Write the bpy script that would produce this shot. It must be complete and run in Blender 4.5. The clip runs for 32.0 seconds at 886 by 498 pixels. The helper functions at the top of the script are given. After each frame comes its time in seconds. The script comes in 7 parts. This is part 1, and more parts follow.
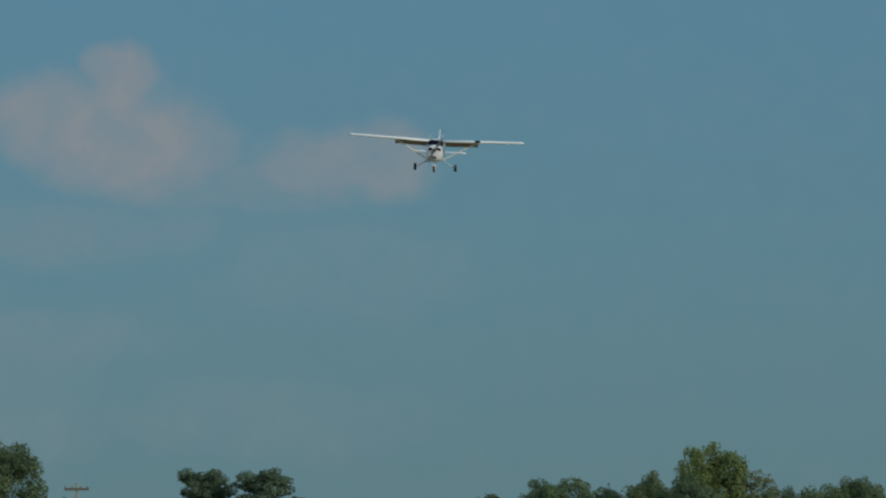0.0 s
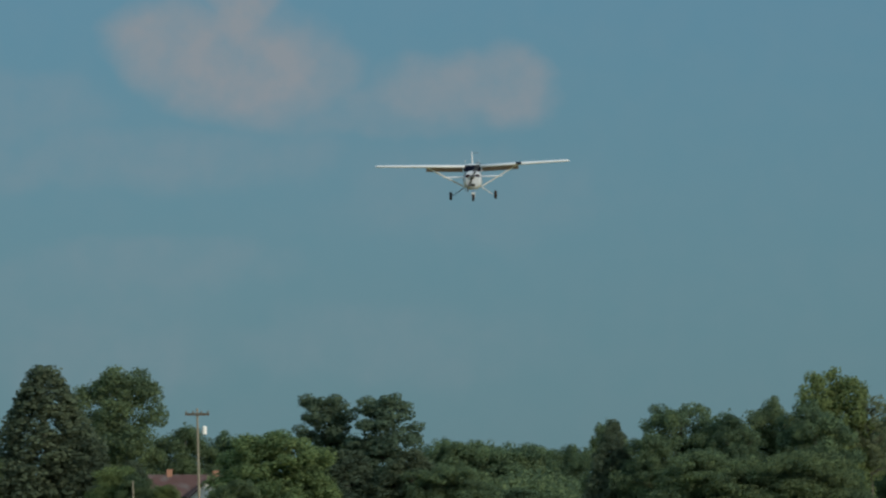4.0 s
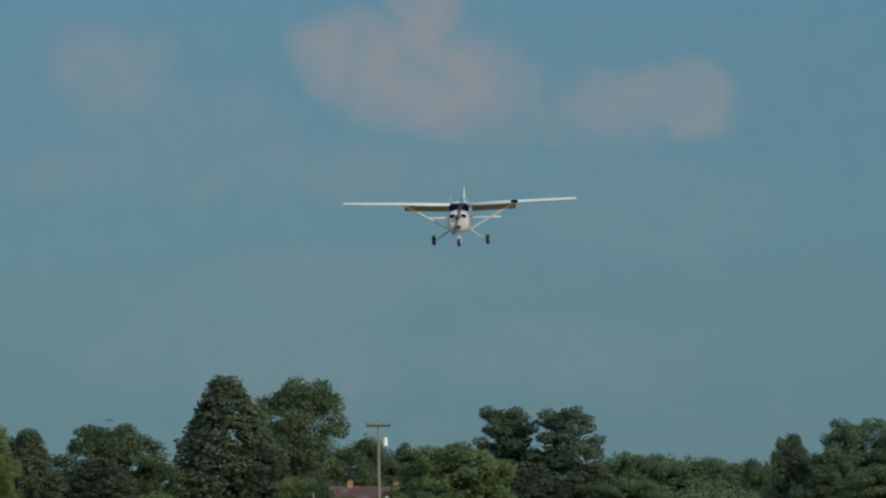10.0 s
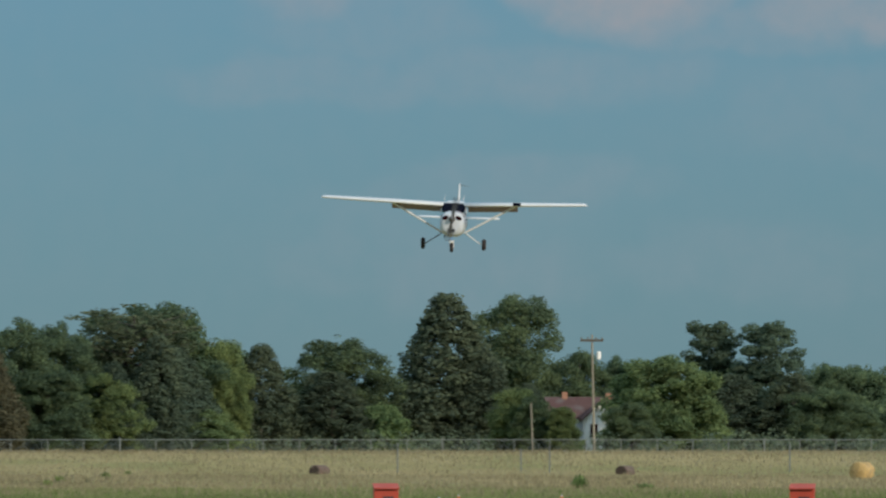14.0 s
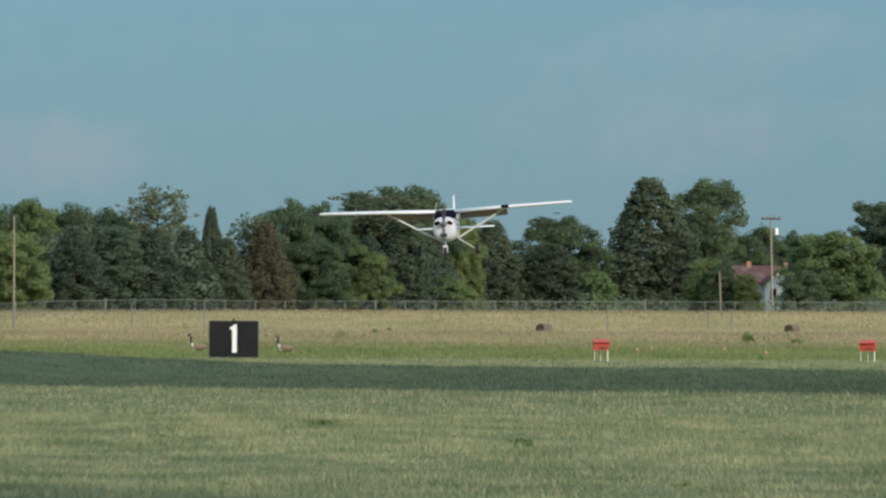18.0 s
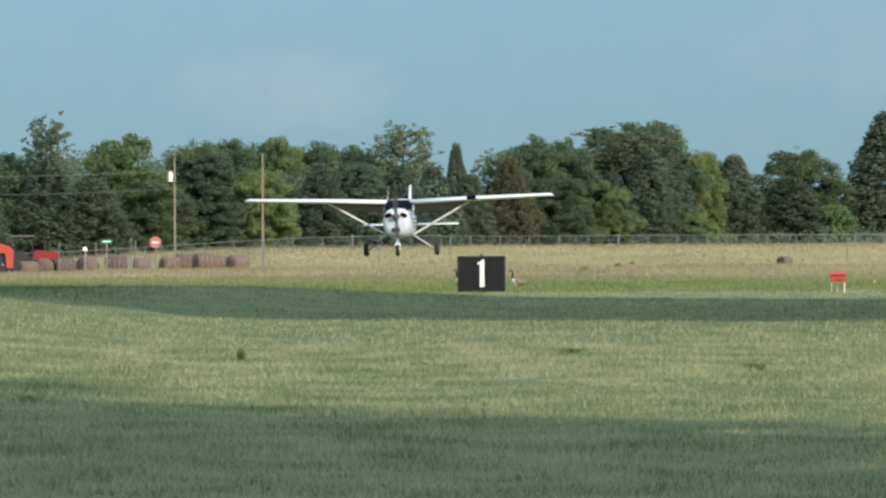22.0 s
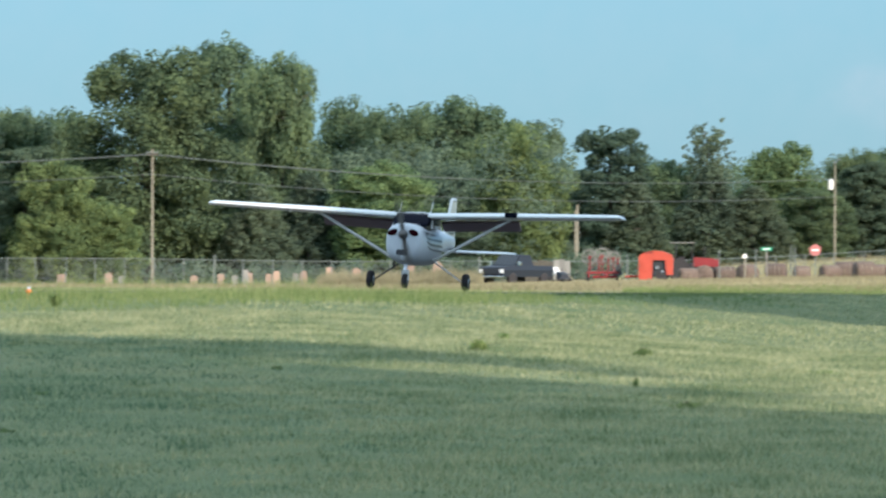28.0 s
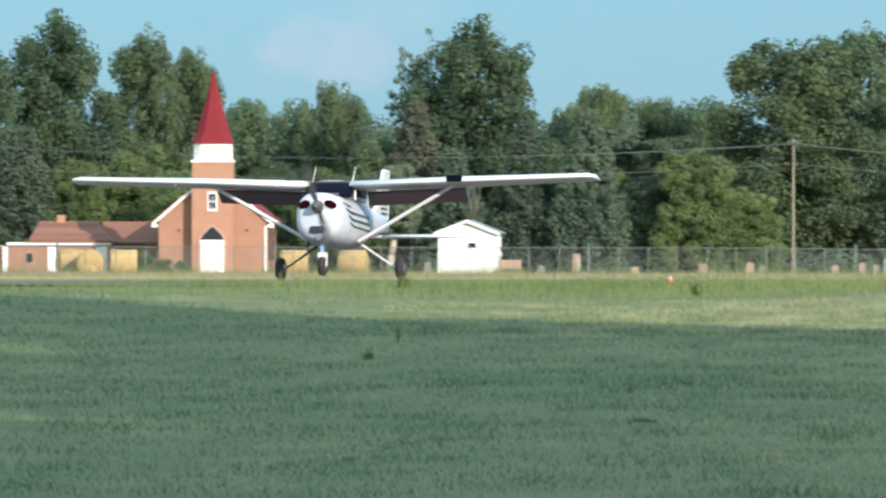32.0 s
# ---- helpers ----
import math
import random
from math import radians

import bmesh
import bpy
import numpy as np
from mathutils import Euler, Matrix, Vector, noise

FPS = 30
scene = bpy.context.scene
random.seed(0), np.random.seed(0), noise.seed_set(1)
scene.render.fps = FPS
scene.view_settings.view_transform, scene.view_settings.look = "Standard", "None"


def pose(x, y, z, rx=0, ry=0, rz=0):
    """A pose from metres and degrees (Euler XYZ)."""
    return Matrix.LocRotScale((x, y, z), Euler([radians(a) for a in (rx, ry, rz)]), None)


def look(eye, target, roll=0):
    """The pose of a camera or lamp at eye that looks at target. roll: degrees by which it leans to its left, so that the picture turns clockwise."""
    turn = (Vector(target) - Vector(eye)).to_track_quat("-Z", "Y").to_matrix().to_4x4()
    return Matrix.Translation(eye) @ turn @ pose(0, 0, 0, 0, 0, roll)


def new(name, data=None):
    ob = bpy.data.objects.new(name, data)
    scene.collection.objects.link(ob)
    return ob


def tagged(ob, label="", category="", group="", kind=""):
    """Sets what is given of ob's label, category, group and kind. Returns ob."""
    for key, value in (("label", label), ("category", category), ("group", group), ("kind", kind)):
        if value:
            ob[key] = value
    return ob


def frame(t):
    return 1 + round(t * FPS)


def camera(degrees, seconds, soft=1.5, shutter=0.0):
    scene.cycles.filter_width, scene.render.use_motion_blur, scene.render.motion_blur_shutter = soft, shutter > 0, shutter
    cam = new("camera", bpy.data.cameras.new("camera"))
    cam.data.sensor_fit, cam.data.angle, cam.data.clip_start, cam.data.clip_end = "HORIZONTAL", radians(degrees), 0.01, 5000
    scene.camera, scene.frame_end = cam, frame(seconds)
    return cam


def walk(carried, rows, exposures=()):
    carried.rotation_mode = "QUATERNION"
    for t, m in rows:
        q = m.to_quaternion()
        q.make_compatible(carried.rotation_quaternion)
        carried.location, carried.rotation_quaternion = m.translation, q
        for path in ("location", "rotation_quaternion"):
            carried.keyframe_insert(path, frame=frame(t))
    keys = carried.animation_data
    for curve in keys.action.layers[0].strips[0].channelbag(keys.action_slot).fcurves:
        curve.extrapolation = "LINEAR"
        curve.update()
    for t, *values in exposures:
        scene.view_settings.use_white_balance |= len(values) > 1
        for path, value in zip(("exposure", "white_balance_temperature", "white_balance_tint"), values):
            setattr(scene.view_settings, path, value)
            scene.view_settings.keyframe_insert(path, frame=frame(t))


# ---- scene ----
cam = camera(3.75, 32.0, soft=2.35, shutter=0.5)
# a long lens panned after the aircraft: seconds, eye, aim, lean
PATH = [
    (0.00, 5.06, 220.23, 1.6000, 51.12, 1048.75, 25.830, -0.21),
    (0.50, 5.06, 220.23, 1.6000, 50.13, 1048.80, 26.305, -0.16),
    (1.00, 5.06, 220.23, 1.6000, 48.40, 1048.88, 26.542, -0.11),
    (1.50, 5.06, 220.23, 1.6000, 47.26, 1048.94, 26.746, -0.05),
    (2.00, 5.06, 220.23, 1.6000, 46.75, 1048.96, 25.459, 0.04),
    (2.50, 5.06, 220.23, 1.6000, 46.25, 1048.98, 24.677, 0.09),
    (3.00, 5.06, 220.23, 1.6000, 45.68, 1049.01, 24.311, 0.16),
    (3.50, 5.06, 220.23, 1.6000, 44.77, 1049.05, 23.156, 0.04),
    (4.00, 5.06, 220.23, 1.6000, 43.72, 1049.09, 21.257, -0.21),
    (4.50, 5.06, 220.23, 1.6000, 42.21, 1049.15, 20.846, -0.35),
    (6.50, 5.06, 220.23, 1.6000, 42.03, 1049.16, 22.272, -0.08),
    (7.00, 5.06, 220.23, 1.6000, 40.55, 1049.22, 22.119, -0.14),
    (7.50, 5.06, 220.23, 1.6000, 39.59, 1049.25, 22.478, -0.20),
    (8.00, 5.06, 220.23, 1.6000, 38.43, 1049.30, 23.438, -0.16),
    (8.50, 5.06, 220.23, 1.6000, 36.68, 1049.36, 23.584, -0.02),
    (9.00, 5.06, 220.23, 1.6000, 34.50, 1049.43, 23.746, 0.09),
    (9.50, 5.06, 220.23, 1.6000, 33.02, 1049.48, 23.047, 0.15),
    (10.00, 5.06, 220.23, 1.6000, 32.56, 1049.50, 22.033, 0.18),
    (10.50, 5.06, 220.23, 1.6000, 31.10, 1049.54, 21.694, 0.15),
    (11.00, 5.06, 220.23, 1.6000, 30.12, 1049.57, 20.874, 0.14),
    (11.50, 5.06, 220.23, 1.6000, 28.74, 1049.61, 21.133, 0.14),
    (12.00, 5.06, 220.23, 1.6000, 27.01, 1049.65, 21.086, 0.10),
    (12.10, 5.06, 220.23, 1.6000, 26.83, 1049.66, 20.841, 0.10),
    (12.20, 5.06, 220.23, 1.6000, 26.65, 1049.66, 20.596, 0.11),
    (12.30, 5.06, 220.23, 1.6000, 26.47, 1049.67, 20.351, 0.11),
    (12.40, 5.06, 220.23, 1.6000, 26.29, 1049.67, 20.106, 0.12),
    (12.50, 5.06, 220.23, 1.6000, 26.12, 1049.68, 19.861, 0.12),
    (12.60, 5.06, 220.23, 1.6000, 25.72, 1049.69, 19.615, 0.13),
    (12.70, 5.05, 220.06, 1.6000, 25.32, 1049.69, 19.372, 0.15),
    (12.80, 5.03, 218.74, 1.6000, 24.92, 1049.70, 19.151, 0.16),
    (12.90, 4.96, 216.09, 1.6000, 24.52, 1049.71, 18.948, 0.18),
    (13.00, 4.61, 212.29, 1.6000, 24.12, 1049.72, 18.759, 0.19),
    (13.10, 4.32, 208.32, 1.6000, 23.61, 1049.73, 18.624, 0.19),
    (13.20, 4.07, 204.35, 1.6000, 23.09, 1049.75, 18.495, 0.19),
    (13.30, 3.84, 200.38, 1.6000, 22.57, 1049.76, 18.368, 0.19),
    (13.40, 3.64, 196.41, 1.6000, 22.06, 1049.77, 18.239, 0.19),
    (13.50, 3.44, 192.44, 1.6000, 21.54, 1049.78, 18.104, 0.19),
    (13.60, 3.25, 188.47, 1.6000, 21.04, 1049.79, 17.927, 0.16),
    (13.70, 3.06, 184.50, 1.6000, 20.53, 1049.80, 17.736, 0.13),
    (13.80, 2.88, 180.53, 1.6000, 20.03, 1049.81, 17.526, 0.10),
    (13.90, 2.70, 176.56, 1.6000, 19.53, 1049.82, 17.294, 0.07),
    (14.00, 2.53, 172.59, 1.6000, 19.03, 1049.83, 17.060, 0.04),
    (14.10, 2.37, 168.62, 1.6000, 18.49, 1049.84, 17.134, -0.01),
    (14.20, 2.21, 164.65, 1.6000, 17.95, 1049.85, 17.208, -0.06),
    (14.30, 2.05, 160.68, 1.6000, 17.41, 1049.86, 17.281, -0.11),
    (14.40, 1.90, 156.71, 1.6000, 16.87, 1049.86, 17.355, -0.16),
    (14.50, 1.75, 152.74, 1.6000, 16.33, 1049.87, 17.429, -0.21),
    (14.60, 1.61, 148.77, 1.6000, 15.92, 1049.88, 17.224, -0.18),
    (14.70, 1.48, 144.80, 1.6000, 15.50, 1049.89, 17.011, -0.16),
    (14.80, 1.36, 140.83, 1.6000, 15.08, 1049.89, 16.790, -0.14),
    (14.90, 1.26, 136.86, 1.6000, 14.67, 1049.90, 16.563, -0.11),
    (15.00, 1.15, 132.89, 1.6000, 14.25, 1049.90, 16.330, -0.09),
    (15.10, 1.04, 128.92, 1.6000, 13.83, 1049.91, 16.092, -0.06),
    (15.20, 0.94, 124.95, 1.6000, 13.41, 1049.91, 15.851, -0.04),
    (15.30, 0.85, 120.98, 1.6000, 13.00, 1049.92, 15.607, -0.02),
    (15.40, 0.76, 117.01, 1.6000, 12.58, 1049.92, 15.361, 0.01),
    (15.50, 0.67, 113.04, 1.6000, 12.16, 1049.93, 15.115, 0.03),
    (15.60, 0.59, 109.07, 1.6000, 11.75, 1049.93, 14.868, 0.05),
    (15.70, 0.52, 105.10, 1.6000, 11.33, 1049.94, 14.622, 0.08),
    (15.80, 0.45, 101.13, 1.6000, 10.91, 1049.94, 14.378, 0.10),
    (15.90, 0.37, 97.16, 1.6000, 10.49, 1049.95, 14.137, 0.13),
    (16.00, 0.31, 93.19, 1.6000, 10.08, 1049.95, 13.900, 0.15),
    (16.10, 0.25, 89.22, 1.6000, 9.66, 1049.96, 13.666, 0.17),
    (16.20, 0.19, 85.25, 1.6000, 9.24, 1049.96, 13.440, 0.20),
    (16.30, 0.14, 81.28, 1.6000, 8.83, 1049.96, 13.218, 0.22),
    (16.40, 0.09, 77.31, 1.6000, 8.41, 1049.97, 13.005, 0.24),
    (16.50, 0.05, 73.34, 1.6000, 7.99, 1049.97, 12.800, 0.27),
    (16.60, 0.01, 69.37, 1.6000, 7.52, 1049.97, 12.618, 0.29),
    (16.70, 0.00, 65.40, 1.6000, 7.04, 1049.98, 12.435, 0.31),
    (16.80, 0.00, 61.43, 1.6000, 6.57, 1049.98, 12.252, 0.33),
    (16.90, 0.00, 57.46, 1.6000, 6.09, 1049.98, 12.069, 0.35),
    (17.00, 0.00, 53.49, 1.6000, 5.61, 1049.98, 11.886, 0.37),
    (17.10, 0.00, 49.52, 1.6000, 5.48, 1049.99, 11.543, 0.36),
    (17.20, 0.00, 45.55, 1.6000, 5.35, 1049.99, 11.201, 0.35),
    (17.30, 0.00, 41.58, 1.6000, 5.21, 1049.99, 10.858, 0.34),
    (17.40, 0.00, 37.61, 1.6000, 5.08, 1049.99, 10.516, 0.33),
    (17.50, 0.00, 33.64, 1.6000, 4.94, 1049.99, 10.173, 0.32),
    (17.60, 0.00, 29.67, 1.6000, 4.65, 1049.99, 9.869, 0.30),
    (17.70, 0.00, 25.70, 1.6000, 4.36, 1049.99, 9.564, 0.27),
    (17.80, 0.00, 21.73, 1.6000, 4.07, 1049.99, 9.260, 0.25),
    (17.90, 0.00, 17.76, 1.6000, 3.78, 1049.99, 8.956, 0.23),
    (18.00, 0.00, 13.79, 1.6000, 3.49, 1049.99, 8.652, 0.20),
    (18.10, 0.00, 9.82, 1.6000, 3.18, 1050.00, 8.419, 0.21),
    (18.20, 0.00, 5.85, 1.6000, 2.87, 1050.00, 8.186, 0.22),
    (18.30, 0.00, 2.58, 1.6000, 2.56, 1050.00, 7.953, 0.23),
    (18.40, 0.00, 0.63, 1.6000, 2.25, 1050.00, 7.720, 0.24),
    (18.50, 0.00, 0.00, 1.6000, 1.94, 1050.00, 7.488, 0.24),
    (18.60, 0.00, 0.00, 1.6000, 1.55, 1050.00, 7.318, 0.23),
    (18.70, 0.00, 0.00, 1.6000, 1.16, 1050.00, 7.149, 0.22),
    (18.80, 0.00, 0.00, 1.6000, 0.78, 1050.00, 6.980, 0.21),
    (18.90, 0.00, 0.00, 1.6000, 0.39, 1050.00, 6.811, 0.20),
    (19.00, 0.00, 0.00, 1.6000, 0.00, 1050.00, 6.642, 0.19),
    (19.10, 0.00, 0.00, 1.6000, -0.35, 1050.00, 6.532, 0.17),
    (19.20, 0.00, 0.00, 1.6000, -0.70, 1050.00, 6.423, 0.14),
    (19.30, 0.00, 0.00, 1.6000, -1.05, 1050.00, 6.313, 0.12),
    (19.40, 0.00, 0.00, 1.6000, -1.40, 1050.00, 6.204, 0.10),
    (19.50, 0.00, 0.00, 1.6000, -1.75, 1050.00, 6.094, 0.07),
    (19.60, 0.00, 0.00, 1.6000, -2.48, 1050.00, 5.978, 0.04),
    (19.70, 0.00, 0.00, 1.6000, -3.22, 1050.00, 5.862, 0.00),
    (20.00, 0.00, 0.00, 1.6000, -5.41, 1049.99, 5.515, -0.10),
    (20.50, 0.00, 0.00, 1.6000, -8.17, 1049.97, 4.843, -0.13),
    (21.00, 0.00, 0.00, 1.6000, -10.48, 1049.95, 4.090, -0.26),
    (21.50, 0.00, 0.00, 1.6000, -12.75, 1049.92, 4.074, -0.28),
    (22.00, 0.00, 0.00, 1.6000, -15.28, 1049.89, 3.642, -0.23),
    (22.50, 0.00, 0.00, 1.6000, -17.86, 1049.85, 3.579, -0.19),
    (23.00, 0.00, 0.00, 1.6000, -22.15, 1049.77, 2.687, -0.22),
    (23.50, 0.00, 0.00, 1.6000, -25.41, 1049.69, 2.318, -0.02),
    (24.00, 0.00, 0.00, 1.6000, -29.39, 1049.59, 1.997, -0.03),
    (24.50, 0.00, 0.00, 1.6000, -32.47, 1049.50, 2.740, -0.03),
    (25.00, 0.00, 0.00, 1.6000, -36.28, 1049.37, 3.355, 0.00),
    (25.50, 0.00, 0.00, 1.6000, -41.10, 1049.20, 3.568, -0.07),
    (27.50, 0.00, 0.00, 1.6000, -60.13, 1048.28, 4.506, 0.28),
    (28.00, 0.00, 0.00, 1.6000, -66.43, 1047.90, 4.239, 0.20),
    (28.50, 0.00, 0.00, 1.6000, -72.50, 1047.49, 2.644, -0.22),
    (29.00, 0.00, 0.00, 1.6000, -79.53, 1046.98, 1.171, -0.13),
    (29.50, 0.00, 0.00, 1.6000, -86.31, 1046.45, 1.629, -0.02),
    (30.00, 0.00, 0.00, 1.6000, -91.35, 1046.02, 1.939, -0.13),
    (30.50, 0.00, 0.00, 1.6000, -97.70, 1045.44, 2.258, -0.09),
    (31.00, 0.00, 0.00, 1.6000, -103.93, 1044.84, 2.358, -0.11),
    (31.50, 0.00, 0.00, 1.6000, -109.76, 1044.25, 2.729, 0.05),
    (32.00, 0.00, 0.00, 1.6000, -115.98, 1043.58, 3.295, 0.11),
]
EXPOSURE = [(0.0, -0.88, 6380, 5.5), (2.5, -0.88, 6380, 5.5), (4.0, -0.74, 6400, 6), (9.0, -0.79, 6430, 6.5), (13.0, -0.58, 6500, 9), (16.5, -0.30, 6560, 13), (19.0, -0.02, 6580, 15), (23.0, 0.28, 6550, 14), (27.6, 0.54, 6380, 13), (28.2, 0.66, 6340, 13), (29.0, 0.90, 6350, 12), (30.0, 0.92, 6350, 12), (31.0, 0.78, 6300, 12), (32.0, 0.56, 6300, 12)]
walk(cam, [(t, look((x, y, z), (tx, ty, tz), lean)) for t, x, y, z, tx, ty, tz, lean in PATH], EXPOSURE)

# ---- sky and sun ----
SUN_ELEVATION, SUN_SIDE = 22.0, 40.0  # the sun stands low behind the viewer, to the right
sun = new("sun", bpy.data.lights.new("sun", "SUN"))
sun.data.energy, sun.data.angle, sun.data.color = 4.3, radians(0.6), (1.0, 0.89, 0.75)
ray = Vector((-math.sin(radians(SUN_SIDE)), math.cos(radians(SUN_SIDE)), -math.tan(radians(SUN_ELEVATION))))
sun.rotation_euler = ray.to_track_quat("-Z", "Y").to_euler()


def build_sky():
    """Evening sky with a blue cast, and soft pinkish clouds low over the trees."""
    world = bpy.data.worlds.new("sky")
    scene.world = world
    world.use_nodes = True
    wt = world.node_tree
    back = wt.nodes["Background"]
    sky = wt.nodes.new("ShaderNodeTexSky")
    sky.sky_type, sky.sun_disc = "NISHITA", False
    sky.sun_elevation, sky.sun_rotation = radians(SUN_ELEVATION), radians(180 - SUN_SIDE)
    sky.air_density, sky.dust_density, sky.ozone_density = 1.0, 0.3, 4.0
    tint = wt.nodes.new("ShaderNodeMix")
    tint.data_type, tint.blend_type = "RGBA", "MULTIPLY"
    tint.inputs["Factor"].default_value = 1.0
    tint.inputs["B"].default_value = (0.555, 1.0, 1.50, 1)
    wt.links.new(sky.outputs[0], tint.inputs["A"])
    # the upper sky, out of view, is brightened as added fill for the shade
    up = wt.nodes.new("ShaderNodeSeparateXYZ")
    tv = wt.nodes.new("ShaderNodeTexCoord")
    wt.links.new(tv.outputs["Generated"], up.inputs[0])
    lift = wt.nodes.new("ShaderNodeMapRange")
    lift.interpolation_type = "SMOOTHSTEP"
    for key, v in (("From Min", 0.05), ("From Max", 0.26), ("To Min", 0.0), ("To Max", 0.95)):
        lift.inputs[key].default_value = v
    wt.links.new(up.outputs["Z"], lift.inputs["Value"])
    fill_sky = wt.nodes.new("ShaderNodeMix")
    fill_sky.data_type = "RGBA"
    fill_sky.inputs["B"].default_value = FILL_SKY_COLOUR
    wt.links.new(lift.outputs[0], fill_sky.inputs["Factor"])
    wt.links.new(tint.outputs["Result"], fill_sky.inputs["A"])
    # clouds: soft mounds in bearing and height, broken up by noise
    tc = wt.nodes.new("ShaderNodeTexCoord")
    warp = wt.nodes.new("ShaderNodeTexNoise")
    warp.inputs["Scale"].default_value, warp.inputs["Detail"].default_value = 150.0, 6
    wt.links.new(tc.outputs["Generated"], warp.inputs["Vector"])
    sh = wt.nodes.new("ShaderNodeVectorMath")
    sh.operation = "SUBTRACT"
    sh.inputs[1].default_value = (0.5, 0.5, 0.5)
    wt.links.new(warp.outputs["Color"], sh.inputs[0])
    ma = wt.nodes.new("ShaderNodeVectorMath")
    ma.operation = "MULTIPLY_ADD"
    ma.inputs[1].default_value = (0.0052, 0.0, 0.0042)
    wt.links.new(sh.outputs[0], ma.inputs[0])
    wt.links.new(tc.outputs["Generated"], ma.inputs[2])
    total = None
    for bx, bz, wx, wz, amount in CLOUDS:
        off = wt.nodes.new("ShaderNodeVectorMath")
        off.operation = "SUBTRACT"
        off.inputs[1].default_value = (bx, 0, bz)
        wt.links.new(ma.outputs[0], off.inputs[0])
        sc = wt.nodes.new("ShaderNodeVectorMath")
        sc.operation = "MULTIPLY"
        sc.inputs[1].default_value = (1 / wx, 0, 1 / wz)
        wt.links.new(off.outputs[0], sc.inputs[0])
        ln = wt.nodes.new("ShaderNodeVectorMath")
        ln.operation = "LENGTH"
        wt.links.new(sc.outputs[0], ln.inputs[0])
        rg = wt.nodes.new("ShaderNodeMapRange")
        rg.interpolation_type = "SMOOTHSTEP"
        for key, v in (("From Min", 0.38), ("From Max", 0.98), ("To Min", amount), ("To Max", 0.0)):
            rg.inputs[key].default_value = v
        wt.links.new(ln.outputs["Value"], rg.inputs["Value"])
        if total is None:
            total = rg.outputs[0]
        else:
            mx = wt.nodes.new("ShaderNodeMath")
            mx.operation, mx.inputs[2].default_value = "SMOOTH_MAX", 0.15
            wt.links.new(total, mx.inputs[0])
            wt.links.new(rg.outputs[0], mx.inputs[1])
            total = mx.outputs[0]
    front = wt.nodes.new("ShaderNodeSeparateXYZ")
    wt.links.new(tc.outputs["Generated"], front.inputs[0])
    gate = wt.nodes.new("ShaderNodeMath")
    gate.operation = "GREATER_THAN"
    gate.inputs[1].default_value = 0.0
    wt.links.new(front.outputs["Y"], gate.inputs[0])
    both = wt.nodes.new("ShaderNodeMath")
    both.operation, both.use_clamp = "MULTIPLY", True
    fluff = wt.nodes.new("ShaderNodeTexNoise")
    fluff.inputs["Scale"].default_value, fluff.inputs["Detail"].default_value = 420.0, 5
    wt.links.new(tc.outputs["Generated"], fluff.inputs["Vector"])
    fr = wt.nodes.new("ShaderNodeMapRange")
    for key, v in (("From Min", 0.3), ("From Max", 0.7), ("To Min", 0.72), ("To Max", 1.22)):
        fr.inputs[key].default_value = v
    wt.links.new(fluff.outputs["Fac"], fr.inputs["Value"])
    puffy = wt.nodes.new("ShaderNodeMath")
    puffy.operation = "MULTIPLY"
    wt.links.new(total, puffy.inputs[0])
    wt.links.new(fr.outputs[0], puffy.inputs[1])
    total = puffy.outputs[0]
    wt.links.new(total, both.inputs[0])
    wt.links.new(gate.outputs[0], both.inputs[1])
    cl = wt.nodes.new("ShaderNodeMix")
    cl.data_type = "RGBA"
    cl.inputs["B"].default_value = CLOUD_COLOUR
    wt.links.new(both.outputs[0], cl.inputs["Factor"])
    wt.links.new(fill_sky.outputs["Result"], cl.inputs["A"])
    wt.links.new(cl.outputs["Result"], back.inputs["Color"])
    back.inputs["Strength"].default_value = SKY_STRENGTH


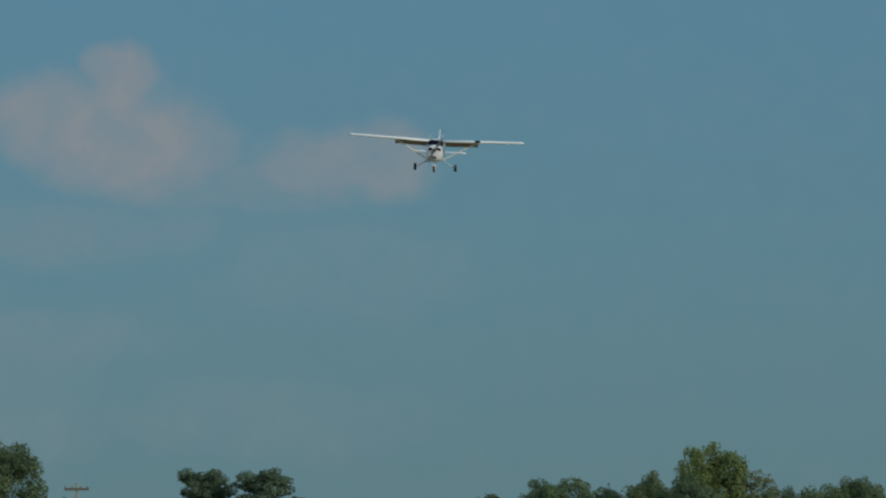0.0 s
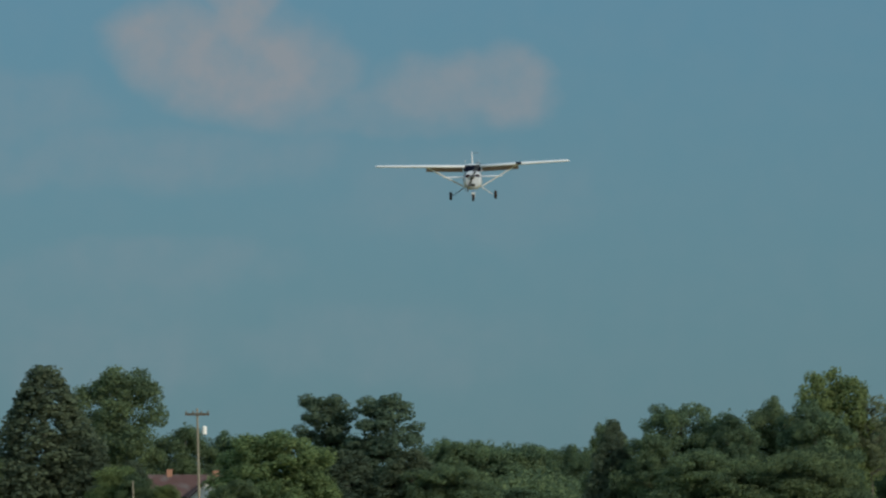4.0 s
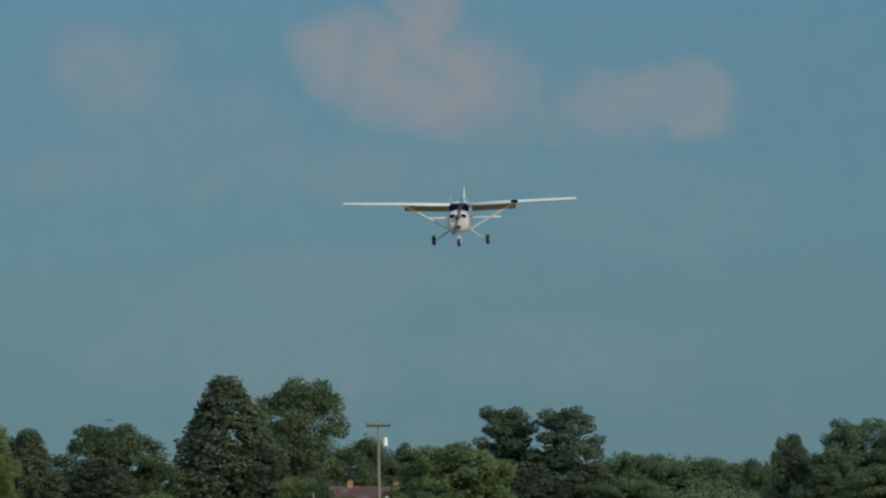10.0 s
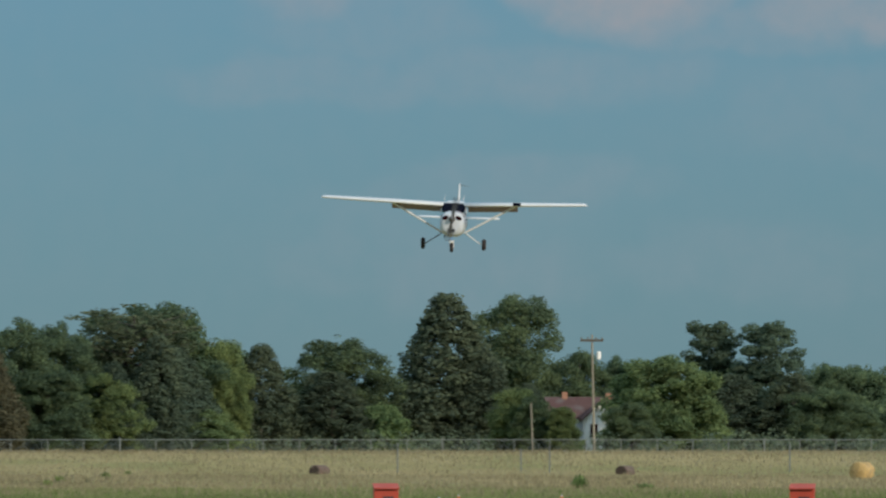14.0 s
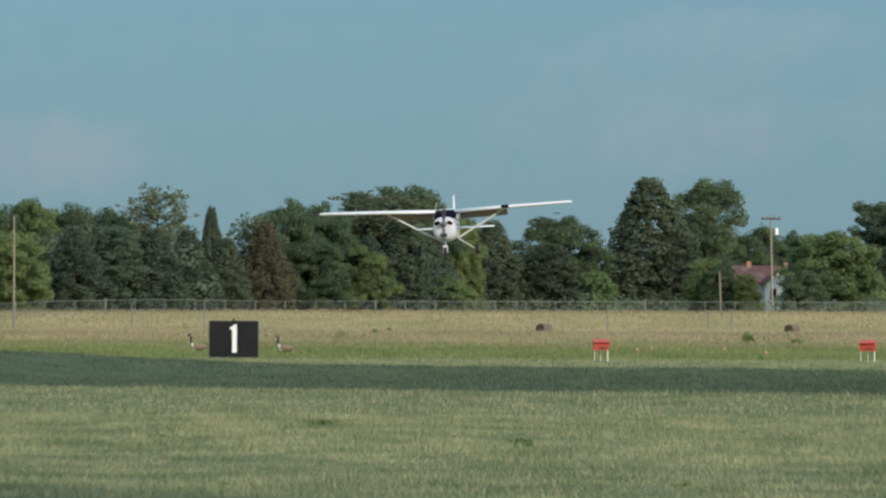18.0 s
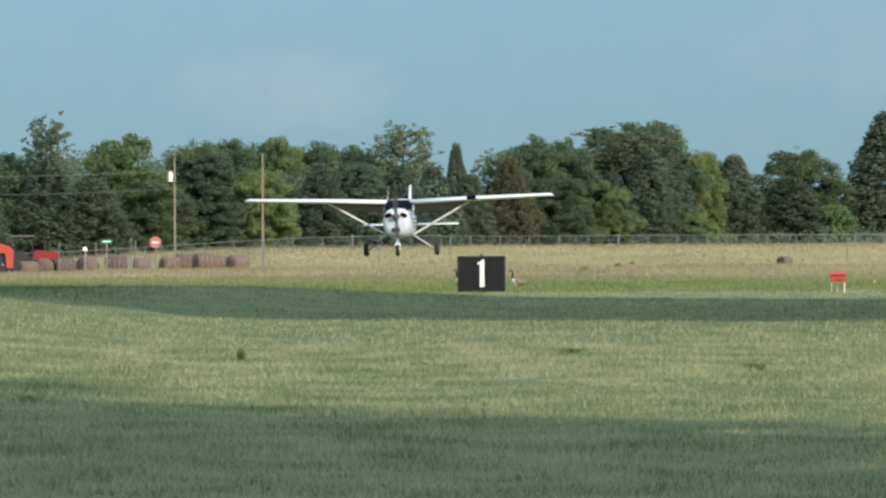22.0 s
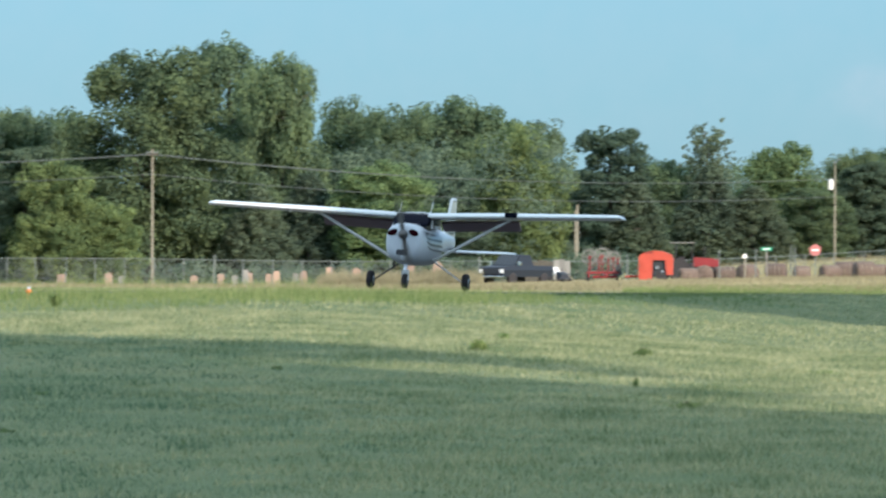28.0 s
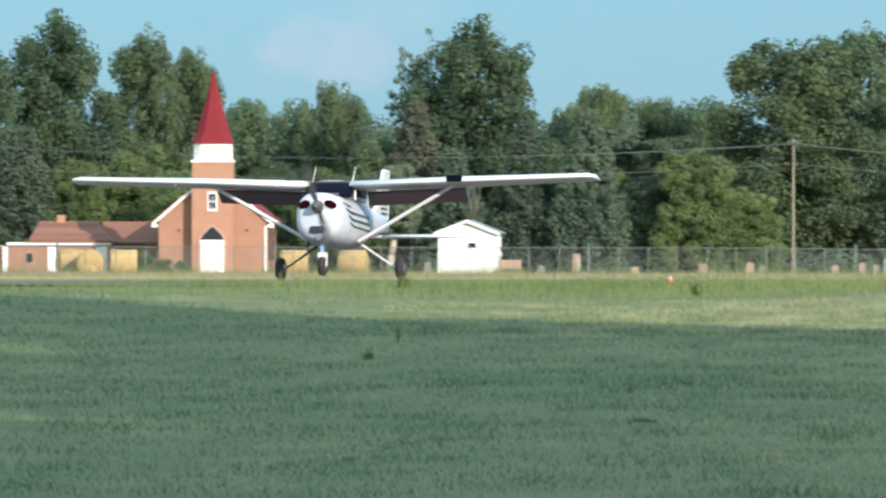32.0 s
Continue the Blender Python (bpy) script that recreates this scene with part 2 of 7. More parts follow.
SKY_STRENGTH = 0.062
FILL_SKY_COLOUR = (10.9, 14.6, 17.2, 1)
CLOUD_COLOUR = (6.65, 7.45, 8.4, 1)
CLOUDS = (  # bearing, height, half width, half height, amount
    (0.0316, 0.0417, 0.0036, 0.0034, 0.90),
    (0.0265, 0.0389, 0.0066, 0.0048, 0.80),
    (0.0312, 0.0375, 0.0086, 0.0060, 0.88),
    (0.0347, 0.0362, 0.0076, 0.0052, 0.62),
    (0.0462, 0.0355, 0.0076, 0.0042, 0.66),
    (0.0516, 0.0355, 0.0048, 0.0044, 0.68),
    (0.0420, 0.0336, 0.0140, 0.0030, 0.36),
    (0.0082, 0.0375, 0.0075, 0.0048, 0.50),
    (0.0117, 0.0392, 0.0032, 0.0027, 0.38),
    (0.0132, 0.0342, 0.0139, 0.0043, 0.28),
    (0.0061, 0.0304, 0.0069, 0.0021, 0.31),
    (0.0261, 0.0303, 0.0069, 0.0027, 0.31),
    (0.0182, 0.0200, 0.0176, 0.0048, 0.20),
    (0.0103, 0.0162, 0.0086, 0.0037, 0.19),
    (0.0445, 0.0163, 0.0171, 0.0048, 0.16),
    (0.0261, 0.0305, 0.0224, 0.0037, 0.28),
    (0.0077, 0.0300, 0.0150, 0.0032, 0.28),
    (0.0486, 0.0276, 0.0160, 0.0059, 0.22),
    (0.0228, 0.0175, 0.0107, 0.0037, 0.19),
    (0.0412, 0.0168, 0.0171, 0.0043, 0.22),
    (0.0103, 0.0162, 0.0075, 0.0027, 0.12),
    (-0.0261, 0.0139, 0.0123, 0.0048, 0.31),
    (0.0215, 0.0154, 0.0139, 0.0048, 0.25),
    (0.0256, 0.0225, 0.0160, 0.0032, 0.25),
    (-0.0241, 0.0144, 0.0080, 0.0037, 0.35),
    (-0.1189, 0.0160, 0.0080, 0.0040, 0.45),
    (-0.1144, 0.0188, 0.0064, 0.0032, 0.25),
)
build_sky()

# ---- place: bearings are in radians from the viewer's first axis, distances in metres ----


def prof(d, pairs):
    """Piecewise smooth height over distance."""
    for (a, za), (b, zb) in zip(pairs, pairs[1:]):
        if d <= b:
            k = max(0.0, (d - a) / (b - a))
            k = k * k * (3 - 2 * k) * 0.5 + k * 0.5
            return za + (zb - za) * k
    return pairs[-1][1]


RUN_X, RUN_K = -63.98, 0.11446  # the runway's centre line: x = RUN_X + RUN_K * y
FIELD = ((0, 0), (90, 0), (195, 0.45), (330, 0.75), (480, 0.98), (640, 1.35), (850, 2.15), (950, 3.55), (1100, 4.2), (6000, 6))
BANK = ((0, 0), (90, 0), (150, 0.40), (185, 0.90), (203, 1.03), (228, 1.29), (240, 1.335), (430, 1.33), (800, 1.25), (1000, 1.3), (6000, 3))


def ground_z(x, y):
    d, a = math.hypot(x, y), math.atan2(x, y)
    k = min(1.0, max(0.0, (-0.025 - a) / 0.052))
    k = k * k * (3 - 2 * k)
    z = prof(d, FIELD) * (1 - k) + prof(d, BANK) * k
    off = abs(x - RUN_X - RUN_K * y)  # the runway's crown
    side = min(1.0, max(0.0, (22 - off) / 9)) * min(1.0, max(0.0, (425 - y) / 80)) * min(1.0, max(0.0, (y - 120) / 90))
    side = side * side * (3 - 2 * side)
    return z + (max(z, 1.335) - z) * side


def mesh_from(name, verts, faces):
    me = bpy.data.meshes.new(name)
    me.from_pydata(verts, [], faces)
    me.update()
    return me


def soup(name, co, n):
    """Many loose n-gons from an array of corners (count, n, 3)."""
    count = len(co)
    me = bpy.data.meshes.new(name)
    me.vertices.add(count * n)
    me.vertices.foreach_set("co", np.ascontiguousarray(co, np.float32).ravel())
    me.loops.add(count * n)
    me.loops.foreach_set("vertex_index", np.arange(count * n, dtype=np.int32))
    me.polygons.add(count)
    me.polygons.foreach_set("loop_start", np.arange(0, count * n, n, dtype=np.int32))
    me.update(calc_edges=True)
    return me


def part(name, bm, material, parent=None, label="", smooth=False):
    if isinstance(bm, bpy.types.Mesh):
        me = bm
    else:
        me = bpy.data.meshes.new(name)
        bm.to_mesh(me)
        bm.free()
    if material is not None and not me.materials:
        me.materials.append(material)
    if smooth:
        me.polygons.foreach_set("use_smooth", [True] * len(me.polygons))
    ob = new(name, me)
    if parent is not None:
        ob.parent = parent
    if label:
        ob["label"] = label
    return ob


def root(name, m, label, category, group="", kind=""):
    ob = new(name)
    ob.empty_display_size = 0.2
    ob.matrix_basis = m
    return tagged(ob, label, category, group, kind)


def box(bm, x0, y0, z0, x1, y1, z1, bevel=0.0):
    r = bmesh.ops.create_cube(bm, size=1.0)
    for v in r["verts"]:
        v.co = Vector(((x0 + x1) / 2 + v.co.x * (x1 - x0), (y0 + y1) / 2 + v.co.y * (y1 - y0), (z0 + z1) / 2 + v.co.z * (z1 - z0)))
    if bevel:
        es = list({e for v in r["verts"] for e in v.link_edges})
        bmesh.ops.bevel(bm, geom=es, offset=bevel, segments=2, affect="EDGES", profile=0.5)
    return bm


def boxed(*a, bevel=0.0):
    return box(bmesh.new(), *a, bevel=bevel)


def rod(bm, a, b, r0, r1=None, n=10, flat=1.0):
    """A tapered rod from a to b; flat squeezes it across the y-like side."""
    a, b = Vector(a), Vector(b)
    r1 = r0 if r1 is None else r1
    q = (b - a).to_track_quat("Z", "Y").to_matrix()
    rings = []
    for p, r in ((a, r0), (b, r1)):
        rings.append([bm.verts.new(p + q @ Vector((math.cos(k * math.tau / n) * r, math.sin(k * math.tau / n) * r * flat, 0))) for k in range(n)])
    for k in range(n):
        bm.faces.new((rings[0][k], rings[0][(k + 1) % n], rings[1][(k + 1) % n], rings[1][k]))
    bm.faces.new(rings[0][::-1])
    bm.faces.new(rings[1])
    return bm


def rodded(*a, **k):
    return rod(bmesh.new(), *a, **k)


def loft(rings, caps=True, closed=True):
    """A skin through rings of points."""
    bm = bmesh.new()
    vs = [[bm.verts.new(p) for p in ring] for ring in rings]
    n = len(vs[0])
    for a, b in zip(vs, vs[1:]):
        for k in range(n if closed else n - 1):
            bm.faces.new((a[k], a[(k + 1) % n], b[(k + 1) % n], b[k]))
    if caps:
        bm.faces.new(vs[0][::-1])
        bm.faces.new(vs[-1])
    bmesh.ops.recalc_face_normals(bm, faces=bm.faces)
    return bm


def turned(profile, n=24, axis="Z"):
    """A turned body from (radius, height) pairs."""
    rings = []
    for r, h in profile:
        ring = []
        for k in range(n):
            c, s = math.cos(k * math.tau / n) * r, math.sin(k * math.tau / n) * r
            ring.append({"Z": (c, s, h), "X": (h, c, s), "Y": (c, h, s)}[axis])
        rings.append(ring)
    return loft(rings)


# ---- materials ----
def mat(name, color, rough=0.6, metal=0.0, vary=0.12, grain=8.0, bump=0.0, fine=60.0, spread=0.0, coat=0.0, stain=None, spec=0.5):
    """A surface with two scales of variation, relief, and a spread from piece to piece."""
    m = bpy.data.materials.new(name)
    m.use_nodes = True
    nt = m.node_tree
    bsdf = nt.nodes["Principled BSDF"]
    tc = nt.nodes.new("ShaderNodeTexCoord")
    n1, n2 = nt.nodes.new("ShaderNodeTexNoise"), nt.nodes.new("ShaderNodeTexNoise")
    n1.inputs["Scale"].default_value, n2.inputs["Scale"].default_value = grain, fine
    n1.inputs["Detail"].default_value, n2.inputs["Detail"].default_value = 4, 3
    nt.links.new(tc.outputs["Object"], n1.inputs["Vector"])
    nt.links.new(tc.outputs["Object"], n2.inputs["Vector"])
    add = nt.nodes.new("ShaderNodeMath")
    nt.links.new(n1.outputs["Fac"], add.inputs[0])
    nt.links.new(n2.outputs["Fac"], add.inputs[1])
    rng = nt.nodes.new("ShaderNodeMapRange")
    rng.inputs["From Min"].default_value, rng.inputs["From Max"].default_value = 0.6, 1.4
    rng.inputs["To Min"].default_value, rng.inputs["To Max"].default_value = 1 - vary, 1 + vary
    nt.links.new(add.outputs[0], rng.inputs["Value"])
    val = rng.outputs[0]
    if spread:
        info = nt.nodes.new("ShaderNodeObjectInfo")
        r2 = nt.nodes.new("ShaderNodeMapRange")
        r2.inputs["To Min"].default_value, r2.inputs["To Max"].default_value = 1 - spread, 1 + spread
        nt.links.new(info.outputs["Random"], r2.inputs["Value"])
        mu = nt.nodes.new("ShaderNodeMath")
        mu.operation = "MULTIPLY"
        nt.links.new(val, mu.inputs[0])
        nt.links.new(r2.outputs[0], mu.inputs[1])
        val = mu.outputs[0]
    mix = nt.nodes.new("ShaderNodeVectorMath")
    mix.operation = "SCALE"
    mix.inputs[0].default_value = color
    nt.links.new(val, mix.inputs["Scale"])
    col = mix.outputs[0]
    if stain:
        mx = nt.nodes.new("ShaderNodeMix")
        mx.data_type = "RGBA"
        n3 = nt.nodes.new("ShaderNodeTexNoise")
        n3.inputs["Scale"].default_value, n3.inputs["Detail"].default_value = grain * 0.4, 5
        nt.links.new(tc.outputs["Object"], n3.inputs["Vector"])
        r3 = nt.nodes.new("ShaderNodeMapRange")
        r3.inputs["From Min"].default_value, r3.inputs["From Max"].default_value = 0.5, 0.68
        nt.links.new(n3.outputs["Fac"], r3.inputs["Value"])
        nt.links.new(r3.outputs[0], mx.inputs["Factor"])
        nt.links.new(col, mx.inputs["A"])
        mx.inputs["B"].default_value = (*stain, 1)
        col = mx.outputs["Result"]
    nt.links.new(col, bsdf.inputs["Base Color"])
    bsdf.inputs["Roughness"].default_value, bsdf.inputs["Metallic"].default_value = rough, metal
    bsdf.inputs["Coat Weight"].default_value = coat
    bsdf.inputs["Specular IOR Level"].default_value = spec
    if bump:
        b = nt.nodes.new("ShaderNodeBump")
        b.inputs["Strength"].default_value, b.inputs["Distance"].default_value = bump, 0.02
        nt.links.new(n2.outputs["Fac"], b.inputs["Height"])
        nt.links.new(b.outputs[0], bsdf.inputs["Normal"])
    return m


def leafy(name, dark, light, spread=0.2, thin=0.48, patch=None):
    """Foliage: each leaf clump and each tree differs a little; light passes through."""
    m = bpy.data.materials.new(name)
    m.use_nodes = True
    nt = m.node_tree
    for n in list(nt.nodes):
        nt.nodes.remove(n)
    out = nt.nodes.new("ShaderNodeOutputMaterial")
    geo, info = nt.nodes.new("ShaderNodeNewGeometry"), nt.nodes.new("ShaderNodeObjectInfo")
    mix = nt.nodes.new("ShaderNodeMix")
    mix.data_type = "RGBA"
    mix.inputs["A"].default_value, mix.inputs["B"].default_value = (*dark, 1), (*light, 1)
    fac = geo.outputs["Random Per Island"]
    if patch:
        tc, mp, no = nt.nodes.new("ShaderNodeTexCoord"), nt.nodes.new("ShaderNodeMapping"), nt.nodes.new("ShaderNodeTexNoise")
        mp.inputs["Scale"].default_value = patch
        no.inputs["Scale"].default_value, no.inputs["Detail"].default_value = 1.0, 5
        nt.links.new(tc.outputs["Object"], mp.inputs["Vector"])
        nt.links.new(mp.outputs[0], no.inputs["Vector"])
        rg, ad = nt.nodes.new("ShaderNodeMapRange"), nt.nodes.new("ShaderNodeMath")
        for key, v in (("From Min", 0.33), ("From Max", 0.67), ("To Min", -0.45), ("To Max", 0.45)):
            rg.inputs[key].default_value = v
        nt.links.new(no.outputs["Fac"], rg.inputs["Value"])
        ad.operation, ad.use_clamp = "MULTIPLY_ADD", True
        nt.links.new(fac, ad.inputs[0])
        ad.inputs[1].default_value = 0.95
        nt.links.new(rg.outputs[0], ad.inputs[2])
        fac = ad.outputs[0]
    nt.links.new(fac, mix.inputs["Factor"])
    r = nt.nodes.new("ShaderNodeMapRange")
    r.inputs["To Min"].default_value, r.inputs["To Max"].default_value = 1 - spread, 1 + spread
    nt.links.new(info.outputs["Random"], r.inputs["Value"])
    # from plant to plant the hue drifts between deep green and olive
    hue, olive = nt.nodes.new("ShaderNodeMath"), nt.nodes.new("ShaderNodeMix")
    hue.operation, hue.inputs[1].default_value = "PINGPONG", 0.17
    nt.links.new(info.outputs["Random"], hue.inputs[0])
    wide = nt.nodes.new("ShaderNodeMapRange")
    wide.inputs["From Max"].default_value = 0.17
    nt.links.new(hue.outputs[0], wide.inputs["Value"])
    tone = nt.nodes.new("ShaderNodeMix")
    tone.data_type, olive.data_type, olive.blend_type = "RGBA", "RGBA", "MULTIPLY"
    tone.inputs["A"].default_value, tone.inputs["B"].default_value = (0.96, 1.0, 1.04, 1), ((1.09, 1.02, 0.95, 1) if spread else (0.96, 1.0, 1.04, 1))
    nt.links.new(wide.outputs[0], tone.inputs["Factor"])
    olive.inputs["Factor"].default_value = 1.0
    nt.links.new(mix.outputs["Result"], olive.inputs["A"])
    nt.links.new(tone.outputs["Result"], olive.inputs["B"])
    sc = nt.nodes.new("ShaderNodeVectorMath")
    sc.operation = "SCALE"
    nt.links.new(olive.outputs["Result"], sc.inputs[0])
    nt.links.new(r.outputs[0], sc.inputs["Scale"])
    d, t, ms = nt.nodes.new("ShaderNodeBsdfDiffuse"), nt.nodes.new("ShaderNodeBsdfTranslucent"), nt.nodes.new("ShaderNodeMixShader")
    nt.links.new(sc.outputs[0], d.inputs["Color"])
    nt.links.new(sc.outputs[0], t.inputs["Color"])
    ms.inputs[0].default_value = thin
    nt.links.new(d.outputs[0], ms.inputs[1])
    nt.links.new(t.outputs[0], ms.inputs[2])
    nt.links.new(ms.outputs[0], out.inputs["Surface"])
    return m


M = {
    # hull white greyed to stand in for the shade on the nose
    "hull_shaded_white": mat("white_hull_shade_toned", (0.53, 0.56, 0.60), 0.34, 0, 0.08, 2.0, coat=0.12),
    # flap colour darkened and reddened to offset warm light bounced off the grass
    "dark_toned_paint": mat("flap_darkened_for_bounce", (0.23, 0.165, 0.195), 0.4, 0, 0.08, 2.0),
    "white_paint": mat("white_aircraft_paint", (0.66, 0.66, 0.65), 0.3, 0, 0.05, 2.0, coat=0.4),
    "stripe": mat("dark_stripe_paint", (0.035, 0.045, 0.05), 0.35, 0, 0.15),
    "glass_dark": mat("dark_windscreen", (0.004, 0.005, 0.012), 0.3, 0, 0.1, spec=0.03),
    "intake": mat("intake_shadow_red", (0.018, 0.003, 0.005), 1.0, spec=0.0),
    "blade": mat("worn_grey_blade", (0.10, 0.095, 0.09), 0.45, 0.3),
    "rubber": mat("tyre_rubber", (0.028, 0.024, 0.025), 0.85, 0, 0.2, 20),
    "steel": mat("bare_steel", (0.45, 0.45, 0.46), 0.35, 0.9, 0.1),
    "dark_metal": mat("dark_grey_metal", (0.05, 0.05, 0.055), 0.45, 0.5),
    "sign_black": mat("black_sign_face", (0.005, 0.006, 0.0065), 0.95, 0, 0.25, 3, stain=(0.012, 0.013, 0.012)),
    "sign_white": mat("white_numeral", (0.78, 0.78, 0.74), 0.6),
    "brick": mat("red_brick", (0.35, 0.185, 0.12), 0.9, 0, 0.16, 1.2, 0.3, 30, spread=0.18),
    "mortar": mat("mortar", (0.40, 0.26, 0.19), 0.95, 0, 0.12),
    "roof_red": mat("red_metal_roof", (0.17, 0.014, 0.02), 0.65, 0, 0.16, 0.8, spec=0.2),
    "roof_brown": mat("brown_shingle", (0.22, 0.10, 0.065), 0.9, 0, 0.2, 3, 0.3, spread=0.2),
    "roof_grey": mat("grey_green_roof", (0.16, 0.20, 0.20), 0.7, 0, 0.12),
    "roof_rust": mat("rusty_tin_roof", (0.085, 0.04, 0.035), 0.8, 0, 0.25, 1.5, stain=(0.12, 0.10, 0.095)),
    "trim": mat("white_trim", (0.80, 0.78, 0.74), 0.6, 0, 0.06),
    "siding": mat("white_siding", (0.82, 0.82, 0.80), 0.55, 0, 0.05, 0.8),
    # the bluish tone carries the shade on the farmhouse's pale siding
    "pale_blue": mat("bluish_shade_siding", (0.42, 0.46, 0.50), 0.8, 0, 0.12, 1.5),
    "window": mat("dark_window_pane", (0.02, 0.024, 0.03), 0.08),
    "pole": mat("weathered_pole_wood", (0.24, 0.215, 0.165), 0.9, 0, 0.2, 2),
    "galv": mat("galvanised_steel", (0.15, 0.17, 0.16), 0.6, 0.2, 0.12),
    "wire": mat("dull_wire", (0.10, 0.11, 0.11), 0.6, 0.3),
    "orange": mat("orange_red_paint", (0.44, 0.068, 0.042), 0.55, 0, 0.15, 2, spec=0.3),
    "amber": mat("amber_orange_paint", (0.55, 0.19, 0.045), 0.5, 0, 0.12, 2),
    "red": mat("tractor_red", (0.20, 0.02, 0.022), 0.5, 0, 0.2, 3, spec=0.3),
    "green_sign": mat("green_sign", (0.02, 0.30, 0.17), 0.5),
    "stop_red": mat("stop_sign_red", (0.44, 0.15, 0.14), 0.6),
    "truck": mat("dark_truck_paint", (0.02, 0.025, 0.035), 0.5, 0, 0.1, spec=0.25),
    "chrome": mat("bright_chrome", (0.75, 0.76, 0.78), 0.15, 1.0, 0.05),
    "bale": mat("round_hay", (0.44, 0.30, 0.12), 0.95, 0, 0.3, 3, 0.6, 40, spread=0.15),
    "bale_old": mat("weathered_hay", (0.125, 0.088, 0.07), 0.95, 0, 0.3, 3, 0.6, 40, spread=0.2),
    "stone_red": mat("red_granite_headstone", (0.36, 0.235, 0.175), 0.8, 0, 0.15, 2, spread=0.2),
    "stone_grey": mat("grey_headstone", (0.24, 0.225, 0.205), 0.85, 0, 0.15, 2, spread=0.2),
    "bark": mat("grey_brown_bark", (0.085, 0.075, 0.06), 0.95, 0, 0.3, 2, 0.5),
    "pale_bark": mat("pale_dead_bark", (0.42, 0.37, 0.29), 0.9, 0, 0.25, 3, 0.4),
    "asphalt": mat("worn_asphalt", (0.075, 0.066, 0.055), 0.9, 0, 0.2, 0.3, 0.2),
    "goose_body": mat("goose_brown", (0.17, 0.13, 0.09), 0.9, 0, 0.25, 12),
    "goose_black": mat("goose_black", (0.012, 0.012, 0.013), 0.8),
    "goose_white": mat("goose_white", (0.62, 0.58, 0.50), 0.9),
    "bale_end_shade": mat("dark_shaded_bale_end", (0.05, 0.035, 0.025), 0.95),
    "leaf_broad": leafy("broadleaf", (0.086, 0.131, 0.086), (0.166, 0.226, 0.114), 0.2, 0.48, (0.35, 0.35, 0.35)),
    "leaf_light": leafy("light_leaf", (0.108, 0.163, 0.080), (0.210, 0.274, 0.117), 0.2, 0.48, (0.4, 0.4, 0.4)),
    "leaf_cedar": leafy("cedar_leaf", (0.090, 0.127, 0.093), (0.147, 0.188, 0.118), 0.2, 0.48, (0.35, 0.35, 0.35)),
    "leaf_brown": leafy("rusty_cedar_leaf", (0.116, 0.128, 0.088), (0.178, 0.177, 0.116)),
    "leaf_pine": leafy("pine_needle", (0.086, 0.131, 0.094), (0.127, 0.174, 0.110)),
    "leaf_wispy": leafy("grey_green_leaf", (0.125, 0.165, 0.110), (0.210, 0.255, 0.150), 0.2, 0.48, (0.5, 0.5, 0.5)),
    "leaf_shrub": leafy("yellow_green_leaf", (0.100, 0.152, 0.066), (0.172, 0.236, 0.104), 0.2, 0.48, (0.6, 0.6, 0.6)),
    "blade_mown": leafy("mown_grass", (0.130, 0.172, 0.080), (0.44, 0.41, 0.225), 0.0, 0.4, (0.9, 0.26, 1)),
    "blade_tall": leafy("tall_green_grass", (0.085, 0.13, 0.045), (0.19, 0.235, 0.085), 0.0, 0.25, (0.3, 0.1, 1)),
    "blade_lush": leafy("lush_mown_grass", (0.083, 0.140, 0.076), (0.325, 0.358, 0.215), 0.0, 0.4, (0.9, 0.26, 1)),
    "blade_meadow": leafy("pale_meadow_grass", (0.125, 0.165, 0.058), (0.25, 0.27, 0.11), 0.0, 0.3, (0.3, 0.08, 1)),
    "blade_hay": leafy("ripe_hay_grass", (0.225, 0.19, 0.112), (0.335, 0.285, 0.172), 0.0, 0.25, (0.12, 0.02, 1)),
    "weed": leafy("broad_weed", (0.10, 0.16, 0.06), (0.23, 0.30, 0.12), 0.15, 0.4),
}


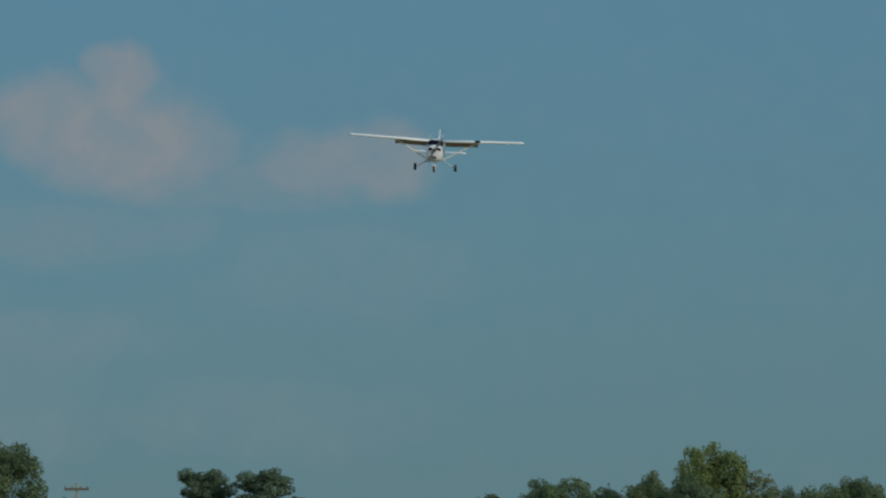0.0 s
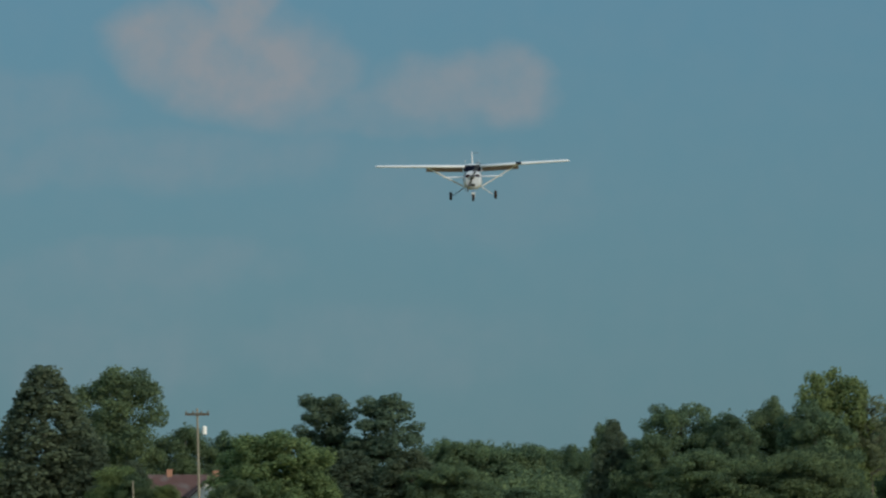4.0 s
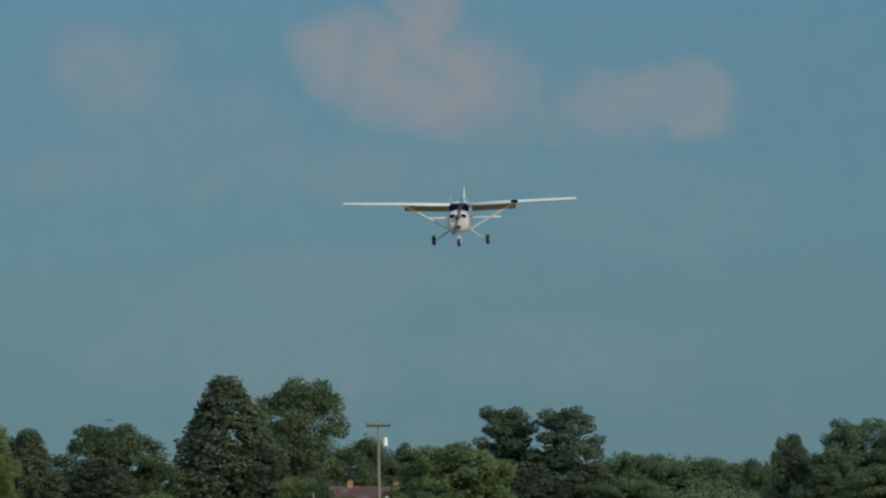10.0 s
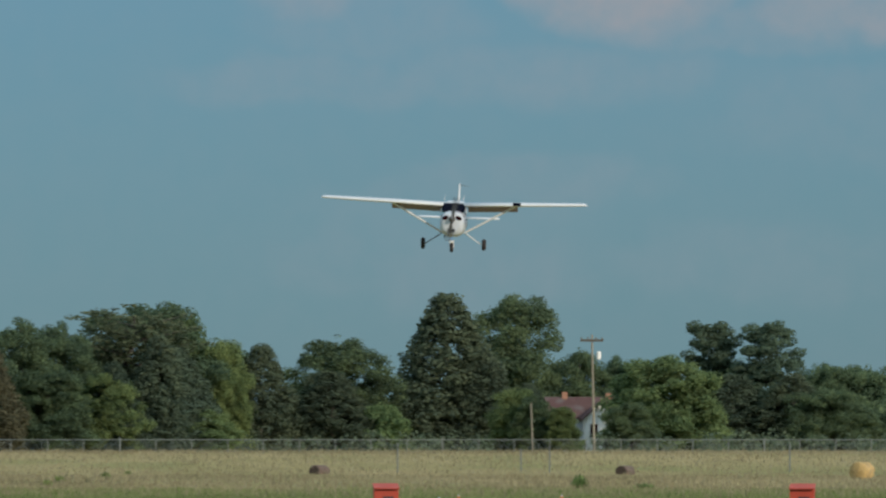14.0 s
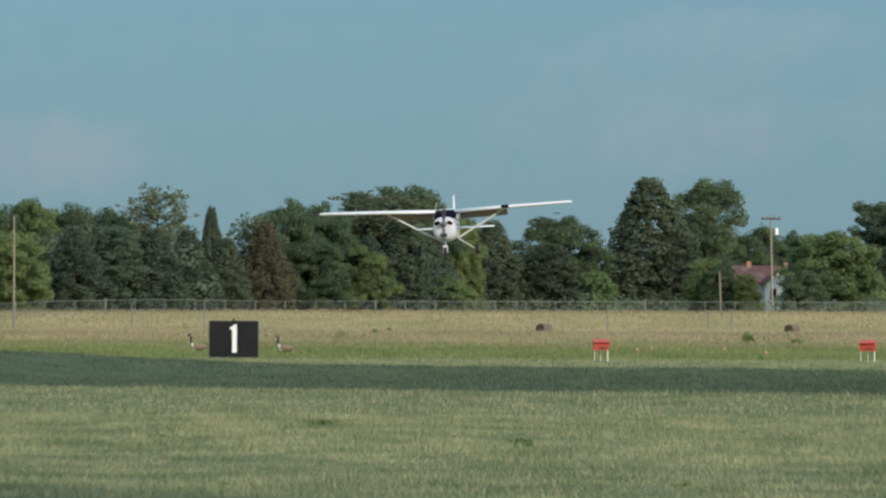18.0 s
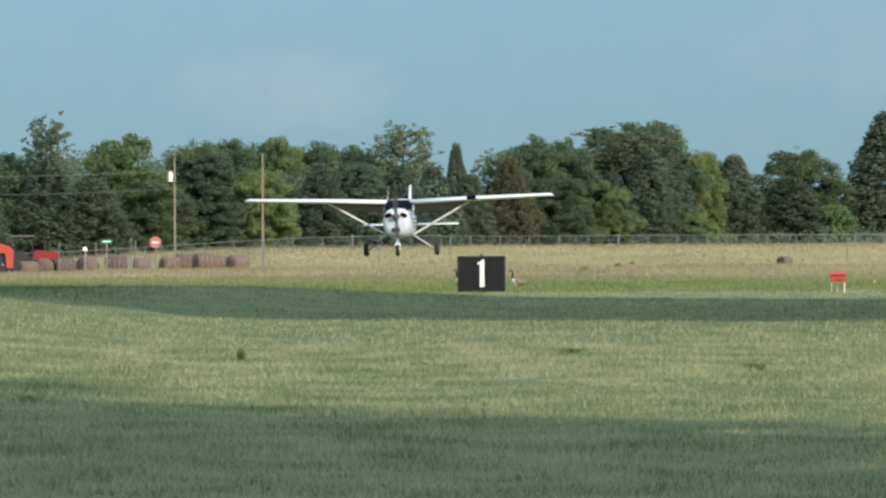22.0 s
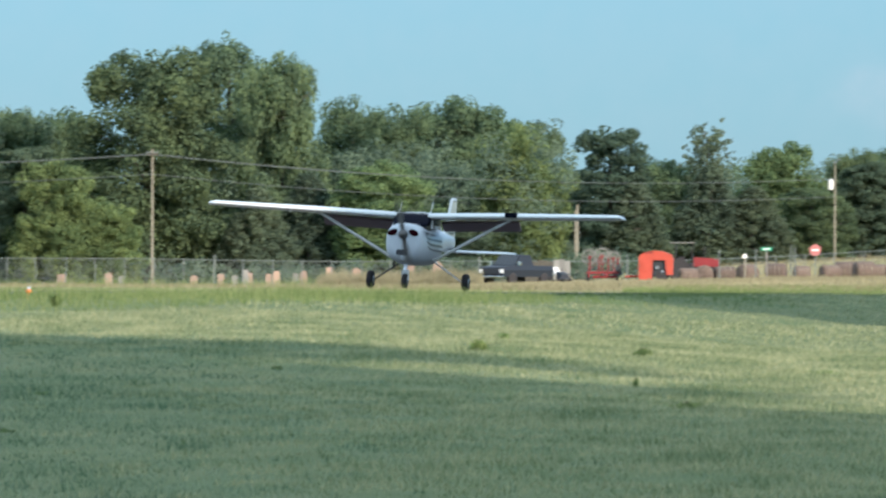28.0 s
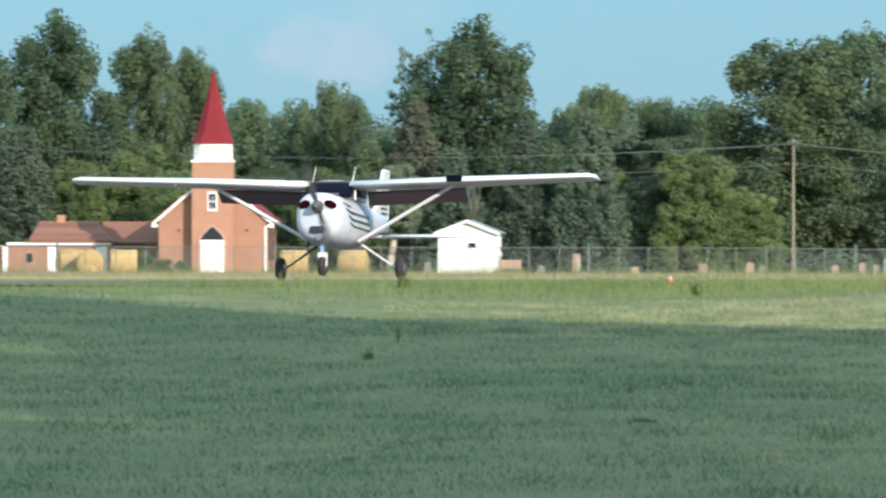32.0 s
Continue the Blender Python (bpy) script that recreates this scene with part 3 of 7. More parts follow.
def ground_material():
    """Mown lawn, ripe hay beyond it and bare straw, with blotches at two scales."""
    m = bpy.data.materials.new("field_ground")
    m.use_nodes = True
    nt = m.node_tree
    bsdf = nt.nodes["Principled BSDF"]
    bsdf.inputs["Roughness"].default_value = 0.95
    bsdf.inputs["Specular IOR Level"].default_value = 0.1
    tc = nt.nodes.new("ShaderNodeTexCoord")

    def noise_at(scale, detail=5):
        mp = nt.nodes.new("ShaderNodeMapping")
        mp.inputs["Scale"].default_value = scale
        nt.links.new(tc.outputs["Object"], mp.inputs["Vector"])
        n = nt.nodes.new("ShaderNodeTexNoise")
        n.inputs["Scale"].default_value, n.inputs["Detail"].default_value = 1.0, detail
        nt.links.new(mp.outputs[0], n.inputs["Vector"])
        return n.outputs["Fac"]

    def blend(fac, lo, hi, a, b):
        r = nt.nodes.new("ShaderNodeMapRange")
        r.inputs["From Min"].default_value, r.inputs["From Max"].default_value = lo, hi
        nt.links.new(fac, r.inputs["Value"])
        mx = nt.nodes.new("ShaderNodeMix")
        mx.data_type = "RGBA"
        nt.links.new(r.outputs[0], mx.inputs["Factor"])
        for key, v in (("A", a), ("B", b)):
            if isinstance(v, tuple):
                mx.inputs[key].default_value = (*v, 1)
            else:
                nt.links.new(v, mx.inputs[key])
        return mx.outputs["Result"]

    lawn = blend(noise_at((0.8, 0.2, 1)), 0.35, 0.65, (0.09, 0.13, 0.058), (0.18, 0.185, 0.09))
    lawn = blend(noise_at((3, 0.5, 1)), 0.3, 0.75, lawn, (0.12, 0.15, 0.065))
    hay = blend(noise_at((0.2, 0.02, 1)), 0.3, 0.7, (0.27, 0.24, 0.10), (0.40, 0.32, 0.155))
    hay = blend(noise_at((0.08, 0.012, 1)), 0.5, 0.75, hay, (0.21, 0.23, 0.08))
    at = nt.nodes.new("ShaderNodeAttribute")
    at.attribute_name = "hay"
    nt.links.new(blend(at.outputs["Fac"], 0.0, 1.0, lawn, hay), bsdf.inputs["Base Color"])
    b = nt.nodes.new("ShaderNodeBump")
    b.inputs["Strength"].default_value, b.inputs["Distance"].default_value = 0.6, 0.05
    nt.links.new(noise_at((6, 2, 1)), b.inputs["Height"])
    nt.links.new(b.outputs[0], bsdf.inputs["Normal"])
    return m


# ---- ground, runway ----
def hay_amount(x, y):
    """How far the mown lawn has given way to the uncut hay."""
    d, a = math.hypot(x, y), math.atan2(x, y)
    edge = 520 + 60 * min(1, max(-3, (a + 0.02) / 0.04))
    return min(1.0, max(0.0, (d - edge) / 130))


def build_ground():
    az = [math.radians(v) for v in np.concatenate([np.arange(-180, -9, 6), np.arange(-9, 7.01, 0.25), np.arange(12, 180, 6)])]
    ds = [0.0] + [6 * 1.05 ** k for k in range(0, 142)]
    ds = [d for d in ds if d < 6000]
    verts, faces, hay = [(0, 0, ground_z(0, 0))], [], [0.0]
    n = len(az)
    for d in ds[1:]:
        for a in az:
            x, y = d * math.sin(a), d * math.cos(a)
            verts.append((x, y, ground_z(x, y)))
            hay.append(hay_amount(x, y) if y > 0 else 0.3)
    for k in range(n):
        faces.append((0, 1 + (k + 1) % n, 1 + k))
    for i in range(len(ds) - 2):
        for k in range(n):
            a0, a1 = 1 + i * n + k, 1 + i * n + (k + 1) % n
            faces.append((a0, a1, a1 + n, a0 + n))
    me = mesh_from("ground", verts, faces)
    at = me.attributes.new("hay", "FLOAT", "POINT")
    at.data.foreach_set("value", hay)
    ob = part("ground", me, ground_material(), smooth=True)
    tagged(ob, "mown green and straw airfield grass running into ripe hay", "ground", kind="structure")


def build_runway():
    verts, faces = [], []
    ys = list(range(215, 421, 15))
    for y in ys:
        for off in (-11, 0, 11):
            x = RUN_X + RUN_K * y + off
            verts.append((x, y, ground_z(x, y) + (0.05 if off == 0 else 0.02)))
    for i in range(len(ys) - 1):
        for j in (0, 1):
            a = i * 3 + j
            faces.append((a, a + 1, a + 4, a + 3))
    tagged(part("runway", mesh_from("runway", verts, faces), M["asphalt"]), "worn grey asphalt runway behind a grass bank", "runway", kind="structure")


build_ground()
build_runway()

# ---- trees ----
def leaves(rng, centres, radii, per, size, squash=0.8, droop=0.0):
    """Leaf clumps on puffs: small quads that face outwards, unevenly."""
    out = []
    for c, r in zip(centres, radii):
        k = max(8, int(per * (r / np.mean(radii)) ** 2))
        v = rng.normal(size=(k, 3))
        v /= np.linalg.norm(v, axis=1)[:, None]
        rad = r * (0.72 + 0.38 * rng.random((k, 1)))
        p = c + v * rad * np.array([1, 1, squash])
        nrm = v + rng.normal(size=(k, 3)) * 0.38 + np.array([0, 0, 0.25 - droop])
        nrm /= np.linalg.norm(nrm, axis=1)[:, None]
        t = np.cross(nrm, rng.normal(size=(k, 3)))
        t /= np.linalg.norm(t, axis=1)[:, None]
        b = np.cross(nrm, t)
        s = size * (0.6 + 0.8 * rng.random((k, 1)))
        tip = 0.6 + 0.5 * rng.random((k, 1))
        out.append(np.stack([p - t * s * 0.5, p - b * s * 0.5 * tip, p + t * s * 0.5, p + b * s * 0.5], 1))
    return np.concatenate(out)


def crown_points(kind, rng, h, w):
    """Centres and radii of the puffs of a crown h high and w wide."""
    cs, rs = [], []
    if kind in ("broad", "light", "round"):
        lobes, taper, lean = 30, rng.uniform(0.5, 0.8), rng.uniform(0, math.tau)

        def reach(z):
            return (0.78 + 0.73 * z) if z < 0.3 else max(0.02, 1 - ((z - 0.3) / 0.72) ** 2) ** taper

        for k in range(lobes):  # boughs of foliage with dark gaps between them, each a heap of small puffs
            z = 0.06 + 0.84 * ((k + 0.5) / lobes)
            a = k * 2.39996 + rng.uniform(-0.5, 0.5)
            r = w * 0.5 * reach(z) * math.sqrt(rng.uniform(0.3, 1)) * 0.80
            lobe = np.array((math.cos(a) * r, math.sin(a) * r, z * h * (1 - 0.07 * rng.random())))
            size = w * rng.uniform(0.10, 0.18)
            for j in range(12):
                v = rng.normal(size=3)
                v = v / np.linalg.norm(v) * size * rng.uniform(0.6, 1.05)
                v[2] = abs(v[2]) * 1.1 - 0.35 * size
                p = lobe + v
                cs.append((p[0], p[1], max(0.3, min(0.97 * h, p[2]))))
                rs.append(w * rng.uniform(0.045, 0.085))
        for k in range(40):  # the crown's dense heart
            z, a = 0.12 + 0.76 * (k + 0.5) / 40, rng.uniform(0, math.tau)
            r = w * 0.22 * reach(z) * rng.random()
            cs.append((math.cos(a) * r, math.sin(a) * r, z * h))
            rs.append(w * rng.uniform(0.08, 0.13) * max(0.45, reach(z)))
        for k in range(13):  # low boughs down to the ground
            a = math.tau * k / 13 + rng.uniform(-0.2, 0.2)
            r, z = w * 0.36 * rng.uniform(0.75, 1.08), h * (0.06 + 0.42 * ((k * 0.618) % 1.0))
            for j in range(10):
                v = rng.normal(size=3)
                v = v / np.linalg.norm(v) * w * 0.13 * rng.uniform(0.5, 1.0)
                cs.append((math.cos(a) * r + v[0], math.sin(a) * r + v[1], max(0.3, z + v[2] * 1.3)))
                rs.append(w * rng.uniform(0.05, 0.09))
        for k in range(30):  # ragged shoots along the crest, higher on one side
            a, q = rng.uniform(0, math.tau), rng.random()
            cs.append((math.cos(a) * w * 0.34 * q, math.sin(a) * w * 0.34 * q, h * (0.97 - 0.30 * q ** 1.3 * (1 - 0.5 * math.cos(a - lean)) - 0.12 * rng.random())))
            rs.append(w * rng.uniform(0.025, 0.06))
    elif kind == "cedar" or kind == "rust":
        turn = rng.uniform(0, math.tau)
        for k in range(300):
            z = 0.97 * (1 - (1 - (k + rng.random()) / 300.5) ** 0.88)
            a = k * 2.39996 + rng.uniform(-0.4, 0.4)
            lim = w * 0.5 * min(1.0, (1.02 - z) ** 0.78 * 1.30) * (1 + 0.10 * math.sin(3 * a + 9 * z + turn) * math.sin(14 * z + turn))
            r = max(lim, w * 0.035) * math.sqrt(rng.uniform(0.35, 1)) * 0.94
            cs.append((math.cos(a) * r, math.sin(a) * r, z * h))
            rs.append(w * rng.uniform(0.07, 0.12) * (1.1 - 0.55 * z))
    elif kind == "pine":
        for k in range(160):
            z = math.floor(rng.uniform(1, 11)) / 11.3 + rng.uniform(-0.035, 0.045)
            a = rng.uniform(0, math.tau)
            lim = w * 0.5 * (1.08 - 0.75 * max(0, z - 0.35))
            r = lim * rng.uniform(0.2, 0.9)
            cs.append((math.cos(a) * r, math.sin(a) * r, z * h + 0.02 * h * rng.random()))
            rs.append(w * rng.uniform(0.07, 0.12))
    elif kind == "tall":
        for k in range(70):
            z, a = rng.uniform(0.79, 0.96), rng.uniform(0, math.tau)
            r = w * 0.5 * math.sqrt(rng.random()) * (1.15 - 0.5 * abs(z - 0.85) / 0.11)
            cs.append((math.cos(a) * r, math.sin(a) * r, z * h))
            rs.append(w * rng.uniform(0.10, 0.16))
    elif kind == "wispy":
        for k in range(30):  # leafy sprays along thin rising limbs
            a, z1 = k * 2.4 + rng.uniform(-0.3, 0.3), 0.46 + 0.47 * (k + 0.5) / 30
            r1 = w * 0.5 * max(0.0, 1 - ((z1 - 0.70) / 0.27) ** 2) ** 0.42 * rng.uniform(0.8, 1.1)
            z0 = z1 - 0.12 * r1 / w - 0.03
            for j in range(13):
                q = 1.0 - 0.72 * (j / 12) ** 1.2
                wob = rng.normal(size=3) * w * 0.065
                cs.append((math.cos(a) * r1 * q + wob[0], math.sin(a) * r1 * q + wob[1], (z0 + (z1 - z0) * q) * h + wob[2] * 1.6))
                rs.append(w * rng.uniform(0.035, 0.075))
    else:
        for k in range(40):
            a, z = rng.uniform(0, math.tau), rng.uniform(0.02, 0.85)
            r = w * 0.5 * math.sqrt(rng.random()) * math.sqrt(max(0.1, 1 - z * z))
            cs.append((math.cos(a) * r, math.sin(a) * r, z * h))
            rs.append(w * rng.uniform(0.09, 0.16))
    return np.array(cs), np.array(rs)


KINDS = {  # nominal height, width, leaves on a puff, leaf size, trunk radius, material, squash, words
    "broad": (14, 9, 100, 0.18, 0.28, "leaf_broad", 1.05, "tall green broadleaf tree with a lumpy crown", "tree"),
    "round": (12, 10, 100, 0.19, 0.25, "leaf_broad", 1.0, "dense rounded deep green woodland tree", "tree"),
    "light": (11, 8, 100, 0.17, 0.2, "leaf_light", 1.0, "light yellow-green leafy tree", "tree"),
    "cedar": (9, 4.2, 95, 0.14, 0.16, "leaf_cedar", 1.1, "dark green conical cedar with foliage to the ground", "cedar"),
    "rust": (9, 4.2, 95, 0.14, 0.16, "leaf_brown", 1.1, "rusty olive conical cedar", "cedar"),
    "pine": (12, 6, 125, 0.19, 0.2, "leaf_pine", 0.7, "dark layered pine with gaps between limbs", "pine"),
    "tall": (28, 9, 60, 0.45, 0.2, "leaf_pine", 0.8, "unseen tall pine added to shade the field", "pine"),
    "wispy": (11, 4, 20, 0.14, 0.14, "leaf_wispy", 0.8, "thin wispy grey-green tree with sky showing through", "tree"),
    "shrub": (4, 4, 90, 0.2, 0.07, "leaf_shrub", 0.8, "bushy yellow-green shrub by the fence", "shrub"),
}
MODELS = {}


def tree_model(kind, variant):
    """The shared meshes of one kind of tree: trunk with limbs, and crown."""
    key = (kind, variant)
    if key in MODELS:
        return MODELS[key]
    h, w, per, size, tr, leaf, squash, _, _ = KINDS[kind]
    rng = np.random.default_rng(len(kind) * 131 + ord(kind[0]) * 7 + variant)
    cs, rs = crown_points(kind, rng, h, w)
    crown = soup("crown", leaves(rng, cs, rs, per, size, squash), 4)
    crown.materials.append(M[leaf])
    bm = bmesh.new()
    top = h * (0.9 if kind != "shrub" else 0.5)
    rings, steps = [], 6
    for k in range(steps + 1):
        q = k / steps
        cx, cy = (rng.normal() * 0.12, rng.normal() * 0.12) if k else (0, 0)
        rr = tr * (1.2 - q * 1.05) * (1.35 if k == 0 else 1)
        rings.append([(cx + rr * math.cos(a), cy + rr * math.sin(a), -0.3 + (top + 0.3) * q) for a in [j * math.tau / 9 for j in range(9)]])
    bm.free()
    bm = loft(rings)
    trunk = bpy.data.meshes.new("trunk")
    bm.to_mesh(trunk)
    bm.free()
    bm = bmesh.new()
    order = rng.permutation(len(cs))[:14] if kind != "wispy" else range(0, len(cs), 13)
    for i in order:
        c = Vector(cs[i])
        z0 = max(h * 0.12, c.z - 0.35 * math.hypot(c.x, c.y) - 0.4)
        if z0 < top:
            rod(bm, (0, 0, z0), c, tr * 0.34, tr * 0.08, 5)
    limbs = bpy.data.meshes.new("branchwork")
    bm.to_mesh(limbs)
    bm.free()
    trunk.materials.append(M["bark"])
    limbs.materials.append(M["bark"])
    MODELS[key] = (trunk, limbs, crown)
    return MODELS[key]


TREES = [0]


def tree(kind, x, y, height, width):
    """A tree of that kind on the ground at x, y."""
    TREES[0] += 1
    n = TREES[0]
    trunk, limbs, crown = tree_model(kind, n * 7 % 5)
    h, w = KINDS[kind][:2]
    m = Matrix.Translation((x, y, ground_z(x, y) - 0.05)) @ Matrix.Rotation(n * 2.39996, 4, "Z") @ Matrix.Diagonal((width / w, width / w, height / h, 1))
    ob = root(KINDS[kind][8], m, KINDS[kind][7], KINDS[kind][8], "pines beside the field" if kind == "tall" else "trees along the airfield fence")
    part("trunk", trunk, None, ob)
    tagged(part("branchwork", limbs, None, ob), kind="stuff")
    part("crown", crown, None, ob)


def woods(name, a0, a1, d0, d1, top0, top1, base, seed, leaf, label):
    """A joined stand of woodland between two bearings, its tops rising and falling between two heights."""
    rng = np.random.default_rng(seed)
    cs, rs = [], []
    width = abs(a1 - a0) * d0
    for k in range(int(width * (top0 + top1) * 0.5 * 0.9)):
        q = rng.random()
        a, d = a0 + (a1 - a0) * q, d0 + (d1 - d0) * rng.random()
        x, y = d * math.sin(a), d * math.cos(a)
        crest = (top0 + (top1 - top0) * q) * (0.86 + 0.24 * noise.noise((a * 160, d * 0.05, seed)) + 0.10 * noise.noise((a * 520, d * 0.1, seed)))
        r = rng.uniform(0.7, 1.35)
        z = base * (0.2 * rng.random()) + (crest - r) * rng.random() ** 0.7
        cs.append((x, y, ground_z(x, y) + z))
        rs.append(r)
    ob = part(name, soup(name, leaves(rng, np.array(cs), np.array(rs), 115, 0.21, 0.85), 4), M[leaf])
    tagged(ob, label, "woods", kind="stuff")


tree("cedar", -121.5, 851.4, 9.7, 6.5)
tree("broad", -123.0, 876.4, 17.8, 9.6)
tree("broad", -118.0, 882.1, 17.3, 7.2)
tree("round", -115.1, 887.6, 15.8, 6.1)
tree("light", -115.9, 862.2, 8.7, 6.4)
tree("light", -118.3, 851.8, 7.8, 4.9)
tree("round", -112.9, 897.9, 12.3, 7.1)
tree("round", -109.7, 903.4, 12.2, 6.2)
tree("round", -106.3, 893.7, 13.6, 5.6)
tree("wispy", -99.4, 879.4, 15.8, 3.7)
tree("broad", -95.0, 876.9, 17.4, 10.5)
tree("rust", -97.6, 862.5, 11.7, 5.2)
tree("broad", -100.6, 864.2, 9.7, 5.7)
tree("cedar", -94.9, 858.8, 8.4, 5.2)
tree("cedar", -90.4, 861.3, 10.2, 5.2)
tree("cedar", -86.2, 859.7, 10.9, 5.2)
tree("pine", -81.7, 865.1, 9.3, 6.1)
tree("light", -79.5, 862.9, 8.5, 6.8)
tree("broad", -76.0, 892.2, 16.8, 12.6)
tree("broad", -72.4, 913.7, 17.9, 11.4)
tree("round", -89.7, 905.6, 13.3, 6.7)
tree("round", -86.8, 906.9, 12.5, 6.2)
tree("round", -83.9, 915.4, 12.6, 6.2)
tree("round", -92.9, 910.3, 11.9, 6.2)
tree("light", -102.4, 857.9, 7.1, 6.8)
tree("broad", -106.6, 859.4, 7.6, 5.6)
tree("light", -111.4, 854.8, 7.1, 6.3)
tree("light", -76.9, 865.1, 6.0, 6.3)
tree("broad", -128.0, 870.6, 16.5, 8.6)
tree("broad", -131.2, 870.2, 15.4, 9.6)
tree("round", -68.2, 905.2, 16.5, 7.7)
tree("round", -89.8, 900.5, 13.3, 6.1)
tree("round", -86.0, 902.6, 12.2, 6.1)
tree("round", -83.1, 908.7, 12.4, 5.7)
tree("round", -65.4, 933.7, 13.4, 8.0)
tree("round", -59.1, 945.9, 13.6, 10.5)
tree("light", -52.8, 915.0, 11.2, 7.6)
tree("light", -60.6, 893.0, 8.6, 8.6)
tree("pine", -47.6, 934.5, 10.7, 6.4)
tree("pine", -62.0, 900.8, 8.0, 6.3)
tree("cedar", -65.7, 895.3, 7.8, 5.8)
tree("cedar", -57.5, 914.3, 7.6, 5.2)
tree("cedar", -60.1, 906.9, 6.2, 5.6)
tree("light", -77.3, 864.4, 5.3, 6.3)
tree("cedar", -68.8, 891.2, 6.8, 5.6)
tree("round", -58.1, 947.9, 12.5, 11.8)
tree("cedar", -52.5, 919.8, 5.8, 6.9)
tree("round", -61.9, 928.0, 12.8, 6.5)
tree("broad", -54.3, 952.0, 11.8, 7.2)
tree("cedar", -50.6, 941.0, 7.4, 5.0)
tree("pine", -47.4, 944.0, 7.2, 5.0)
tree("pine", -56.5, 909.7, 6.0, 5.7)
tree("wispy", -41.8, 953.0, 10.6, 3.5)
tree("cedar", -41.3, 946.3, 7.1, 6.2)
tree("light", -37.6, 974.4, 8.9, 7.6)
tree("round", -44.9, 955.9, 8.1, 7.6)
tree("cedar", -45.8, 932.6, 6.2, 5.6)
tree("cedar", -38.2, 946.7, 5.6, 5.7)
tree("broad", -34.4, 953.4, 5.5, 6.7)
tree("round", -32.4, 983.4, 8.2, 5.5)
tree("round", -29.7, 988.1, 8.4, 7.8)
tree("light", -26.6, 988.1, 8.5, 5.2)
tree("pine", -31.2, 964.4, 6.8, 5.8)
tree("light", -27.3, 969.1, 6.0, 6.1)
tree("round", -24.0, 997.7, 8.0, 6.2)
tree("round", -21.1, 999.4, 7.9, 6.2)
tree("cedar", -23.0, 976.4, 6.1, 5.4)
tree("pine", -20.3, 980.1, 6.4, 5.4)
tree("wispy", -17.4, 995.0, 9.5, 4.8)
tree("cedar", -17.4, 982.7, 6.1, 4.9)
tree("cedar", -13.5, 995.3, 7.8, 2.5)
tree("cedar", -15.1, 988.7, 6.0, 4.5)
tree("cedar", -12.4, 992.0, 5.5, 4.0)
tree("wispy", -10.6, 999.9, 7.4, 3.7)
tree("rust", -9.6, 997.6, 6.7, 4.5)
tree("broad", -7.8, 1006.6, 8.5, 7.1)
tree("broad", -5.3, 1010.5, 8.3, 6.0)
tree("broad", -6.1, 1003.2, 5.5, 6.5)
tree("broad", -0.2, 1020.4, 9.9, 10.5)
tree("light", -2.3, 1007.1, 5.0, 5.3)
tree("cedar", 1.3, 1012.7, 6.7, 6.1)
tree("pine", -30.8, 964.1, 7.1, 5.3)
tree("broad", 4.5, 1025.6, 7.5, 5.6)
tree("cedar", 7.1, 1025.5, 6.9, 5.6)
tree("broad", 12.4, 1037.4, 7.7, 8.4)
tree("cedar", 11.0, 1029.4, 5.2, 6.7)
tree("cedar", 19.2, 1043.4, 10.3, 8.4)
tree("cedar", 21.2, 1042.3, 6.7, 6.3)
tree("broad", 23.9, 1055.9, 10.8, 7.5)
tree("shrub", 14.8, 1027.3, 3.3, 3.6)
tree("light", 3.6, 1012.3, 2.8, 4.8)
tree("cedar", 1.9, 1013.7, 6.6, 5.6)
tree("wispy", -0.9, 1015.3, 9.4, 8.8)
tree("light", 2.1, 1021.9, 9.0, 5.1)
tree("cedar", 0.7, 1011.8, 7.4, 5.2)
tree("cedar", -2.1, 1007.4, 5.7, 4.0)
tree("light", 4.8, 1022.1, 7.4, 4.2)
tree("cedar", 11.6, 1026.4, 5.2, 6.1)
tree("shrub", 14.8, 1025.2, 3.2, 3.7)
tree("broad", 28.1, 1059.6, 7.0, 5.9)
tree("broad", 30.6, 1061.6, 6.4, 5.5)
tree("light", 23.0, 1019.8, 4.2, 3.8)
tree("light", 25.4, 1021.3, 2.9, 3.4)
tree("light", 32.6, 1027.5, 6.3, 9.0)
tree("broad", 30.2, 1019.6, 3.4, 3.9)
tree("shrub", 26.2, 1019.7, 1.7, 2.4)
tree("light", 23.9, 1017.3, 2.3, 2.9)
tree("pine", 36.7, 1055.4, 8.8, 5.4)
tree("pine", 40.4, 1053.2, 8.9, 5.8)
tree("broad", 38.6, 1061.3, 6.3, 6.8)
tree("cedar", 37.8, 1049.3, 5.1, 7.5)
tree("cedar", 41.6, 1047.2, 5.1, 6.2)
tree("round", 43.9, 1045.1, 4.2, 7.0)
tree("round", 48.5, 1119.0, 6.2, 7.5)
tree("round", 51.4, 1118.8, 6.0, 7.5)
tree("round", 53.7, 1118.7, 5.5, 7.5)
tree("broad", 48.2, 1048.9, 2.7, 7.2)
tree("round", 47.2, 1119.0, 6.4, 5.0)
tree("round", 50.0, 1123.9, 6.4, 5.0)
tree("round", 52.6, 1123.8, 5.9, 5.5)
tree("round", 54.9, 1108.6, 5.9, 4.9)
tree("cedar", 54.3, 1052.6, 6.9, 3.8)
tree("broad", 56.5, 1050.5, 6.5, 5.4)
tree("broad", 58.5, 1052.4, 8.3, 6.3)
tree("broad", 61.3, 1050.2, 7.7, 5.0)
tree("broad", 64.4, 1054.0, 8.4, 5.9)
tree("broad", 66.5, 1049.9, 8.2, 6.3)
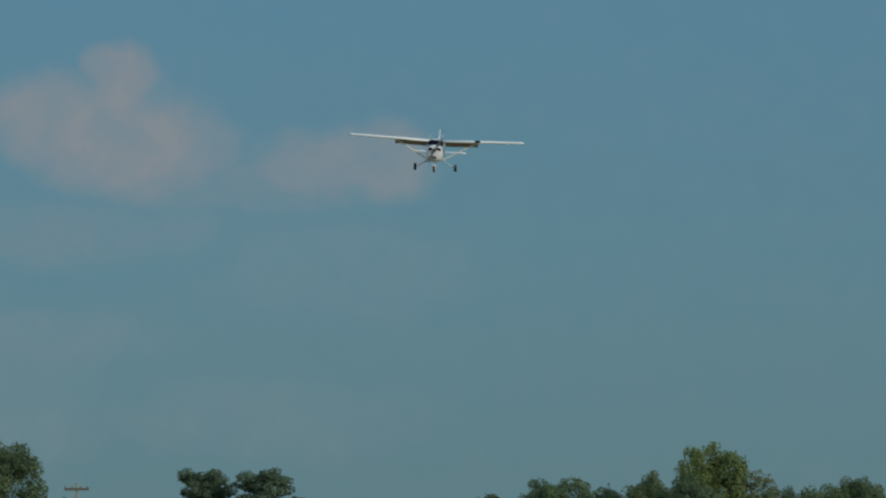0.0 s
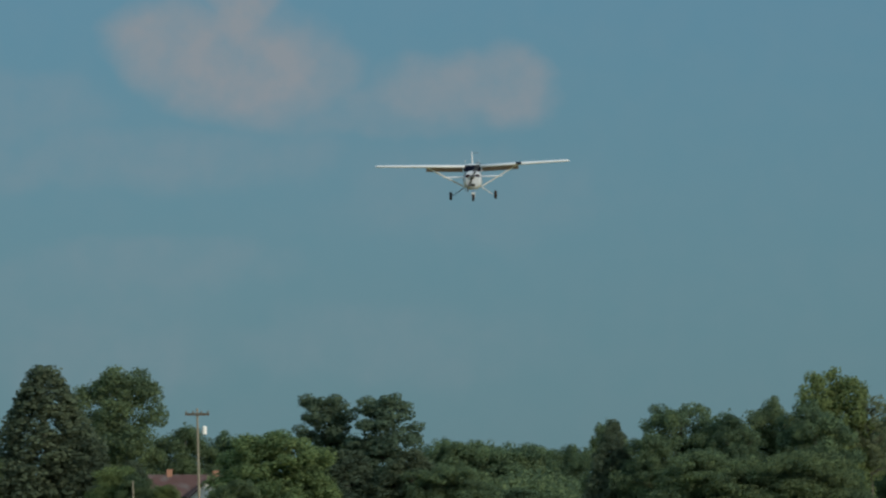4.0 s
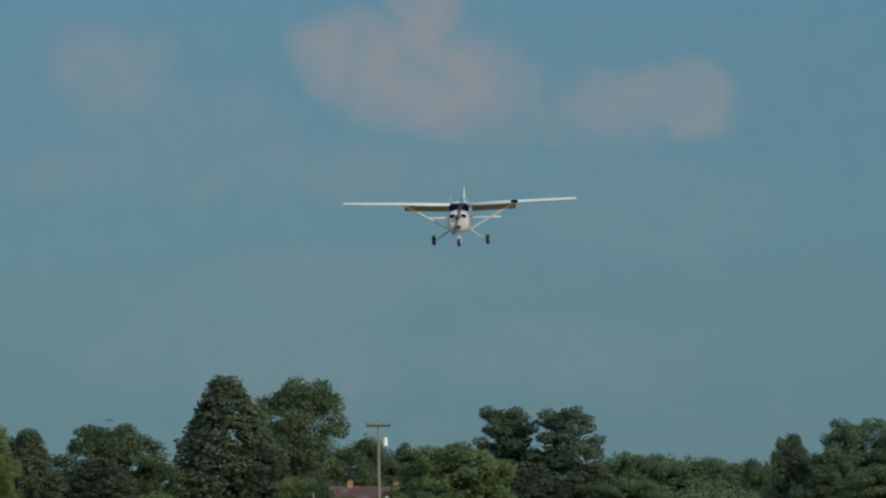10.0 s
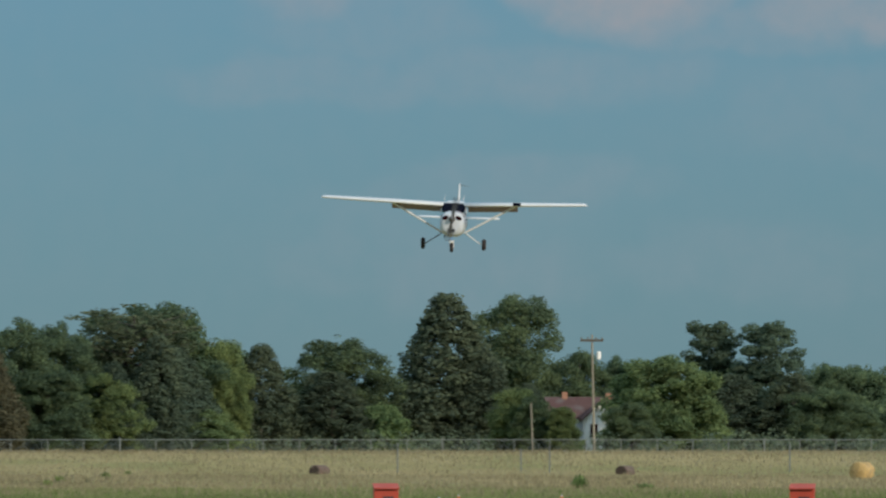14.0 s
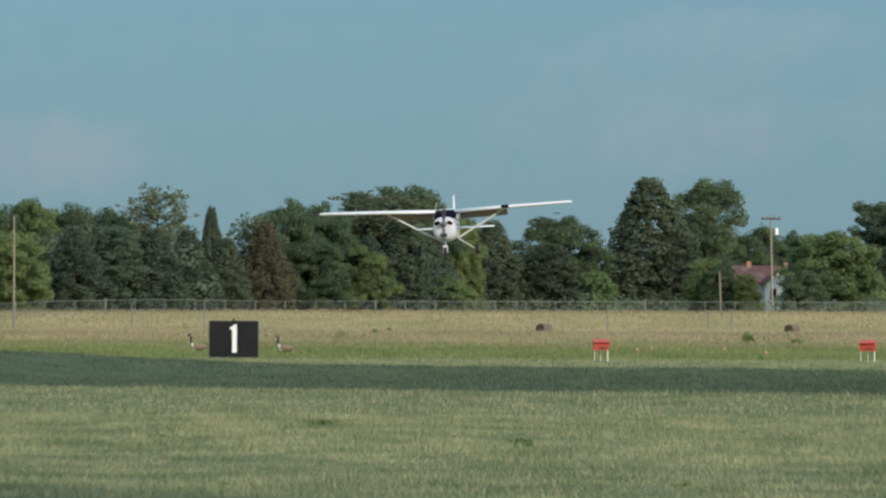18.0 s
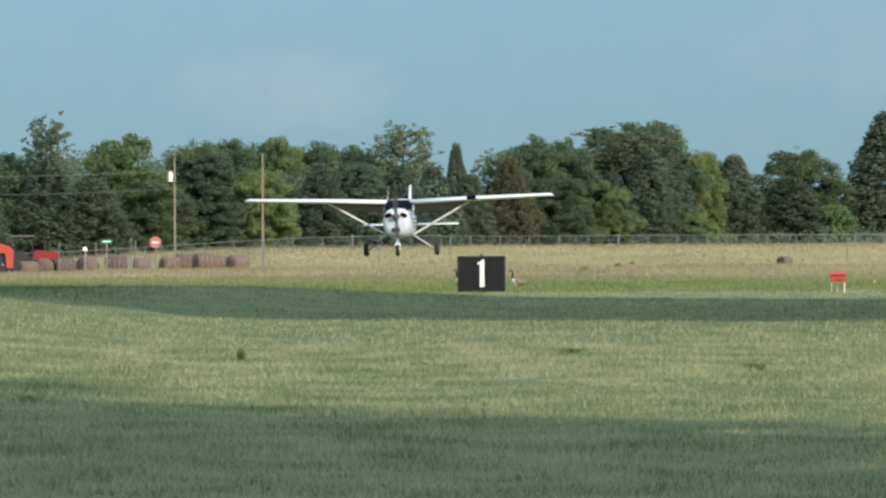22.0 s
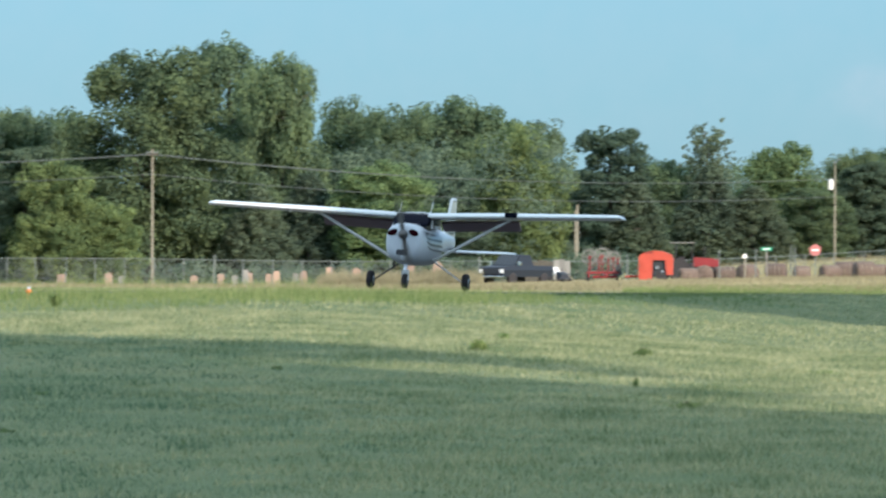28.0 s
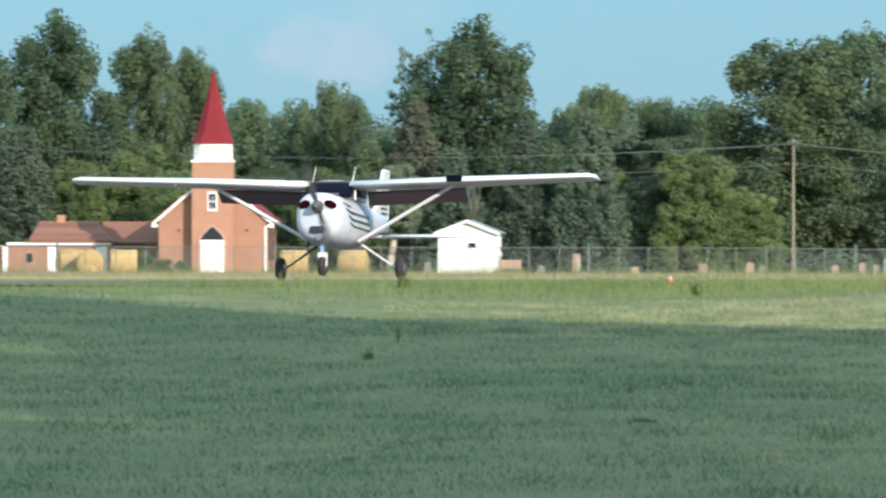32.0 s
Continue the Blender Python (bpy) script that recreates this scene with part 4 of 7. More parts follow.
tree("light", 68.4, 1057.8, 10.3, 6.1)
tree("wispy", 70.7, 1057.6, 8.7, 3.5)
tree("round", 59.6, 1044.3, 5.1, 8.4)
tree("round", 65.5, 1043.9, 5.1, 9.3)
tree("round", 74.6, 1087.4, 7.8, 4.9)
tree("round", 77.7, 1087.2, 7.9, 4.9)
tree("round", 79.1, 1077.1, 8.4, 6.3)
tree("broad", 55.6, 1078.6, 7.3, 3.7)
tree("light", 25.8, 1015.7, 3.0, 2.3)
tree("broad", 24.1, 1017.5, 3.7, 3.3)
tree("cedar", 24.4, 1041.2, 4.5, 3.7)

# ---- the aircraft ----
def ring_at(y, cx, cz, w, h, p=2.6, n=28):
    """A rounded box section across the fuselage."""
    out = []
    for k in range(n):
        a = k * math.tau / n
        c, s = math.cos(a), math.sin(a)
        out.append((cx + w / 2 * math.copysign(abs(c) ** (2 / p), c), y, cz + h / 2 * math.copysign(abs(s) ** (2 / p), s)))
    return out


HULL = ((-1.98, -0.82, 0.66, 0.64), (-1.94, -0.86, 0.84, 0.88), (-1.78, -0.89, 0.95, 1.01), (-1.2, -0.92, 1.02, 1.07), (-0.75, -0.94, 1.06, 1.08), (0.9, -0.93, 1.06, 1.06),
        (1.7, -0.86, 0.86, 0.90), (3.0, -0.82, 0.52, 0.62), (4.4, -0.80, 0.28, 0.42), (5.6, -0.80, 0.10, 0.28))


def hull_at(y):
    for a, b in zip(HULL, HULL[1:]):
        if y <= b[0]:
            k = (y - a[0]) / (b[0] - a[0])
            return [p + (q - p) * k for p, q in zip(a[1:], b[1:])]
    return HULL[-1][1:]


def airfoil(x, y0, z, chord, thick, n=14, drop=0.0):
    """A cambered section with a round nose and a nearly flat underside, its tail lowered by drop."""
    def at_chord(t):
        half = 5.85 * thick * (0.2969 * math.sqrt(t) - 0.126 * t - 0.3516 * t * t + 0.2843 * t ** 3 - 0.1036 * t ** 4)
        bow = 0.022 * chord * (1 - ((t - 0.4) / (0.4 if t < 0.4 else 0.6)) ** 2)
        return bow - drop * chord * t, half
    steps = [0.5 - 0.5 * math.cos(math.pi * k / n) for k in range(n + 1)]
    out = []
    for t in steps:
        mid, half = at_chord(t)
        out.append((x, y0 + chord * t, z + mid + half))
    for t in steps[-2:0:-1]:
        mid, half = at_chord(t)
        out.append((x, y0 + chord * t, z + mid - half))
    return out


def build_aircraft():
    m = pose(0, 0, 0)
    ac = root("light_aircraft", m, "white high-wing single-engine light aircraft with dark side stripes, landing", "aircraft")
    W = M["white_paint"]
    part("fuselage", loft([ring_at(y, 0, cz, w, h) for y, cz, w, h in HULL]), M["hull_shaded_white"], ac, smooth=True)
    # cabin roof, glazing
    cabin = [(-0.60, -0.32, 0.90, 0.36), (-0.45, -0.29, 0.93, 0.42), (0.2, -0.28, 0.94, 0.42), (1.1, -0.30, 0.88, 0.42), (1.9, -0.46, 0.64, 0.34), (2.5, -0.60, 0.4, 0.2)]
    cab = part("cabin", loft([ring_at(y, 0, cz, w, h, 3.2) for y, cz, w, h in cabin]), W, ac, smooth=True)
    part("windscreen", loft([ring_at(-1.02, 0, -0.44, 0.80, 0.05, 5), ring_at(-0.93, 0, -0.41, 0.93, 0.11, 5), ring_at(-0.70, 0, -0.31, 0.955, 0.32, 5), ring_at(-0.56, 0, -0.285, 0.955, 0.375, 5)]), M["glass_dark"], ac, "dark tinted windscreen", True)
    for s in (-1, 1):
        part("side_window", loft([[(s * 0.47, -0.4, -0.42), (s * 0.475, 0.25, -0.42), (s * 0.475, 0.25, -0.13), (s * 0.47, -0.25, -0.10)], [(s * 0.455, -0.4, -0.42), (s * 0.46, 0.25, -0.42), (s * 0.46, 0.25, -0.13), (s * 0.455, -0.25, -0.10)]]), M["glass_dark"], ac)
        part("rear_window", boxed(min(s * 0.45, s * 0.468), 0.35, -0.42, max(s * 0.45, s * 0.468), 0.95, -0.16), M["glass_dark"], ac)
        part("door_post", rodded((s * 0.475, -0.42, -0.14), (s * 0.53, -0.68, -0.50), 0.025, n=6), W, ac)
    # wings with flap and aileron edges
    for s in (-1, 1):
        wing = loft([airfoil(s * x, y0, z, c, t, drop=0.045) for x, y0, z, c, t in
                     ((0.42, -0.75, -0.19, 1.62, 0.15), (2.6, -0.75, -0.115, 1.62, 0.15), (4.0, -0.66, -0.075, 1.38, 0.13), (5.3, -0.57, -0.035, 1.14, 0.11), (5.44, -0.50, -0.04, 1.02, 0.08), (5.49, -0.38, -0.07, 0.72, 0.03))])
        wg = part("wing", wing, W, ac, smooth=True)
        fl = loft([[(s * x, 0.62, z - 0.02), (s * x, 1.0, z - 0.27), (s * x, 0.96, z - 0.30), (s * x, 0.56, z - 0.08)] for x, z in ((0.55, -0.255), (2.6, -0.18))])
        part("flap", fl, M["dark_toned_paint"], wg, "lowered flap, toned dark reddish-grey for its underside shade")
        ai = loft([[(s * x, y - 0.02, z + 0.03), (s * x, y + 0.26, z - 0.01), (s * x, y - 0.02, z - 0.02)] for x, y, z in ((2.7, 0.66, -0.178), (5.2, 0.42, -0.088))])
        part("aileron", ai, W, wg)
        part("wing_strut", rodded((s * 2.55, -0.25, -0.17), (s * 0.50, -0.15, -1.33), 0.05, n=12, flat=0.8), W, ac)
        part("strut_cuff", boxed(min(s * 2.42, s * 2.66), -0.4, -0.20, max(s * 2.42, s * 2.66), -0.05, -0.13, bevel=0.02), W, ac)
        # main gear
        # the left leg gets a dark material that stands in for its shade
        part("gear_leg", rodded((s * 0.42, 0.45, -1.36), (s * 1.16, 0.5, -1.86), 0.045, 0.032, 10, 0.6), W if s > 0 else M["dark_metal"], ac)
        wh = part("wheel", turned(((0.10, -0.075), (0.19, -0.085), (0.225, -0.045), (0.235, 0), (0.225, 0.045), (0.19, 0.085), (0.10, 0.075)), 24, "X"), M["rubber"], ac, "black rubber tyre", True)
        wh.location = (s * 1.26, 0.5, -1.86)
        part("hub", turned(((0.04, -0.09), (0.10, -0.08), (0.10, 0.08), (0.04, 0.09)), 16, "X"), M["steel"], wh)
        # tailplane
        part("tailplane", loft([airfoil(s * x, y0, -1.05, c, 0.06) for x, y0, c in ((0.05, 4.75, 1.15), (1.55, 4.98, 0.80), (1.70, 5.1, 0.6))]), W, ac, smooth=True)
        # cooling air openings in the cowl
        part("air_intake", loft([[(s * 0.275 + 0.130 * math.cos(a) * q, -2.0 + 0.07 * (q < 0.9), -0.635 + 0.085 * math.sin(a) * q - s * 0.03 * math.cos(a) * q) for a in [k * math.tau / 16 for k in range(16)]] for q in (1.0, 0.5)]), M["intake"], ac, "dark reddish cooling intake")
        # dark stripes on the cowl's side
        for j, (za, zb) in enumerate(((-0.60, -0.65), (-0.74, -0.80), (-0.88, -0.94), (-1.02, -1.065))):
            rings = []
            for k in range(13):
                y = -1.52 + 0.14 * j + k * 0.19
                cz, w, h = hull_at(y)
                ring = []
                for z in (za, zb):
                    q = min(0.98, abs((z - cz) / (h / 2)))
                    ring.append((s * (w / 2 * (1 - q ** 2.6) ** (1 / 2.6) + 0.006), y + 0.25 * (za - z), z - 0.05 * k / 12 + 0.07 * max(0.0, 1 - k / 1.5)))
                rings.append(ring)
            part("stripe", loft(rings, caps=False, closed=False), M["stripe"], ac, "dark stripe")
    # fin and rudder
    fin = part("fin", loft([[(-0.045 * q, a, z), (0, a - 0.06, z), (0.045 * q, a, z), (0.02 * q, b, z), (-0.02 * q, b, z)] for a, b, z, q in ((3.6, 5.65, -0.72, 1), (4.55, 5.72, -0.35, 1), (5.05, 5.85, 0.33, 0.7), (5.2, 5.84, 0.38, 0.2))]), W, ac)
    for j in range(3):
        for s in (-1, 1):
            part("fin_stripe", boxed(min(s * 0.048, s * 0.052), 4.7, -0.58 + j * 0.1, max(s * 0.048, s * 0.052), 5.4, -0.535 + j * 0.1), M["stripe"], fin)
    part("aerial", rodded((0, 5.3, 0.30), (0.40, 5.6, 0.26), 0.007, n=5), M["blade"], ac)
    for x, y in ((-0.42, -0.35), (0.36, -0.1)):
        part("aerial", rodded((x, y, -0.1), (x + 0.05, y + 0.12, 0.22), 0.012, 0.006, 5), W, ac)
    # nose: gear, spinner, propeller, openings
    ng = part("nose_gear_leg", rodded((0, -1.4, -1.3), (0, -1.45, -1.64), 0.045, n=12), M["chrome"], ac, "polished nose leg that glints in the sun")
    part("nose_fork", loft([[(x, -1.52, z), (x, -1.36, z), (x * 1.1, -1.36, z - 0.1), (x * 1.1, -1.52, z - 0.1)] for x, z in ((-0.085, -1.60), (0.085, -1.60))]), W, ng, "white nose fork")
    for s in (-1, 1):
        part("fork_blade", rodded((s * 0.082, -1.44, -1.62), (s * 0.082, -1.45, -1.88), 0.018, n=8), W, ng)
    nw = part("nose_wheel", turned(((0.09, -0.065), (0.17, -0.07), (0.20, -0.035), (0.205, 0), (0.20, 0.035), (0.17, 0.07), (0.09, 0.065)), 24, "X"), M["rubber"], ac, "black rubber nose tyre", True)
    nw.location = (0, -1.45, -1.88)
    part("hub", turned(((0.03, -0.075), (0.085, -0.068), (0.085, 0.068), (0.03, 0.075)), 16, "X"), M["steel"], nw)
    part("chin_scoop", loft([ring_at(-1.99, -0.02, -1.15, 0.30, 0.15, 5, 16), ring_at(-1.6, -0.02, -1.16, 0.34, 0.2, 5, 16)]), M["dark_metal"], ac, "dark carburettor air scoop")
    part("landing_lamp", turned(((0.0, -2.0), (0.07, -1.995), (0.085, -1.97), (0.085, -1.9)), 16, "Y"), M["steel"], ac, "clear landing lamp").location = (0.02, 0.03, -1.3)
    part("cowl_seam", loft([[(p[0] * 1.004, p[1] + q, p[2] + 0.004 * (p[2] + 0.9)) for p in ring_at(-0.98, 0, -0.93, 1.045, 1.08)] for q in (0.0, 0.022)], caps=False), M["steel"], ac, "grey cowling seam")
    part("oil_door", boxed(0.16, -1.62, -0.405, 0.34, -1.42, -0.392, bevel=0.004), M["dark_toned_paint"], ac)
    part("exhaust_pipe", rodded((-0.28, -1.3, -1.3), (-0.30, -1.55, -1.48), 0.03, n=10), M["dark_metal"], ac)
    part("wing_lamp", boxed(2.44, -0.762, -0.14, 2.76, -0.60, -0.005, bevel=0.02), M["glass_dark"], ac, "dark lamp housing in the leading edge")
    part("pitot", rodded((-3.2, -0.72, -0.16), (-3.2, -1.0, -0.2), 0.012, n=6), M["steel"], ac)
    pr = part("propeller", turned(((0.135, 0.10), (0.13, 0.02), (0.10, -0.14), (0.05, -0.24), (0.0, -0.27)), 20, "Y"), M["blade"], ac, "grey spinner and two-blade propeller", True)
    pr.location = (0, -2.02, -0.68)
    for s in (-1, 1):
        part("blade", loft([[(x - wd, 0.02 + tw, s * r), (x, 0.035, s * r), (x + wd, 0.0 - tw, s * r), (x, 0.012, s * r)] for r, x, wd, tw in ((0.10, 0, 0.05, 0.03), (0.35, 0, 0.075, 0.03), (0.7, 0.01, 0.065, 0.015), (0.93, 0.01, 0.035, 0.005))]), M["blade"], pr, "dull grey metal blade")
    return ac, pr


aircraft, propeller = build_aircraft()


# ---- woods behind the single trees ----
woods("woods", 0.024, 0.090, 1090, 1110, 5.0, 5.0, 1, 11, "leaf_broad", "dense dark green woodland closing the gaps between trees")
woods("woods", -0.016, 0.026, 1070, 1085, 4.6, 5.0, 1, 12, "leaf_broad", "dense dark green woodland closing the gaps between trees")
woods("woods", -0.056, -0.014, 985, 1010, 9.4, 7.8, 1, 13, "leaf_cedar", "mixed green woodland closing the gaps between trees")
woods("woods", -0.098, -0.054, 905, 935, 12.0, 11.0, 1, 14, "leaf_cedar", "tall deep green woodland behind the fence")
woods("woods", -0.150, -0.096, 895, 925, 12.6, 12.6, 1, 15, "leaf_cedar", "tall deep green woodland behind the brick church")
woods("undergrowth", -0.128, -0.048, 866, 872, 2.2, 2.4, 1, 16, "leaf_cedar", "bushy green undergrowth under the trees")
woods("undergrowth", -0.040, 0.080, 1012, 1030, 1.5, 1.6, 1, 17, "leaf_cedar", "dark green undergrowth along the fence")


def on_ground(x, y, turn=0.0, lift=0.0):
    return pose(x, y, ground_z(x, y) + lift, 0, 0, turn)


def at(bearing, d):
    return d * math.sin(bearing), d * math.cos(bearing)


# ---- unseen tall pines added on the right to lay long shadows over the grass ----
def shade_pines(edge, near, across, rows, step, height, width, seed):
    """Rows of unseen tall pines, added so their crowns shade the field out to edge(bearing) and back towards near."""
    reach = height * 0.97 / math.tan(radians(SUN_ELEVATION))
    rng = random.Random(seed)
    for k in range(rows):
        for b in across:
            b += rng.uniform(-0.002, 0.002)
            d = edge(b) - step * k - (rng.uniform(0, 5) if k else rng.uniform(-7, 9))
            if d > near(b) + rng.uniform(-9, 9):
                px = d * math.sin(b) + reach * math.sin(radians(SUN_SIDE))
                py = d * math.cos(b) - reach * math.cos(radians(SUN_SIDE))
                tree("tall", px, py, height + rng.uniform(-0.5, 0.3), width)


shade_pines(lambda b: prof(-b, ((-0.06, 45), (-0.015, 50), (0.015, 74), (0.04, 121), (0.065, 131), (0.088, 139), (0.10, 164), (0.12, 186), (0.15, 200))), lambda b: 62,
           [-0.162 + 0.0165 * k for k in range(13)], 11, 10.5, 30, 6.4, 5)
shade_pines(lambda b: prof(-b, ((-0.06, 320), (-0.03, 345), (-0.01, 395), (0.03, 405), (0.06, 400), (0.08, 368), (0.1, 338))), lambda b: prof(-b, ((-0.06, 272), (0.0, 276), (0.035, 288), (0.055, 308), (0.066, 312), (0.08, 306), (0.1, 300))),
           [-0.090 + 0.0125 * k for k in range(11)], 10, 12.0, 31, 8.5, 6)


# ---- grass: blades that stand on the ground ----
def grass(name, count, a0, a1, d0, d1, h0, h1, w, leaf, seed, label, keep=None, lean=0.35):
    rng = np.random.default_rng(seed)
    a = rng.uniform(a0, a1, count)
    d = np.sqrt(rng.uniform(d0 * d0, d1 * d1, count))
    x, y = d * np.sin(a), d * np.cos(a)
    if keep:
        ok = np.array([keep(p, q) for p, q in zip(x, y)])
        x, y = x[ok], y[ok]
    n = len(x)
    z = np.array([ground_z(p, q) for p, q in zip(x, y)]) - 0.01
    base = np.stack([x, y, z], 1)
    turn = rng.uniform(0, math.tau, n)
    side = np.stack([np.cos(turn), np.sin(turn) * 0.6, np.zeros(n)], 1) * (w * rng.uniform(0.6, 1.5, n))[:, None] * 0.5
    lump = np.array([noise.noise((p * 1.1, q * 0.3, seed)) + 0.6 * noise.noise((p * 0.25, q * 0.08, seed + 5)) for p, q in zip(x, y)])
    h = rng.uniform(h0, h1, n) * (0.75 + 0.5 * rng.random(n) ** 2) * np.clip(1 + 0.7 * lump, 0.35, 1.9)
    top = base + np.stack([rng.normal(size=n) * lean, rng.normal(size=n) * lean, np.ones(n)], 1) * h[:, None]
    ob = part(name, soup(name, np.stack([base - side, base + side, top], 1), 3), M[leaf])
    tagged(ob, label, "grass", kind="stuff")


def off_runway(x, y):
    return y > 425 or abs(x - RUN_X - RUN_K * y) > 11.6


def bank(x, y):
    """The unmown strip beside the runway."""
    off = x - RUN_X - RUN_K * y
    wide = prof(-math.atan2(x, y), ((0.0, 15.5), (0.045, 16.5), (0.062, 20.5), (0.09, 20.5), (0.115, 18.5), (0.14, 16.5)))
    return 11.6 < off < (wide + 1.2 * math.sin(y * 0.09)) * min(1.0, (430 - y) / 120) + 0.6 * math.sin(x * 9 + y * 3)


def mown(x, y):
    return off_runway(x, y) and not bank(x, y)


def lush(x, y):
    """Greener grass takes over on the near side, away from the dry strip along the bank."""
    return (-0.05 - math.atan2(x, y)) / 0.05 - max(0.0, (y - 168) / 25) > 0.5 + 0.9 * noise.noise((x * 1.7, y * 0.5, 7.3))


grass("mown_grass", 290000, -0.115, 0.040, 86, 215, 0.04, 0.09, 0.013, "blade_mown", 1, "short mown grass, green and straw mixed", lambda x, y: mown(x, y) and not lush(x, y))
grass("mown_grass", 190000, -0.152, -0.030, 86, 215, 0.04, 0.09, 0.013, "blade_lush", 6, "short lush green mown grass", lambda x, y: mown(x, y) and lush(x, y))
grass("mown_grass", 220000, -0.100, 0.040, 215, 520, 0.05, 0.10, 0.022, "blade_mown", 2, "short mown grass, green and straw mixed", lambda x, y: mown(x, y) and not lush(x, y))
grass("mown_grass", 90000, -0.130, -0.030, 215, 520, 0.05, 0.10, 0.022, "blade_lush", 7, "short lush green mown grass", lambda x, y: mown(x, y) and lush(x, y))
grass("tall_grass", 210000, -0.152, -0.020, 150, 480, 0.07, 0.17, 0.013, "blade_tall", 3, "tall uncut green grass beside the runway", bank, 0.2)
grass("tall_grass", 36000, -0.152, -0.055, 205, 290, 0.12, 0.27, 0.012, "blade_meadow", 10, "sparse pale seed stalks over the uncut grass", bank, 0.3)
grass("tall_grass", 170000, -0.050, 0.060, 470, 680, 0.08, 0.20, 0.045, "blade_meadow", 4, "longer green grass beyond the mown strip", lambda x, y: not (450 < y < 480 and abs(x + 0.0117 * y) < 1.1))
grass("tall_grass", 6000, -0.150, -0.068, 794, 805, 0.40, 0.85, 0.028, "blade_meadow", 12, "sparse tall seed stalks at the foot of the fence", None, 0.12)
grass("hay_grass", 230000, -0.150, 0.090, 585, 1000, 0.14, 0.28, 0.045, "blade_hay", 5, "ripe tan hay grass up to the fence", off_runway)
grass("tall_hay", 26000, -0.0730, -0.0600, 786, 800, 0.55, 0.95, 0.04, "blade_hay", 8, "tall stand of ripe tan hay before the headstones", lambda x, y: abs((math.atan2(x, y) + 0.0665) / 0.0062) ** 4 < 1 - 0.5 * math.sin(x * 2.3) ** 2, 0.12)
grass("tall_hay", 42000, -0.0625, -0.0270, 770, 788, 0.10, 0.24, 0.04, "blade_hay", 9, "tall ripe hay in front of the farm machines and bales", None, 0.12)


# ---- runway furniture, geese ----
def distance_sign(x, y):
    ob = root("distance_sign", on_ground(x, y, -2), "black runway distance sign with a white numeral one", "sign")
    part("cabinet", boxed(-0.825, -0.14, -0.10, 0.825, 0.14, 1.29, bevel=0.02), M["sign_black"], ob)
    part("edge_frame", loft([[(-0.845, -0.155, 1.255), (0.845, -0.155, 1.255), (0.845, -0.155, 1.30), (-0.845, -0.155, 1.30)], [(-0.845, 0.155, 1.255), (0.845, 0.155, 1.255), (0.845, 0.155, 1.30), (-0.845, 0.155, 1.30)]]), M["dark_metal"], ob)
    for s in (-1, 1):
        part("side_frame", boxed(s * 0.835 - 0.018, -0.155, 0.03, s * 0.835 + 0.018, 0.155, 1.25), M["dark_metal"], ob)
        part("foot", boxed(s * 0.5 - 0.04, -0.05, -0.15, s * 0.5 + 0.04, 0.05, 0.06), M["dark_metal"], ob)
    bm = bmesh.new()
    vs = [bm.verts.new((px, -0.152, pz)) for px, pz in ((-0.05, 0.20), (0.11, 0.20), (0.11, 1.17), (0.02, 1.17), (-0.03, 1.11), (-0.13, 1.07), (-0.13, 0.99), (-0.05, 1.01))]
    fc = bm.faces.new(vs)
    r = bmesh.ops.extrude_face_region(bm, geom=[fc])
    bmesh.ops.translate(bm, vec=(0, 0.014, 0), verts=[v for v in r["geom"] if isinstance(v, bmesh.types.BMVert)])
    bmesh.ops.recalc_face_normals(bm, faces=bm.faces)
    part("numeral", bm, M["sign_white"], ob, "white numeral one")
    part("top_knob", turned(((0.05, 1.29), (0.05, 1.34), (0.035, 1.375), (0.0, 1.385)), 12), M["dark_metal"], ob)


